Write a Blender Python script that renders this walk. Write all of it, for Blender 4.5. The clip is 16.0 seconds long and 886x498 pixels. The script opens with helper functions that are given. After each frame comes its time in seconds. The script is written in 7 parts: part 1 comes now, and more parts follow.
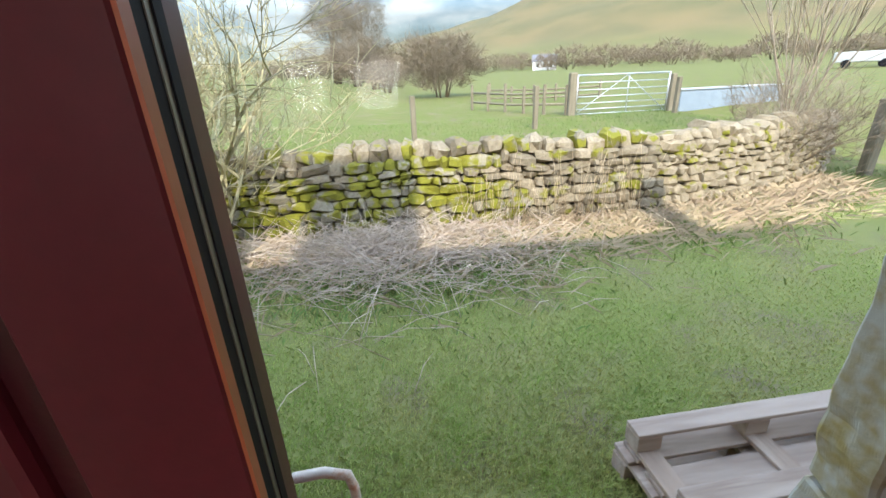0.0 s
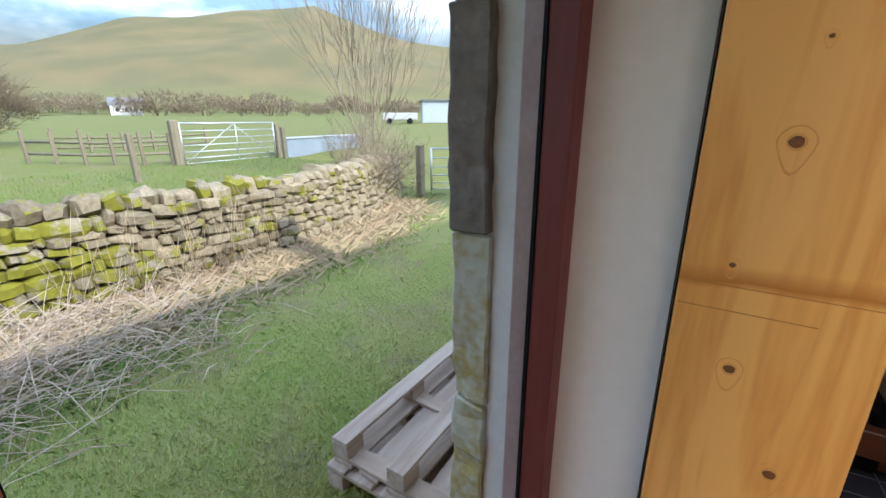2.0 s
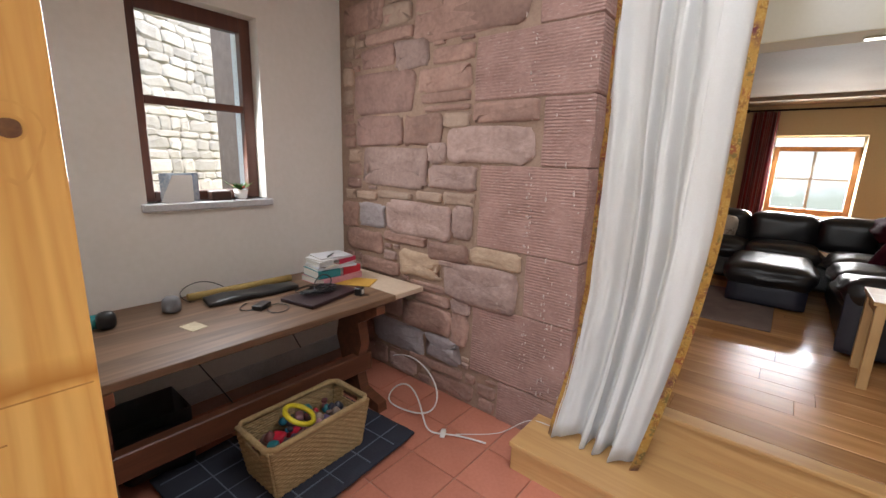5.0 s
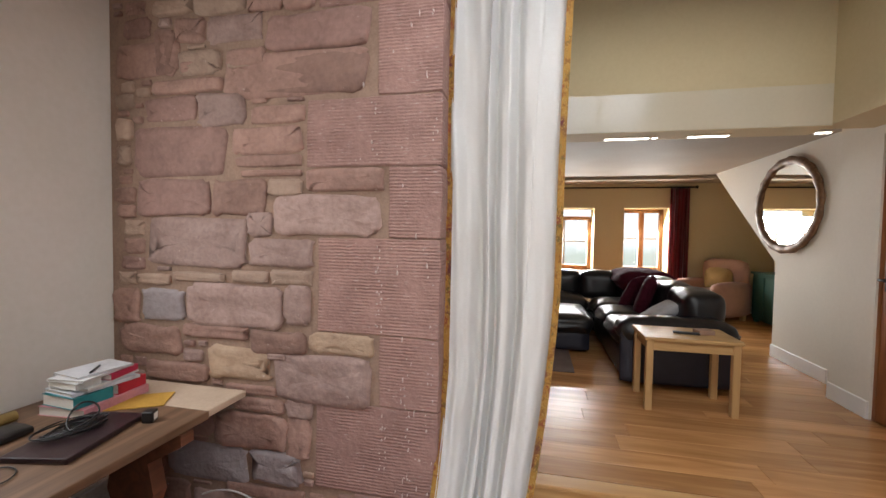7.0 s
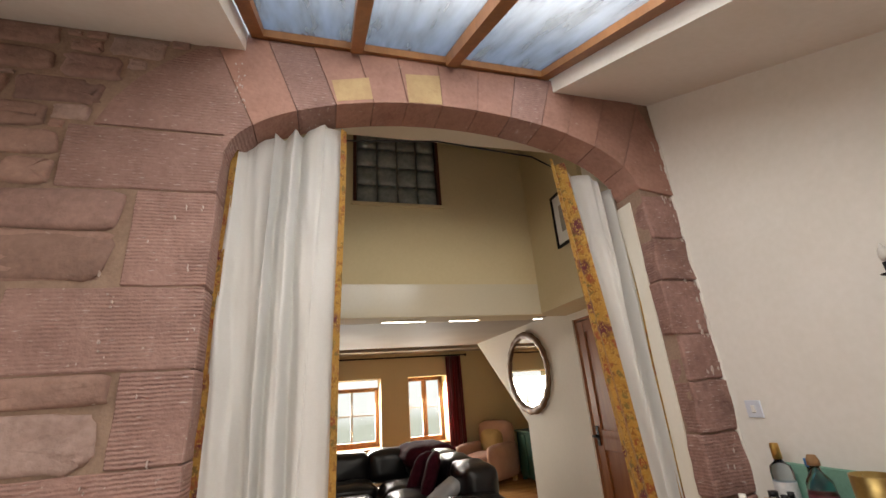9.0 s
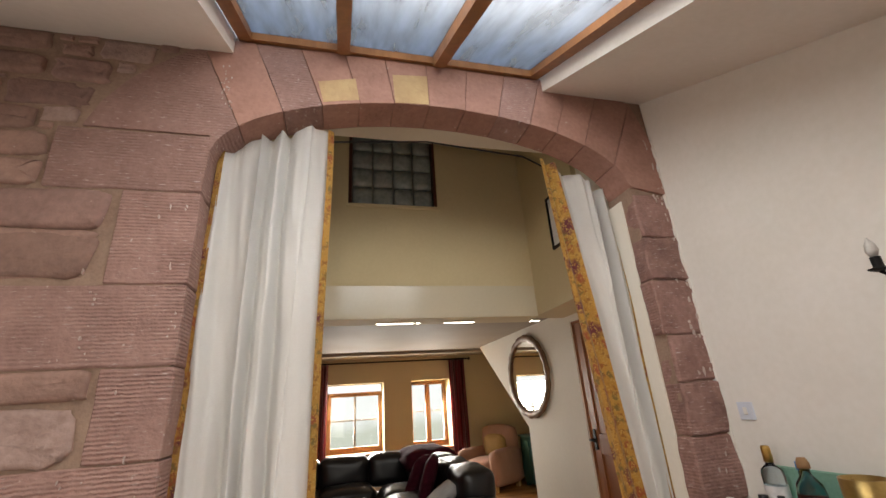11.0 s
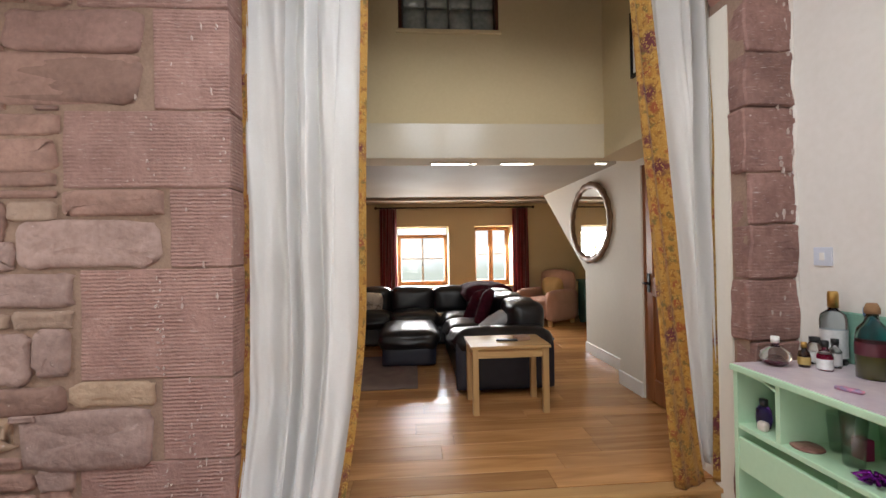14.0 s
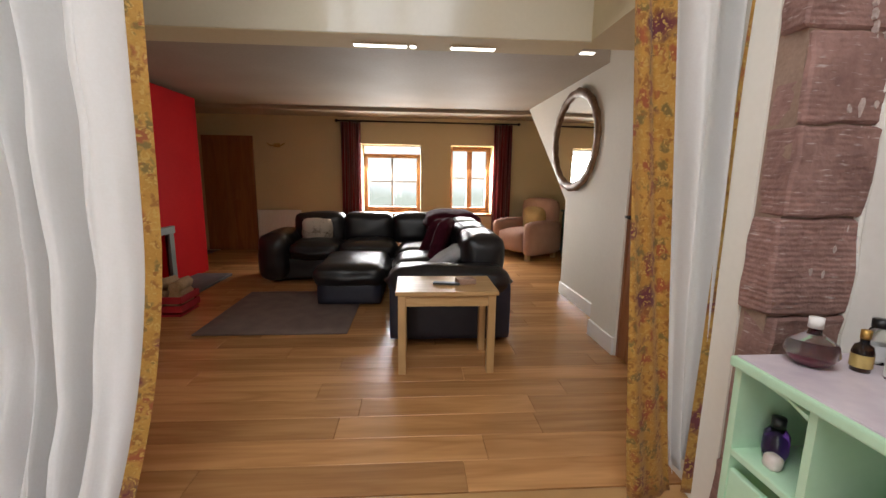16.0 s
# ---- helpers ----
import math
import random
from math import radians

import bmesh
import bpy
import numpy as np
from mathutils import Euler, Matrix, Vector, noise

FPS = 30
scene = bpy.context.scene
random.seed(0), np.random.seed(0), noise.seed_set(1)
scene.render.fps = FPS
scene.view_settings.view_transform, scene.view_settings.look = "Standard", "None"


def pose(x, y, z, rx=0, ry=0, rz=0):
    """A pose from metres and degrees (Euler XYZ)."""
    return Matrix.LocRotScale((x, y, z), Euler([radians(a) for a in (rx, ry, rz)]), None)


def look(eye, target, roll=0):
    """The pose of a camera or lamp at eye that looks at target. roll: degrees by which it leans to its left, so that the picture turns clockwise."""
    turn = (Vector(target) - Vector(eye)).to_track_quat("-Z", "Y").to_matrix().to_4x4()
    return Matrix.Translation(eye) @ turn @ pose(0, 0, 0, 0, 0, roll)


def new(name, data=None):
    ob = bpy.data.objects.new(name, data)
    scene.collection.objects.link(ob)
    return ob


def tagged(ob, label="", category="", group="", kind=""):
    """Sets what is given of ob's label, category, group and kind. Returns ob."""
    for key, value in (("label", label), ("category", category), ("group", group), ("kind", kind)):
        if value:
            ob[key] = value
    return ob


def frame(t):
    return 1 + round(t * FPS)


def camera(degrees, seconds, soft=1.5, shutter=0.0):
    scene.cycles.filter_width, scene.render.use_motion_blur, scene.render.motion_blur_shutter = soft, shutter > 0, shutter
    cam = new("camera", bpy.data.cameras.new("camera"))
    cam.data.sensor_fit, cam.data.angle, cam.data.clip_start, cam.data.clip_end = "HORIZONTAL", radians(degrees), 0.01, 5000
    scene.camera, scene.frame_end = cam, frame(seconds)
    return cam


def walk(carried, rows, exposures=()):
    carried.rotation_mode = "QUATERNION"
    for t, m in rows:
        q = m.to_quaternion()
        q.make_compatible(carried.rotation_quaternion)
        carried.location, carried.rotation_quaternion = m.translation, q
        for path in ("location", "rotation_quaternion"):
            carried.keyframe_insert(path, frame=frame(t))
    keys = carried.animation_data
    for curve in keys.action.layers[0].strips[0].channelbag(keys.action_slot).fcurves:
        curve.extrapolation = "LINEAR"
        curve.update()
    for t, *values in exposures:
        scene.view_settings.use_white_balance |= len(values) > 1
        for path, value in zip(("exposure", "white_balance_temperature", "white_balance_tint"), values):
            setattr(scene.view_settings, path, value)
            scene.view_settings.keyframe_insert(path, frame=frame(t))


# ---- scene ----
cam = camera(94.0, 16.0)
PATH = [
    (0, (0.461, 0.297, 1.576), (0.678, 2.137, 0.822), -2.3),
    (0.5, (0.461, 0.291, 1.572), (0.781, 2.116, 0.82), -1.8),
    (1, (0.424, 0.302, 1.585), (1.098, 2.031, 0.84), -1.1),
    (1.5, (0.364, 0.319, 1.579), (1.549, 1.775, 0.889), -0.8),
    (2, (0.351, 0.245, 1.592), (1.939, 1.308, 1.0), -0.3),
    (2.5, (0.385, 0.187, 1.599), (2.257, 0.701, 1.117), 0.0),
    (3, (0.427, 0.194, 1.606), (2.378, -0.004, 1.214), -0.4),
    (3.5, (0.429, 0.167, 1.613), (2.19, -0.696, 1.224), 0.1),
    (4, (0.417, 0.134, 1.619), (1.961, -1.081, 1.246), 0.7),
    (4.2, (0.418, 0.117, 1.618), (1.899, -1.175, 1.248), 1.0),
    (6.3, (0.778, -0.01, 1.575), (1.658, -1.753, 1.142), 1.9),
    (6.5, (0.777, -0.037, 1.594), (1.591, -1.83, 1.243), 1.9),
    (7, (0.866, -0.021, 1.616), (1.302, -1.971, 1.54), 0.9),
    (7.5, (0.888, 0.031, 1.664), (1.022, -1.957, 1.838), 0.6),
    (8, (0.867, 0.012, 1.71), (0.767, -1.931, 2.17), -0.6),
    (8.5, (0.827, 0.007, 1.751), (0.477, -1.866, 2.359), -1.9),
    (9, (0.787, 0.012, 1.772), (0.259, -1.8, 2.434), -4.2),
    (9.2, (0.775, 0.014, 1.77), (0.179, -1.763, 2.468), -5.0),
    (11.3, (0.646, 0.03, 1.73), (0.23, -1.804, 2.41), -3.4),
    (11.5, (0.715, -0.033, 1.727), (0.387, -1.895, 2.38), -3.8),
    (12, (0.811, -0.008, 1.711), (0.707, -1.927, 2.267), -1.5),
    (12.5, (0.743, 0.01, 1.753), (0.757, -1.951, 2.144), -1.2),
    (13, (0.666, 0.027, 1.704), (0.62, -1.958, 1.945), -1.4),
    (13.5, (0.621, -0.005, 1.65), (0.466, -1.996, 1.766), -1.5),
    (14, (0.492, -0.043, 1.639), (0.354, -2.039, 1.651), -1.0),
    (14.5, (0.268, -0.137, 1.62), (0.215, -2.132, 1.491), -0.7),
    (15, (0.187, -0.283, 1.593), (0.11, -2.276, 1.434), -0.3),
    (15.5, (0.116, -0.535, 1.596), (-0.098, -2.51, 1.365), 0.1),
    (16, (-0.05, -0.811, 1.579), (-0.192, -2.777, 1.239), 0.8),
]
EXPOSURES = [(0, 2.7, 6550, 10), (1.6, 2.65, 6450, 10), (2.5, 2.25, 5900, 10), (3.0, 2.45, 5600, 10), (3.5, 2.8, 5800, 10), (4.2, 2.85, 6300, 10), (6.5, 2.65, 6100, 10), (7, 2.75, 6300, 10), (7.5, 2.8, 6700, 10), (9, 2.5, 7000, 10), (11.4, 2.48, 6900, 10), (12, 2.65, 7200, 10), (13, 2.75, 6800, 10), (14.5, 2.72, 6250, 10), (16, 2.75, 6350, 10)]
walk(cam, [(t, look(eye, target, roll)) for t, eye, target, roll in PATH], EXPOSURES)

# ---- world, sun, light ----
SUN_EL, SUN_AZ = 38.5, 4.0
world = bpy.data.worlds.new("sky")
scene.world = world
world.use_nodes = True
wn = world.node_tree
sky = wn.nodes.new("ShaderNodeTexSky")
sky.sky_type = "NISHITA"
sky.sun_disc = False
sky.sun_elevation = radians(SUN_EL)
sky.sun_rotation = radians(180 - SUN_AZ)
sky.air_density, sky.dust_density, sky.ozone_density = 1.0, 0.4, 1.0
# broken soft cloud over the whole sky
wtc, wmp, wno, wmr, wmx = [wn.nodes.new(k) for k in ("ShaderNodeTexCoord", "ShaderNodeMapping", "ShaderNodeTexNoise", "ShaderNodeMapRange", "ShaderNodeVectorMath")]
wmp.inputs["Scale"].default_value = (1.0, 1.0, 2.6)
wno.inputs["Scale"].default_value, wno.inputs["Detail"].default_value, wno.inputs["Roughness"].default_value = 4.0, 7, 0.55
wmr.inputs["From Min"].default_value, wmr.inputs["From Max"].default_value = 0.42, 0.66
wmr.inputs["To Min"].default_value, wmr.inputs["To Max"].default_value = 0.70, 1.45
wmx.operation = "SCALE"
wn.links.new(wtc.outputs["Generated"], wmp.inputs[0])
wn.links.new(wmp.outputs[0], wno.inputs["Vector"])
wn.links.new(wno.outputs[0], wmr.inputs["Value"])
# height ramp added: dims the low sky, boosts overhead to light the lawn
wsp, wel, wmu = [wn.nodes.new(k) for k in ("ShaderNodeSeparateXYZ", "ShaderNodeMapRange", "ShaderNodeMath")]
wel.inputs["From Min"].default_value, wel.inputs["From Max"].default_value = 0.13, 0.60
wel.inputs["To Min"].default_value, wel.inputs["To Max"].default_value = 0.10, 1.55
wmu.operation = "MULTIPLY"
wn.links.new(wtc.outputs["Generated"], wsp.inputs[0])
wn.links.new(wsp.outputs["Z"], wel.inputs["Value"])
wcl, whs = wn.nodes.new("ShaderNodeMapRange"), wn.nodes.new("ShaderNodeHueSaturation")
wcl.inputs["From Min"].default_value, wcl.inputs["From Max"].default_value = 0.44, 0.58
wcl.inputs["To Min"].default_value, wcl.inputs["To Max"].default_value = 1.05, 0.45
wn.links.new(wno.outputs[0], wcl.inputs["Value"])
wn.links.new(wcl.outputs[0], whs.inputs["Saturation"])
wn.links.new(sky.outputs[0], whs.inputs["Color"])
wn.links.new(whs.outputs[0], wmx.inputs[0])
wn.links.new(wmr.outputs[0], wmu.inputs[0])
wn.links.new(wel.outputs[0], wmu.inputs[1])
wn.links.new(wmu.outputs[0], wmx.inputs["Scale"])
wn.links.new(wmx.outputs[0], wn.nodes["Background"].inputs[0])
wn.nodes["Background"].inputs[1].default_value = 0.15

sun_data = bpy.data.lights.new("sun", "SUN")
sun_data.energy, sun_data.angle, sun_data.color = 1.0, radians(0.6), (1.0, 0.94, 0.85)
sun = new("sun", sun_data)
sun.matrix_world = look((0, 0, 30), (math.sin(radians(SUN_AZ)) * 10, 10 * math.cos(radians(SUN_AZ)), 30 - 10 * math.tan(radians(SUN_EL))))


def window_light(name, eye, target, w, h, watts):
    data = bpy.data.lights.new(name, "AREA")
    data.shape, data.size, data.size_y, data.energy = "RECTANGLE", w, h, watts
    data.color = (1.0, 0.98, 0.955)
    ob = new(name, data)
    ob.matrix_world = look(eye, target)
    return ob


window_light("daylight_skylight", (0.3, -0.80, 3.50), (0.3, -1.75, 1.2), 1.6, 0.9, 8)
door_light = window_light("daylight_garden_door", (0.62, 0.47, 1.1), (0.62, -2.0, 0.9), 0.46, 2.0, 1.3)
door_light.data.spread = radians(122)
window_light("daylight_side_window", (3.38, -0.98, 1.9), (2.0, -0.98, 1.5), 0.5, 1.0, 3.2)
window_light("daylight_living_window", (0.33, -8.47, 1.53), (0.33, -6.0, 0.0), 0.96, 1.1, 18)
window_light("daylight_living_window.001", (-1.05, -8.47, 1.53), (-1.05, -6.0, 0.0), 0.70, 1.1, 15)

# ---- materials ----


def mat(name, a, b=None, rough=0.6, metal=0.0, scale=6.0, fine=70.0, bump=0.15, stretch=(1, 1, 1), random_tint=0.0, sheen=0.0, coat=0.0, contrast=(0.35, 0.65), spec=0.5):
    """Two colours mixed by coarse and fine noise, with fine relief and uneven gloss."""
    m = bpy.data.materials.new(name)
    m.use_nodes = True
    n, l = m.node_tree.nodes, m.node_tree.links
    p = n["Principled BSDF"]
    b = b or tuple(c * 0.75 for c in a)
    tc = n.new("ShaderNodeTexCoord")
    mp = n.new("ShaderNodeMapping")
    mp.inputs["Scale"].default_value = stretch
    l.new(tc.outputs["Object"], mp.inputs[0])
    n1 = n.new("ShaderNodeTexNoise")
    n1.inputs["Scale"].default_value, n1.inputs["Detail"].default_value = scale, 5
    n2 = n.new("ShaderNodeTexNoise")
    n2.inputs["Scale"].default_value, n2.inputs["Detail"].default_value = fine, 4
    l.new(mp.outputs[0], n1.inputs["Vector"])
    l.new(mp.outputs[0], n2.inputs["Vector"])
    add = n.new("ShaderNodeMath")
    add.operation = "MULTIPLY_ADD"
    l.new(n2.outputs[0], add.inputs[0])
    add.inputs[1].default_value = 0.4
    half = n.new("ShaderNodeMath")
    half.operation = "MULTIPLY"
    half.inputs[1].default_value = 0.6
    l.new(n1.outputs[0], half.inputs[0])
    l.new(half.outputs[0], add.inputs[2])
    rp = n.new("ShaderNodeMapRange")
    rp.inputs["From Min"].default_value, rp.inputs["From Max"].default_value = contrast
    l.new(add.outputs[0], rp.inputs["Value"])
    mix = n.new("ShaderNodeMix")
    mix.data_type = "RGBA"
    mix.inputs["A"].default_value, mix.inputs["B"].default_value = (*a, 1), (*b, 1)
    l.new(rp.outputs[0], mix.inputs["Factor"])
    out = mix.outputs["Result"]
    if random_tint:
        oi = n.new("ShaderNodeObjectInfo")
        mr = n.new("ShaderNodeMapRange")
        mr.inputs["To Min"].default_value, mr.inputs["To Max"].default_value = 1 - random_tint, 1 + random_tint
        l.new(oi.outputs["Random"], mr.inputs["Value"])
        hs = n.new("ShaderNodeHueSaturation")
        l.new(out, hs.inputs["Color"])
        l.new(mr.outputs[0], hs.inputs["Value"])
        out = hs.outputs[0]
    l.new(out, p.inputs["Base Color"])
    rr = n.new("ShaderNodeMapRange")
    rr.inputs["To Min"].default_value, rr.inputs["To Max"].default_value = max(0.02, rough - 0.08), min(1.0, rough + 0.08)
    l.new(add.outputs[0], rr.inputs["Value"])
    l.new(rr.outputs[0], p.inputs["Roughness"])
    p.inputs["Metallic"].default_value = metal
    p.inputs["Specular IOR Level"].default_value = spec
    if coat:
        p.inputs["Coat Weight"].default_value = coat
    if sheen:
        p.inputs["Sheen Weight"].default_value = sheen
    if bump:
        bp = n.new("ShaderNodeBump")
        bp.inputs["Strength"].default_value, bp.inputs["Distance"].default_value = bump, 0.01
        l.new(add.outputs[0], bp.inputs["Height"])
        l.new(bp.outputs[0], p.inputs["Normal"])
    return m


def wood(name, a, b, rough=0.45, axis=0, ring=14.0, grain=3.0, random_tint=0.0, knots=False, coat=0.0, spec=0.5, bump=0.12):
    """Timber with long grain along one axis (0 x, 1 y, 2 z) and, if asked, dark round knots."""
    m = bpy.data.materials.new(name)
    m.use_nodes = True
    n, l = m.node_tree.nodes, m.node_tree.links
    p = n["Principled BSDF"]
    tc = n.new("ShaderNodeTexCoord")
    vec = tc.outputs["Object"]
    if random_tint:
        oi0 = n.new("ShaderNodeObjectInfo")
        sc = n.new("ShaderNodeVectorMath")
        sc.operation = "MULTIPLY_ADD"
        sc.inputs[1].default_value = (37.0, 23.0, 11.0)
        l.new(oi0.outputs["Random"], sc.inputs[0])
        l.new(vec, sc.inputs[2])
        vec = sc.outputs[0]
    mp = n.new("ShaderNodeMapping")
    s = [1.0, 1.0, 1.0]
    s[axis] = 0.09
    mp.inputs["Scale"].default_value = s
    l.new(vec, mp.inputs[0])
    n1 = n.new("ShaderNodeTexNoise")
    n1.inputs["Scale"].default_value, n1.inputs["Detail"].default_value, n1.inputs["Distortion"].default_value = ring, 3, 0.6
    l.new(mp.outputs[0], n1.inputs["Vector"])
    n2 = n.new("ShaderNodeTexNoise")
    n2.inputs["Scale"].default_value, n2.inputs["Detail"].default_value = ring * 9, 4
    l.new(mp.outputs[0], n2.inputs["Vector"])
    add = n.new("ShaderNodeMath")
    add.operation = "MULTIPLY_ADD"
    l.new(n2.outputs[0], add.inputs[0])
    add.inputs[1].default_value = 0.35
    sine = n.new("ShaderNodeMath")
    sine.operation = "PINGPONG"
    sine.inputs[1].default_value = 0.16
    l.new(n1.outputs[0], sine.inputs[0])
    k = n.new("ShaderNodeMath")
    k.operation = "MULTIPLY"
    k.inputs[1].default_value = grain
    l.new(sine.outputs[0], k.inputs[0])
    l.new(k.outputs[0], add.inputs[2])
    rp = n.new("ShaderNodeMapRange")
    rp.inputs["From Min"].default_value, rp.inputs["From Max"].default_value = 0.1, 0.75
    l.new(add.outputs[0], rp.inputs["Value"])
    mix = n.new("ShaderNodeMix")
    mix.data_type = "RGBA"
    mix.inputs["A"].default_value, mix.inputs["B"].default_value = (*a, 1), (*b, 1)
    l.new(rp.outputs[0], mix.inputs["Factor"])
    out = mix.outputs["Result"]
    if random_tint:
        mr = n.new("ShaderNodeMapRange")
        mr.inputs["To Min"].default_value, mr.inputs["To Max"].default_value = 1 - random_tint, 1 + random_tint
        l.new(oi0.outputs["Random"], mr.inputs["Value"])
        hs = n.new("ShaderNodeHueSaturation")
        l.new(out, hs.inputs["Color"])
        l.new(mr.outputs[0], hs.inputs["Value"])
        out = hs.outputs[0]
    l.new(out, p.inputs["Base Color"])
    p.inputs["Roughness"].default_value = rough
    p.inputs["Specular IOR Level"].default_value = spec
    p.inputs["Coat Weight"].default_value = coat
    bp = n.new("ShaderNodeBump")
    bp.inputs["Strength"].default_value, bp.inputs["Distance"].default_value = bump, 0.004
    l.new(add.outputs[0], bp.inputs["Height"])
    l.new(bp.outputs[0], p.inputs["Normal"])
    return m


def sandstone(name, a, b, tooled=False, tint=0.18):
    """Dressed or rubble sandstone with blotches, pale flecks and, if tooled, close horizontal chisel lines."""
    m = mat(name, a, b, rough=0.88, scale=7.0, fine=36.0, bump=0.7, random_tint=tint, spec=0.25)
    n, l = m.node_tree.nodes, m.node_tree.links
    p = n["Principled BSDF"]
    bp = next(x for x in n if x.type == "BUMP")
    bp.inputs["Distance"].default_value = 0.028
    tc = next(x for x in n if x.type == "TEX_COORD")
    fl = n.new("ShaderNodeTexNoise")
    fl.inputs["Scale"].default_value, fl.inputs["Detail"].default_value = 26.0, 6
    l.new(tc.outputs["Object"], fl.inputs["Vector"])
    fr = n.new("ShaderNodeMapRange")
    fr.inputs["From Min"].default_value, fr.inputs["From Max"].default_value = 0.70, 0.78
    l.new(fl.outputs[0], fr.inputs["Value"])
    mx = n.new("ShaderNodeMix")
    mx.data_type = "RGBA"
    old = p.inputs["Base Color"].links[0].from_socket
    l.new(fr.outputs[0], mx.inputs["Factor"])
    l.new(old, mx.inputs["A"])
    mx.inputs["B"].default_value = (0.62, 0.52, 0.46, 1)
    l.new(mx.outputs["Result"], p.inputs["Base Color"])
    if tooled:
        wv = n.new("ShaderNodeTexWave")
        wv.bands_direction = "Z"
        wv.inputs["Scale"].default_value, wv.inputs["Distortion"].default_value = 19.0, 2.4
        wv.inputs["Detail"].default_value, wv.inputs["Detail Scale"].default_value = 3.0, 1.6
        l.new(tc.outputs["Object"], wv.inputs["Vector"])
        b2 = n.new("ShaderNodeBump")
        b2.inputs["Strength"].default_value, b2.inputs["Distance"].default_value = 0.6, 0.007
        worn = n.new("ShaderNodeTexNoise")
        worn.inputs["Scale"].default_value, worn.inputs["Detail"].default_value = 5.0, 4
        l.new(tc.outputs["Object"], worn.inputs["Vector"])
        wr = n.new("ShaderNodeMapRange")
        wr.inputs["From Min"].default_value, wr.inputs["From Max"].default_value = 0.38, 0.62
        l.new(worn.outputs[0], wr.inputs["Value"])
        mu = n.new("ShaderNodeMath")
        mu.operation = "MULTIPLY"
        l.new(wv.outputs[0], mu.inputs[0])
        l.new(wr.outputs[0], mu.inputs[1])
        l.new(mu.outputs[0], b2.inputs["Height"])
        # pale chips along the chisel lines
        cm = n.new("ShaderNodeMapping")
        cm.inputs["Scale"].default_value = (9.0, 9.0, 60.0)
        cn = n.new("ShaderNodeTexNoise")
        cn.inputs["Scale"].default_value, cn.inputs["Detail"].default_value = 2.2, 5
        l.new(tc.outputs["Object"], cm.inputs[0])
        l.new(cm.outputs[0], cn.inputs["Vector"])
        cr_ = n.new("ShaderNodeMapRange")
        cr_.inputs["From Min"].default_value, cr_.inputs["From Max"].default_value = 0.61, 0.73
        cr_.inputs["To Max"].default_value = 0.6
        l.new(cn.outputs[0], cr_.inputs["Value"])
        cx = n.new("ShaderNodeMix")
        cx.data_type = "RGBA"
        l.new(cr_.outputs[0], cx.inputs["Factor"])
        l.new(mx.outputs["Result"], cx.inputs["A"])
        cx.inputs["B"].default_value = (0.62, 0.54, 0.50, 1)
        l.new(cx.outputs["Result"], p.inputs["Base Color"])
        l.new(bp.outputs[0], b2.inputs["Normal"])
        l.new(b2.outputs[0], p.inputs["Normal"])
    return m


def glass(name, gloss=0.02, tint=(1, 1, 1)):
    m = bpy.data.materials.new(name)
    m.use_nodes = True
    n, l = m.node_tree.nodes, m.node_tree.links
    n.remove(n["Principled BSDF"])
    tr = n.new("ShaderNodeBsdfTransparent")
    tr.inputs[0].default_value = (*tint, 1)
    gl = n.new("ShaderNodeBsdfGlossy")
    gl.inputs["Roughness"].default_value = 0.02
    mx = n.new("ShaderNodeMixShader")
    mx.inputs[0].default_value = gloss
    l.new(tr.outputs[0], mx.inputs[1])
    l.new(gl.outputs[0], mx.inputs[2])
    l.new(mx.outputs[0], n["Material Output"].inputs[0])
    return m


def solid_glass(name, colour=(1, 1, 1), rough=0.02, ior=1.45):
    m = bpy.data.materials.new(name)
    m.use_nodes = True
    p = m.node_tree.nodes["Principled BSDF"]
    p.inputs["Base Color"].default_value = (*colour, 1)
    p.inputs["Transmission Weight"].default_value = 1
    p.inputs["Roughness"].default_value, p.inputs["IOR"].default_value = rough, ior
    return m


def glowing(name, colour, strength):
    m = bpy.data.materials.new(name)
    m.use_nodes = True
    p = m.node_tree.nodes["Principled BSDF"]
    p.inputs["Base Color"].default_value = (*colour, 1)
    p.inputs["Emission Color"].default_value = (*colour, 1)
    p.inputs["Emission Strength"].default_value = strength
    return m


M_WHITE = mat("white_lime_plaster", (0.80, 0.77, 0.72), (0.74, 0.71, 0.65), rough=0.85, scale=2.0, fine=30, bump=0.12, spec=0.2)
M_CREAM = mat("cream_wall_paint", (0.64, 0.54, 0.335), (0.60, 0.50, 0.305), rough=0.8, scale=1.5, fine=40, bump=0.06, spec=0.25)
M_OFFWHITE = mat("off_white_wall_paint", (0.78, 0.74, 0.65), (0.74, 0.70, 0.61), rough=0.8, scale=1.5, fine=40, bump=0.06, spec=0.25)
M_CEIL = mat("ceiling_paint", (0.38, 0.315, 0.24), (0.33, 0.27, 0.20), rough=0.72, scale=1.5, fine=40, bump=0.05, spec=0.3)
M_RED = mat("deep_red_wall_paint", (0.52, 0.004, 0.006), (0.45, 0.003, 0.005), spec=0.12, rough=0.75, scale=2, fine=40, bump=0.05)
M_TERRA = mat("terracotta_tile", (0.52, 0.20, 0.13), (0.44, 0.16, 0.10), rough=0.6, scale=4, fine=50, bump=0.1, random_tint=0.08)
M_GROUT = mat("pale_grout", (0.40, 0.24, 0.18), (0.35, 0.2, 0.15), rough=0.9)
M_OAK = wood("oak_floorboard", (0.58, 0.30, 0.115), (0.37, 0.175, 0.062), rough=0.27, axis=0, ring=7, random_tint=0.17, coat=0.12)
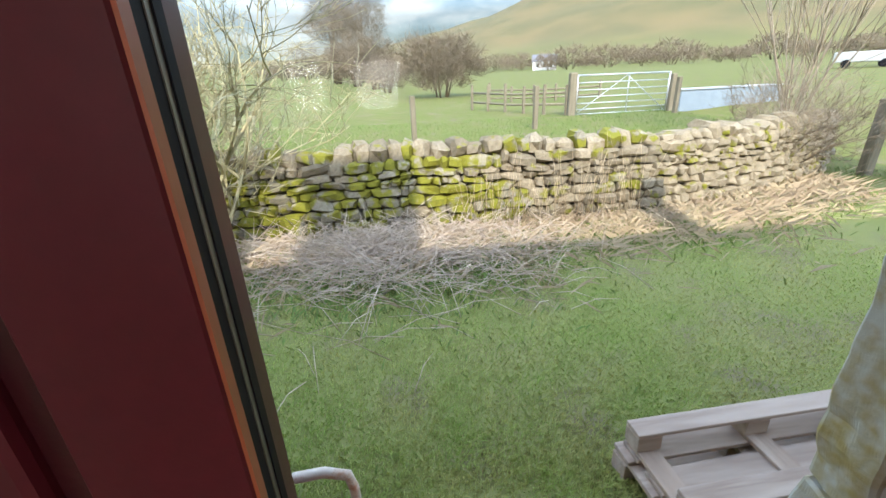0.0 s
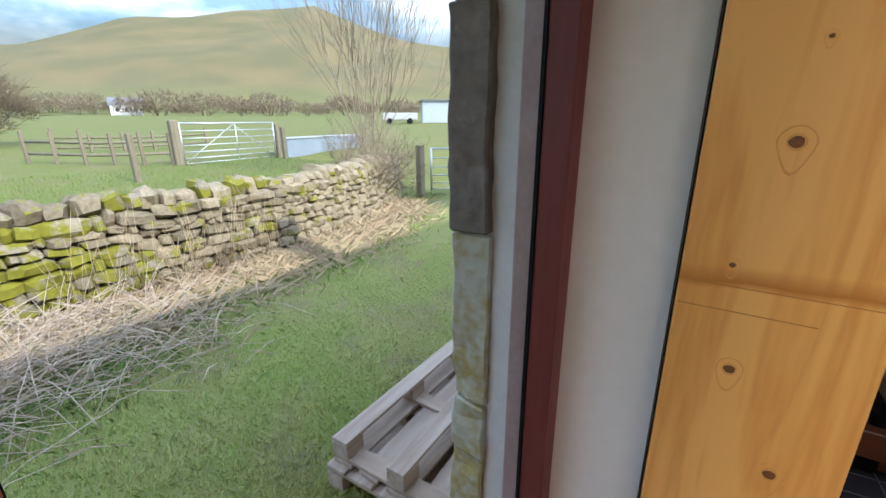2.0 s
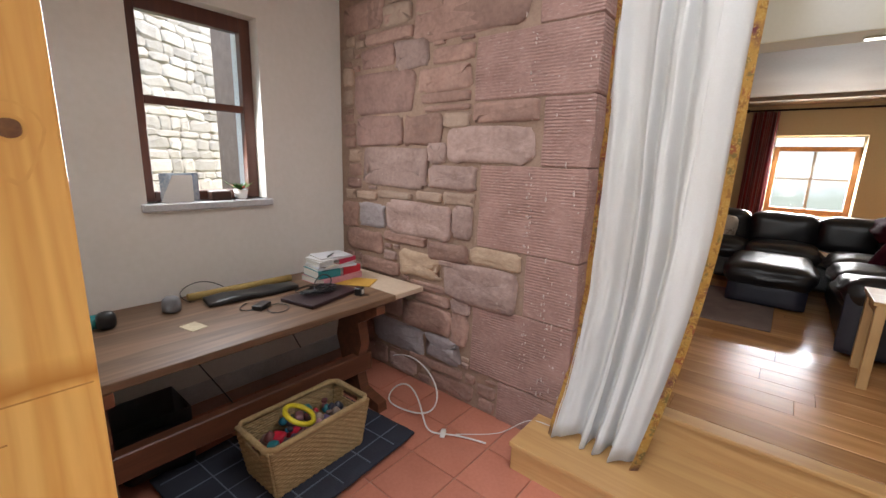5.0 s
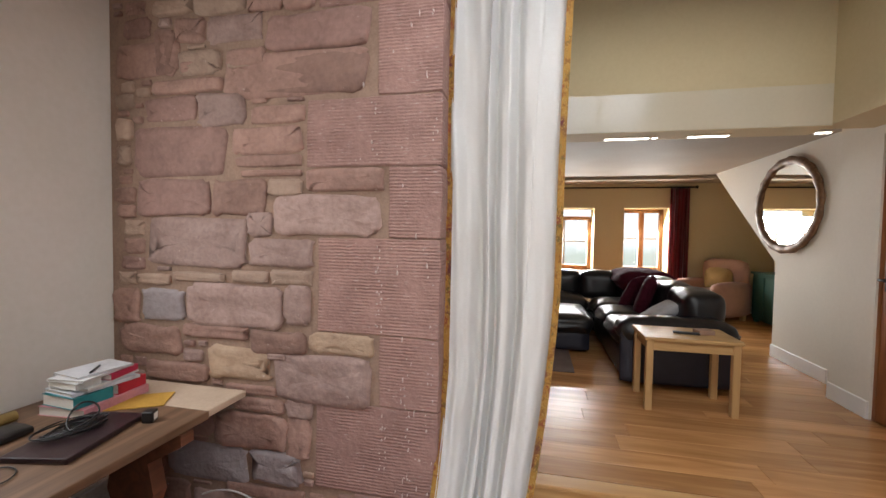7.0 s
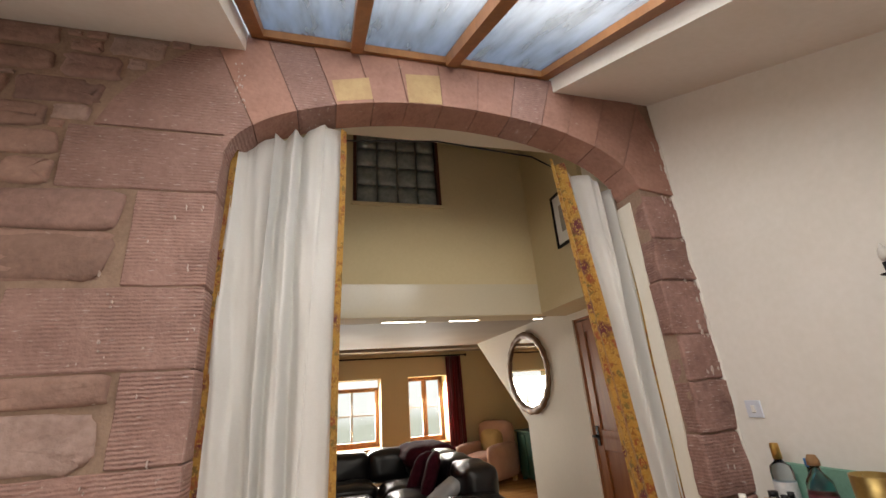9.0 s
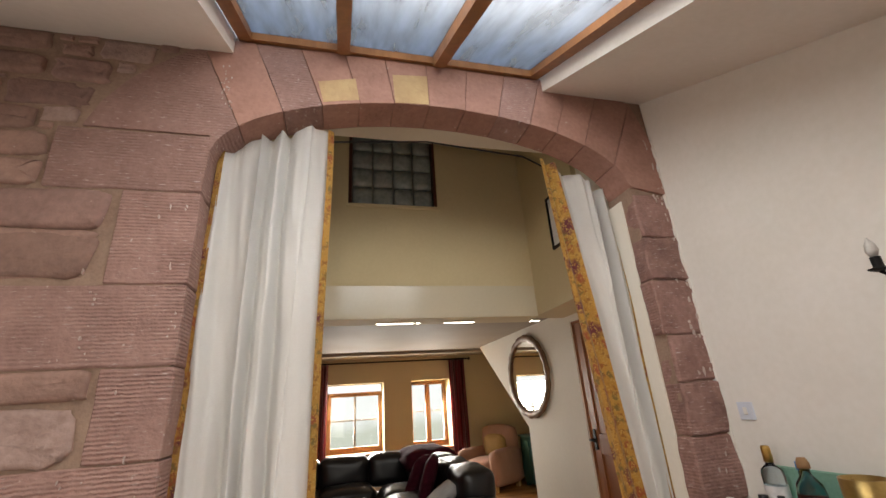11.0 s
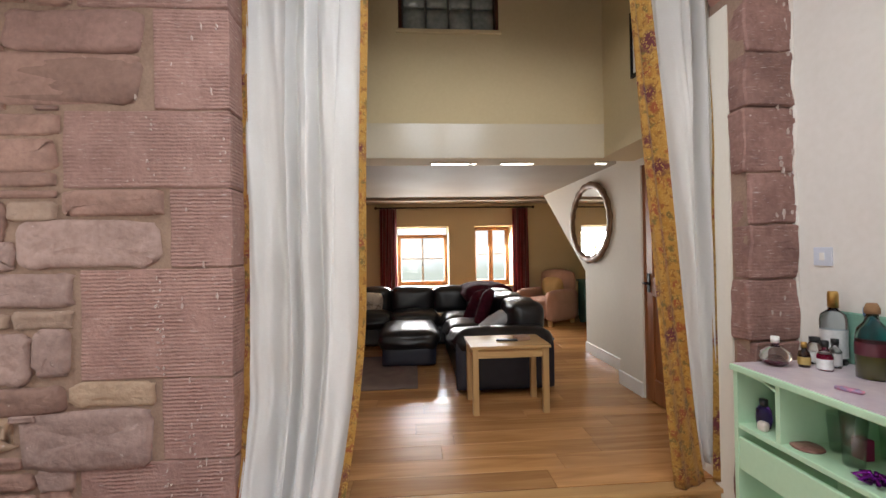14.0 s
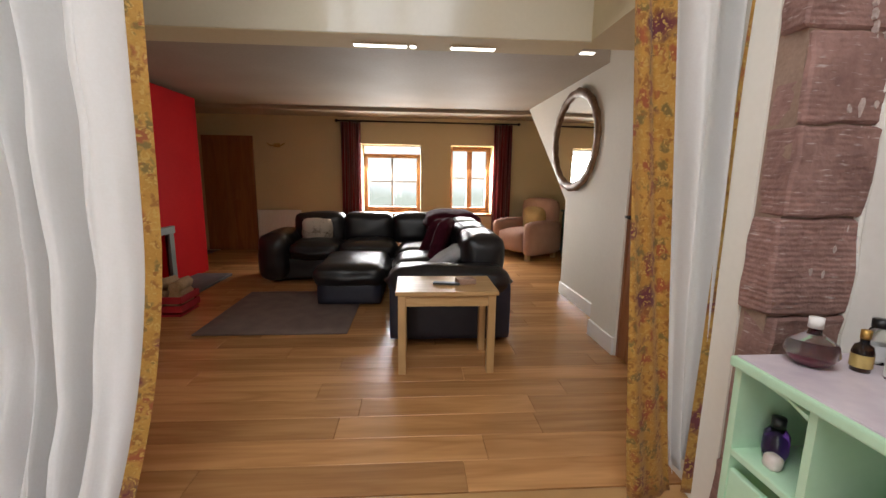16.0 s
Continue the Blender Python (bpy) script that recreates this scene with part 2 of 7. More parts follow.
M_OAKGAP = mat("floor_joint", (0.10, 0.05, 0.025), rough=0.8)
M_STEP = wood("golden_oak_step", (0.56, 0.34, 0.14), (0.44, 0.24, 0.09), rough=0.35, axis=0, ring=8)
M_PINE = wood("varnished_knotty_pine", (0.84, 0.45, 0.125), (0.68, 0.30, 0.065), rough=0.35, axis=2, ring=10, grain=3.0, coat=0.25)
next(x for x in M_PINE.node_tree.nodes if x.type == "MAP_RANGE").inputs["From Min"].default_value = 0.36
# a broad soft orange varnish stain across the board
n, l = M_PINE.node_tree.nodes, M_PINE.node_tree.links
p = n["Principled BSDF"]
old = p.inputs["Base Color"].links[0].from_socket
tc = next(x for x in n if x.type == "TEX_COORD")
sep = n.new("ShaderNodeSeparateXYZ")
l.new(tc.outputs["Object"], sep.inputs[0])
wob = n.new("ShaderNodeTexNoise")
wob.inputs["Scale"].default_value = 9.0
l.new(tc.outputs["Object"], wob.inputs["Vector"])
ad = n.new("ShaderNodeMath")
ad.operation = "MULTIPLY_ADD"
ad.inputs[1].default_value = 0.03
l.new(wob.outputs[0], ad.inputs[0])
l.new(sep.outputs["Z"], ad.inputs[2])
top_, low_ = n.new("ShaderNodeMapRange"), n.new("ShaderNodeMapRange")
top_.inputs["From Min"].default_value, top_.inputs["From Max"].default_value = 1.375, 1.345
low_.inputs["From Min"].default_value, low_.inputs["From Max"].default_value = 1.332, 1.345
mu = n.new("ShaderNodeMath")
mu.operation = "MULTIPLY"
l.new(ad.outputs[0], top_.inputs["Value"])
l.new(ad.outputs[0], low_.inputs["Value"])
l.new(top_.outputs[0], mu.inputs[0])
l.new(low_.outputs[0], mu.inputs[1])
mx = n.new("ShaderNodeMix")
mx.data_type = "RGBA"
l.new(mu.outputs[0], mx.inputs["Factor"])
l.new(old, mx.inputs["A"])
mx.inputs["B"].default_value = (0.50, 0.19, 0.03, 1)
l.new(mx.outputs["Result"], p.inputs["Base Color"])
M_KNOT = mat("pine_knot", (0.12, 0.045, 0.02), (0.22, 0.09, 0.03), rough=0.4, scale=60, fine=200)
M_KNOTRIM = mat("pine_knot_ring", (0.75, 0.37, 0.09), (0.66, 0.30, 0.07), rough=0.38, scale=30)
M_STAIN = mat("pine_dark_stain", (0.44, 0.15, 0.02), (0.56, 0.26, 0.06), rough=0.4, scale=8)
M_MAROON = mat("maroon_gloss_paint", (0.075, 0.0095, 0.018), (0.058, 0.0075, 0.014), rough=0.38, spec=0.3, scale=3, fine=60, bump=0.06)
M_MAROONEDGE = wood("red_brown_stained_timber", (0.17, 0.028, 0.024), (0.11, 0.017, 0.015), rough=0.55, axis=2, ring=10)
M_RUBBER = mat("black_rubber_gasket", (0.008, 0.008, 0.010), rough=0.7, spec=0.15, bump=0.02)
M_ALU = mat("dull_spacer_metal", (0.22, 0.21, 0.19), rough=0.45, metal=0.7, bump=0.02)
M_GLASS = glass("clear_pane", tint=(0.96, 0.98, 0.97))
M_DOORGLASS = glass("door_pane", gloss=0.004, tint=(0.97, 0.985, 0.975))


def weathered_pane():
    m = glass("weathered_pane", gloss=0.03, tint=(0.46, 0.44, 0.41))
    n, l = m.node_tree.nodes, m.node_tree.links
    out = n["Material Output"]
    old = out.inputs[0].links[0].from_socket
    tl = n.new("ShaderNodeBsdfTranslucent")
    tl.inputs[0].default_value = (0.30, 0.32, 0.35, 1)
    tc, no, mp = n.new("ShaderNodeTexCoord"), n.new("ShaderNodeTexNoise"), n.new("ShaderNodeMapping")
    mp.inputs["Scale"].default_value = (5, 0.9, 0.9)
    no.inputs["Scale"].default_value, no.inputs["Detail"].default_value = 2.5, 7
    l.new(tc.outputs["Object"], mp.inputs[0])
    l.new(mp.outputs[0], no.inputs["Vector"])
    mr = n.new("ShaderNodeMapRange")
    mr.inputs["From Min"].default_value, mr.inputs["From Max"].default_value = 0.35, 0.7
    mr.inputs["To Min"].default_value, mr.inputs["To Max"].default_value = 0.25, 0.85
    l.new(no.outputs[0], mr.inputs["Value"])
    mx = n.new("ShaderNodeMixShader")
    l.new(mr.outputs[0], mx.inputs[0])
    l.new(old, mx.inputs[1])
    l.new(tl.outputs[0], mx.inputs[2])
    l.new(mx.outputs[0], out.inputs[0])
    return m


M_DIRTYGLASS = weathered_pane()
M_MORTAR = mat("brown_lime_mortar", (0.34, 0.235, 0.175), (0.25, 0.17, 0.128), rough=0.95, scale=9, fine=70, bump=0.6, spec=0.15)
M_SAND = sandstone("red_sandstone", (0.36, 0.225, 0.18), (0.235, 0.145, 0.117))
M_SANDT = sandstone("tooled_red_sandstone", (0.36, 0.222, 0.188), (0.265, 0.158, 0.134), tooled=True, tint=0.10)
M_SANDD = sandstone("dark_brown_sandstone", (0.30, 0.185, 0.155), (0.20, 0.125, 0.105))
M_SANDL = sandstone("buff_sandstone", (0.41, 0.30, 0.23), (0.31, 0.215, 0.165))
M_SANDG = sandstone("grey_pink_stone", (0.38, 0.27, 0.235), (0.25, 0.17, 0.147))
M_SANDS = sandstone("smooth_pink_sandstone", (0.40, 0.225, 0.175), (0.30, 0.165, 0.128), tint=0.06)
M_SANDP = sandstone("worn_jamb_sandstone", (0.33, 0.195, 0.165), (0.20, 0.115, 0.098), tooled=True, tint=0.10)
next(x for x in M_SANDP.node_tree.nodes if x.type == "BUMP" and x.inputs["Distance"].default_value < 0.01).inputs["Strength"].default_value = 0.3
M_SANDB = sandstone("blue_grey_stone", (0.37, 0.33, 0.335), (0.29, 0.245, 0.245), tint=0.06)
M_SANDC2 = sandstone("honey_buff_stone", (0.47, 0.345, 0.24), (0.36, 0.25, 0.175), tint=0.05)
M_SANDC = sandstone("cream_stone", (0.50, 0.36, 0.19), (0.42, 0.28, 0.15), tint=0.05)
M_CURT = mat("white_cotton_lining", (0.87, 0.86, 0.84), (0.83, 0.81, 0.78), rough=0.9, scale=3, fine=120, bump=0.08, sheen=0.3, spec=0.2)
M_LEATHER = mat("black_leather", (0.010, 0.008, 0.009), (0.006, 0.006, 0.006), rough=0.34, scale=10, fine=90, bump=0.35, spec=0.55)
M_NAVY = mat("dark_navy_leather_side", (0.018, 0.017, 0.028), (0.012, 0.012, 0.02), rough=0.5, scale=10, fine=90, bump=0.2)
M_THROW = mat("plum_fleece_throw", (0.06, 0.008, 0.016), (0.035, 0.005, 0.01), rough=0.95, scale=20, fine=200, bump=0.5, spec=0.1)
M_OAKT = wood("light_oak_furniture", (0.56, 0.36, 0.16), (0.44, 0.26, 0.10), rough=0.4, axis=0, ring=12)
M_OAKV = wood("light_oak_leg", (0.54, 0.34, 0.15), (0.42, 0.25, 0.10), rough=0.4, axis=2, ring=12)
M_MINT = mat("mint_green_paint", (0.50, 0.72, 0.50), (0.46, 0.68, 0.46), rough=0.5, scale=4, fine=50, bump=0.06)
M_MARBLE = mat("pink_grey_marble_effect", (0.70, 0.62, 0.64), (0.50, 0.42, 0.48), rough=0.3, scale=5, fine=18, bump=0.02)
M_DOORW = wood("red_brown_door_timber", (0.36, 0.14, 0.045), (0.24, 0.08, 0.025), rough=0.4, axis=2, ring=8)
M_DARKW = wood("dark_oak_trestle", (0.17, 0.062, 0.03), (0.09, 0.035, 0.018), rough=0.4, axis=1, ring=10)
M_DESKTOP = wood("worn_walnut_desk_top", (0.22, 0.13, 0.075), (0.10, 0.055, 0.03), rough=0.5, axis=1, ring=9)
M_PELE = mat("pale_limed_board", (0.62, 0.50, 0.38), (0.52, 0.40, 0.29), rough=0.6)
M_PAINTW = mat("white_gloss_paint", (0.80, 0.79, 0.76), (0.77, 0.75, 0.71), rough=0.35, bump=0.03)
M_BRASS = mat("brass", (0.55, 0.38, 0.14), rough=0.3, metal=1.0, bump=0.02)
M_BLACK = mat("black_plastic", (0.012, 0.012, 0.013), rough=0.35, bump=0.03)
M_IRON = mat("black_iron", (0.02, 0.018, 0.018), rough=0.5, metal=0.6)
M_WINW = wood("orange_stained_window_timber", (0.34, 0.15, 0.05), (0.24, 0.10, 0.03), rough=0.45, axis=2, ring=10)
M_DKWIN = wood("dark_brown_window_timber", (0.11, 0.035, 0.02), (0.07, 0.022, 0.013), rough=0.4, axis=2, ring=10)

# ---- shape helpers ----


def box(bm, x0, y0, z0, x1, y1, z1):
    vs = [bm.verts.new((x, y, z)) for z in (z0, z1) for y in (y0, y1) for x in (x0, x1)]
    for q in ((0, 2, 3, 1), (4, 5, 7, 6), (0, 1, 5, 4), (2, 6, 7, 3), (0, 4, 6, 2), (1, 3, 7, 5)):
        bm.faces.new([vs[i] for i in q])
    return vs


def boxes(*rows, bevel=0.0, seg=1):
    bm = bmesh.new()
    for r in rows:
        box(bm, *r)
    if bevel:
        bmesh.ops.bevel(bm, geom=list(bm.edges), offset=bevel, segments=seg, affect="EDGES", profile=0.6)
    return bm


def soft_box(x0, y0, z0, x1, y1, z1, r=0.05, seg=3, puff=0.0, wrinkle=0.0, cuts=5):
    """A padded block: rounded edges, bulging faces and a little unevenness."""
    bm = boxes((x0, y0, z0, x1, y1, z1))
    bmesh.ops.subdivide_edges(bm, edges=list(bm.edges), cuts=cuts, use_grid_fill=True)
    c, h = Vector(((x0 + x1) / 2, (y0 + y1) / 2, (z0 + z1) / 2)), Vector(((x1 - x0) / 2, (y1 - y0) / 2, (z1 - z0) / 2))
    for v in bm.verts:
        d = v.co - c
        core = Vector([max(-(h[i] - r), min(h[i] - r, d[i])) for i in range(3)])
        off = d - core
        if off.length > 1e-6:
            near = core + off.normalized() * r
            v.co = c + near
        d = v.co - c
        if puff:
            u = [1 - (d[i] / h[i]) ** 2 for i in range(3)]
            for i in range(3):
                j, k = (i + 1) % 3, (i + 2) % 3
                if abs(d[i]) > h[i] - 1e-3:
                    v.co[i] += math.copysign(puff * max(0, u[j]) * max(0, u[k]), d[i])
        if wrinkle:
            v.co += noise.noise_vector(v.co * 7) * wrinkle
    for f in bm.faces:
        f.smooth = True
    return bm


def tube(bm, pts, r, n=8, closed=False):
    """A round bar along points; r may be a list of radii."""
    pts = [Vector(p) for p in pts]
    rs = r if isinstance(r, (list, tuple)) else [r] * len(pts)
    rings = []
    for i, p in enumerate(pts):
        a, b = pts[i - 1 if (i or closed) else 0], pts[(i + 1) % len(pts) if closed else min(i + 1, len(pts) - 1)]
        d = (b - a).normalized()
        s = d.orthogonal().normalized() if i == 0 else (rings[-1][1] - d * rings[-1][1].dot(d)).normalized()
        t = d.cross(s)
        rings.append(([bm.verts.new(p + (s * math.cos(2 * math.pi * k / n) + t * math.sin(2 * math.pi * k / n)) * rs[i]) for k in range(n)], s))
    m = len(rings)
    for i in range(m if closed else m - 1):
        A, B = rings[i][0], rings[(i + 1) % m][0]
        for k in range(n):
            f = bm.faces.new((A[k], A[(k + 1) % n], B[(k + 1) % n], B[k]))
            f.smooth = True
    if not closed:
        bm.faces.new(rings[0][0][::-1])
        bm.faces.new(rings[-1][0])


def lathe(profile, n=24, at=(0, 0, 0), cap=True):
    bm = bmesh.new()
    rings = []
    for r, z in profile:
        rings.append([bm.verts.new((at[0] + r * math.cos(2 * math.pi * k / n), at[1] + r * math.sin(2 * math.pi * k / n), at[2] + z)) for k in range(n)])
    for A, B in zip(rings, rings[1:]):
        for k in range(n):
            f = bm.faces.new((A[k], A[(k + 1) % n], B[(k + 1) % n], B[k]))
            f.smooth = True
    if cap:
        bm.faces.new(rings[0][::-1])
        bm.faces.new(rings[-1])
    return bm


def prism(poly, a, b, axis=1):
    """A flat outline pulled out along an axis: for axis 1 the outline is (x, z), for 0 (y, z), for 2 (x, y)."""
    bm = bmesh.new()

    def at(p, d):
        return {0: (d, p[0], p[1]), 1: (p[0], d, p[1]), 2: (p[0], p[1], d)}[axis]
    A, B = [bm.verts.new(at(p, a)) for p in poly], [bm.verts.new(at(p, b)) for p in poly]
    bm.faces.new(A)
    bm.faces.new(B[::-1])
    k = len(poly)
    for i in range(k):
        bm.faces.new((A[i], B[i], B[(i + 1) % k], A[(i + 1) % k]))
    bmesh.ops.recalc_face_normals(bm, faces=list(bm.faces))
    return bm


def part(name, bm, material, parent=None, label=""):
    me = bpy.data.meshes.new(name)
    bm.to_mesh(me)
    bm.free()
    me.materials.append(material)
    ob = new(name, me)
    if parent:
        ob.parent = parent
    if label:
        tagged(ob, label)
    return ob


def thing(name, at, label, category, group="", turn=0.0):
    ob = new(name)
    ob.empty_display_size = 0.1
    ob.matrix_basis = pose(*at, 0, 0, turn)
    return tagged(ob, label, category, group)


def structure(name, bm, material, label="", category=""):
    return tagged(part(name, bm, material), label, category, kind="structure")


# ---- fixed numbers of the plan ----
WEST, EAST, NORTH = -1.41, 3.31, 0.0      # inner faces of the garden room
ARCH = -1.975                              # face of the stone wall with the arch
ARCH_X, ARCH_A, SPRING, RISE = 0.09, 1.225, 2.95, 0.47
BACK = -2.55                               # back face of the arch wall
FLOOR2, TREAD = 0.33, 0.165                # living room floor, lower step
BEAM, BEAM_Z = -3.46, 2.41                 # upper wall over the living room
SOUTH = -8.0                               # wall with the living room windows
GROUND = -0.2
JAMB_R = -1.135                            # edge of the right jamb


def roof_z(y):
    return 3.64 - 0.475 * (y - ARCH)


def arch_z(x):
    u = max(-1.0, min(1.0, (x - ARCH_X) / ARCH_A))
    return SPRING + RISE * math.sqrt(max(0.0, 1 - u * u))


# ---- large structure ----
# floors
structure("floor_garden_room", boxes((WEST - 0.02, ARCH - 0.35, -0.16, EAST + 0.02, 0.95, -0.008)), M_GROUT, "pale grout bed under terracotta floor tiles", "floor")
structure("floor_living_room", boxes((-3.2, SOUTH - 0.5, 0.1, 4.2, -2.2, FLOOR2 - 0.02)), M_OAKGAP, "dark sub-floor under oak boards", "floor")

# arch wall core: left pier, right pier and the piece over the arch
ax = [ARCH_X + ARCH_A * math.cos(math.pi * i / 32) for i in range(33)]
core = [(EAST + 0.3, -0.1), (EAST + 0.3, 3.77), (WEST - 0.3, 3.77), (WEST - 0.3, -0.1), (ARCH_X - ARCH_A - 0.02, -0.1)]
core += [(x + (0.02 if x > ARCH_X else -0.02), arch_z(x) + 0.02) for x in ax[::-1]] + [(ARCH_X + ARCH_A + 0.02, -0.1)]
wall = structure("wall_arch", prism(core, ARCH - 0.006, ARCH - 0.24), M_MORTAR, "red sandstone rubble wall with a wide arched opening", "wall")
# plastered inner half of the reveal, square-headed with a flat lintel
structure("wall_arch_back", boxes((ARCH_X + ARCH_A + 0.05, BACK, -0.1, EAST + 0.3, ARCH - 0.24, 4.75), (WEST - 0.3, BACK, -0.1, ARCH_X - ARCH_A - 0.05, ARCH - 0.24, 4.75), (ARCH_X - ARCH_A - 0.05, BACK, 3.56, ARCH_X + ARCH_A + 0.05, ARCH - 0.24, 4.75)), M_OFFWHITE, "off-white plastered back of the arch wall", "wall")

structure("wall_arch_reveal", boxes((WEST - 0.02, ARCH - 0.25, -0.1, JAMB_R - 0.013, ARCH - 0.105, 2.9)), M_OFFWHITE, "off-white plaster behind the right jamb", "wall")
# garden room walls
structure("wall_west", boxes((WEST - 0.3, ARCH - 0.03, -0.1, WEST, 0.9, 3.75)), M_WHITE, "white painted plaster wall beside the arch", "wall")
wy0, wy1, wz0, wz1 = -1.34, -0.64, 1.31, 2.45
structure("wall_east", boxes((EAST, ARCH - 0.03, -0.1, EAST + 0.38, wy0, 3.75), (EAST, wy1, -0.1, EAST + 0.38, 0.9, 3.75), (EAST, wy0, -0.1, EAST + 0.38, wy1, wz0), (EAST, wy0, wz1, EAST + 0.38, wy1, 3.75)), M_WHITE, "white painted plaster wall with a small deep window", "wall")
DX0, DX1, DHEAD = -0.75, 1.19, 2.32
structure("wall_north", boxes((DX1, NORTH, -0.2, EAST + 0.38, 0.492, 2.75), (WEST - 0.3, NORTH, -0.2, DX0, 0.62, 2.75), (DX0, NORTH, DHEAD, DX1, 0.62, 2.75)), M_WHITE, "thick white plastered wall around the garden door", "wall")
structure("wall_north_outer", boxes((DX1 + 0.006, 0.492, -0.25, EAST + 0.4, 0.74, 2.75), (WEST - 2.4, 0.62, -0.25, DX0, 0.74, 2.75), (DX0, 0.62, DHEAD - 0.05, DX1 + 0.006, 0.74, 2.75)), mat("pale_lime_render", (0.72, 0.68, 0.65), (0.60, 0.56, 0.53), rough=0.9, scale=5, bump=0.4), "weathered pale render on the outside of the house", "wall")

# sloping ceiling of the garden room with the skylight well
SKX0, SKX1, SKY1 = -0.64, 1.26, -0.35


def slope_slab(x0, x1, y0, y1, lift, thick):
    z = [roof_z(y0) + lift, roof_z(y1) + lift]
    return prism([(y0, z[0]), (y1, z[1]), (y1, z[1] + thick), (y0, z[0] + thick)], x0, x1, 0)


def join(*bms):
    out = bms[0]
    for b in bms[1:]:
        me = bpy.data.meshes.new("tmp")
        b.to_mesh(me)
        out.from_mesh(me)
        b.free()
        bpy.data.meshes.remove(me)
    return out


structure("ceiling_garden_room", join(slope_slab(WEST, SKX0, ARCH - 0.02, 0.6, 0, 0.13), slope_slab(SKX1, EAST, ARCH - 0.02, 0.6, 0, 0.13), slope_slab(SKX0, SKX1, SKY1, 0.6, 0, 0.13)), M_WHITE, "white sloping plaster ceiling around a glazed skylight", "ceiling")
structure("roof_lean_to", join(slope_slab(WEST - 2.4, SKX0 - 0.05, ARCH - 0.3, 1.1, 0.14, 0.08), slope_slab(SKX1 + 0.05, EAST + 0.45, ARCH - 0.3, 1.1, 0.14, 0.08), slope_slab(SKX0 - 0.05, SKX1 + 0.05, SKY1 + 0.02, 1.1, 0.14, 0.08)), mat("grey_slate", (0.10, 0.10, 0.11), rough=0.7), "slate lean-to roof over the garden room", "roof")

# living room walls
WX0, WX1 = (-0.17, 0.83), (-1.42, -0.68)
WZ = (0.95, 2.12)
bm = boxes((WX0[1], SOUTH - 0.5, 0.1, 4.4, SOUTH, 2.7), (WX1[1], SOUTH - 0.5, 0.1, WX0[0], SOUTH, 2.7), (-3.4, SOUTH - 0.5, 0.1, WX1[0], SOUTH, 2.7))
for a, b in (WX0, WX1):
    box(bm, a, SOUTH - 0.5, 0.1, b, SOUTH, WZ[0])
    box(bm, a, SOUTH - 0.5, WZ[1], b, SOUTH, 2.7)
structure("wall_south", bm, M_CREAM, "cream painted wall with two deep windows", "wall")
MIR = -1.69                                 # wall with the mirror
structure("wall_mirror", prism([(-4.3, 0.1), (-4.3, 2.62), (-6.93, 2.62), (-5.2, 1.355), (-5.2, 0.1)], MIR - 0.14, MIR, 0), M_OFFWHITE, "off-white partition wall with a raking end", "wall")
structure("wall_west_living", boxes((-3.3, SOUTH, 0.1, -3.05, -5.2, 2.7), (-3.3, -5.2, 0.1, MIR - 0.14, -5.05, 2.7)), M_CREAM, "cream painted wall of the alcove behind the armchair", "wall")
DW = -1.49                                  # wall with the side door
SD0, SD1 = -3.53, -2.69                     # side door opening along y
structure("wall_side_door", boxes((DW - 0.34, -3.95, 0.1, DW, SD0, 2.62), (DW - 0.34, -4.3, 0.1, MIR + 0.001, -3.95, 2.62), (DW - 0.34, SD1, 0.1, DW, BACK, 2.62), (DW - 0.34, SD0, 2.36, DW, SD1, 2.62)), M_OFFWHITE, "off-white wall around a side door", "wall")
structure("wall_upper_west", boxes((-1.9, -3.62, BEAM_Z + 0.012, -1.14, BACK, 4.75)), M_CREAM, "cream upper wall overhanging the side door", "wall")
structure("wall_upper_south", boxes((0.595, BEAM - 0.28, BEAM_Z, 3.2, BEAM, 4.75), (-1.14, BEAM - 0.28, BEAM_Z, -0.245, BEAM, 4.75), (-0.245, BEAM - 0.28, BEAM_Z, 0.595, BEAM, 3.47), (-0.245, BEAM - 0.28, 4.32, 0.595, BEAM, 4.75)), M_CREAM, "cream upper wall above the low living room ceiling", "wall")
structure("wall_east_living", boxes((3.2, -6.4, 0.1, 3.45, BACK, 4.75), (3.9, SOUTH, 0.1, 4.1, -6.4, 2.7), (3.2, -6.6, 0.1, 4.1, -6.4, 2.7)), M_CREAM, "cream painted end wall of the living room", "wall")
structure("beam_board", boxes((-1.135, BEAM, BEAM_Z + 0.004, 3.195, BEAM + 0.006, BEAM_Z + 0.29)), mat("cream_gloss_paint", (0.66, 0.595, 0.45), (0.63, 0.565, 0.42), rough=0.10, scale=1.5, fine=40, bump=0.0, spec=1.0), "glossy cream board along the foot of the upper wall", "beam")
RED = 2.65
structure("wall_red", boxes((RED, -6.35, 0.1, 3.2, -5.5, 2.5), (RED, -5.12, 0.1, 3.2, -4.0, 2.5), (RED, -5.5, 1.0, 3.2, -5.12, 2.5), (3.05, -5.5, 0.1, 3.2, -5.12, 1.0)), M_RED, "deep red painted chimney breast with a fireplace opening", "wall")
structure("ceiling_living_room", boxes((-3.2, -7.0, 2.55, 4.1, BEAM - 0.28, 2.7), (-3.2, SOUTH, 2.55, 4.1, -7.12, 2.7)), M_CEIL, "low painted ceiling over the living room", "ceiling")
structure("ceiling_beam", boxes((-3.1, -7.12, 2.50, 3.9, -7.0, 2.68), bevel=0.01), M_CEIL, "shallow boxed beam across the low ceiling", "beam")
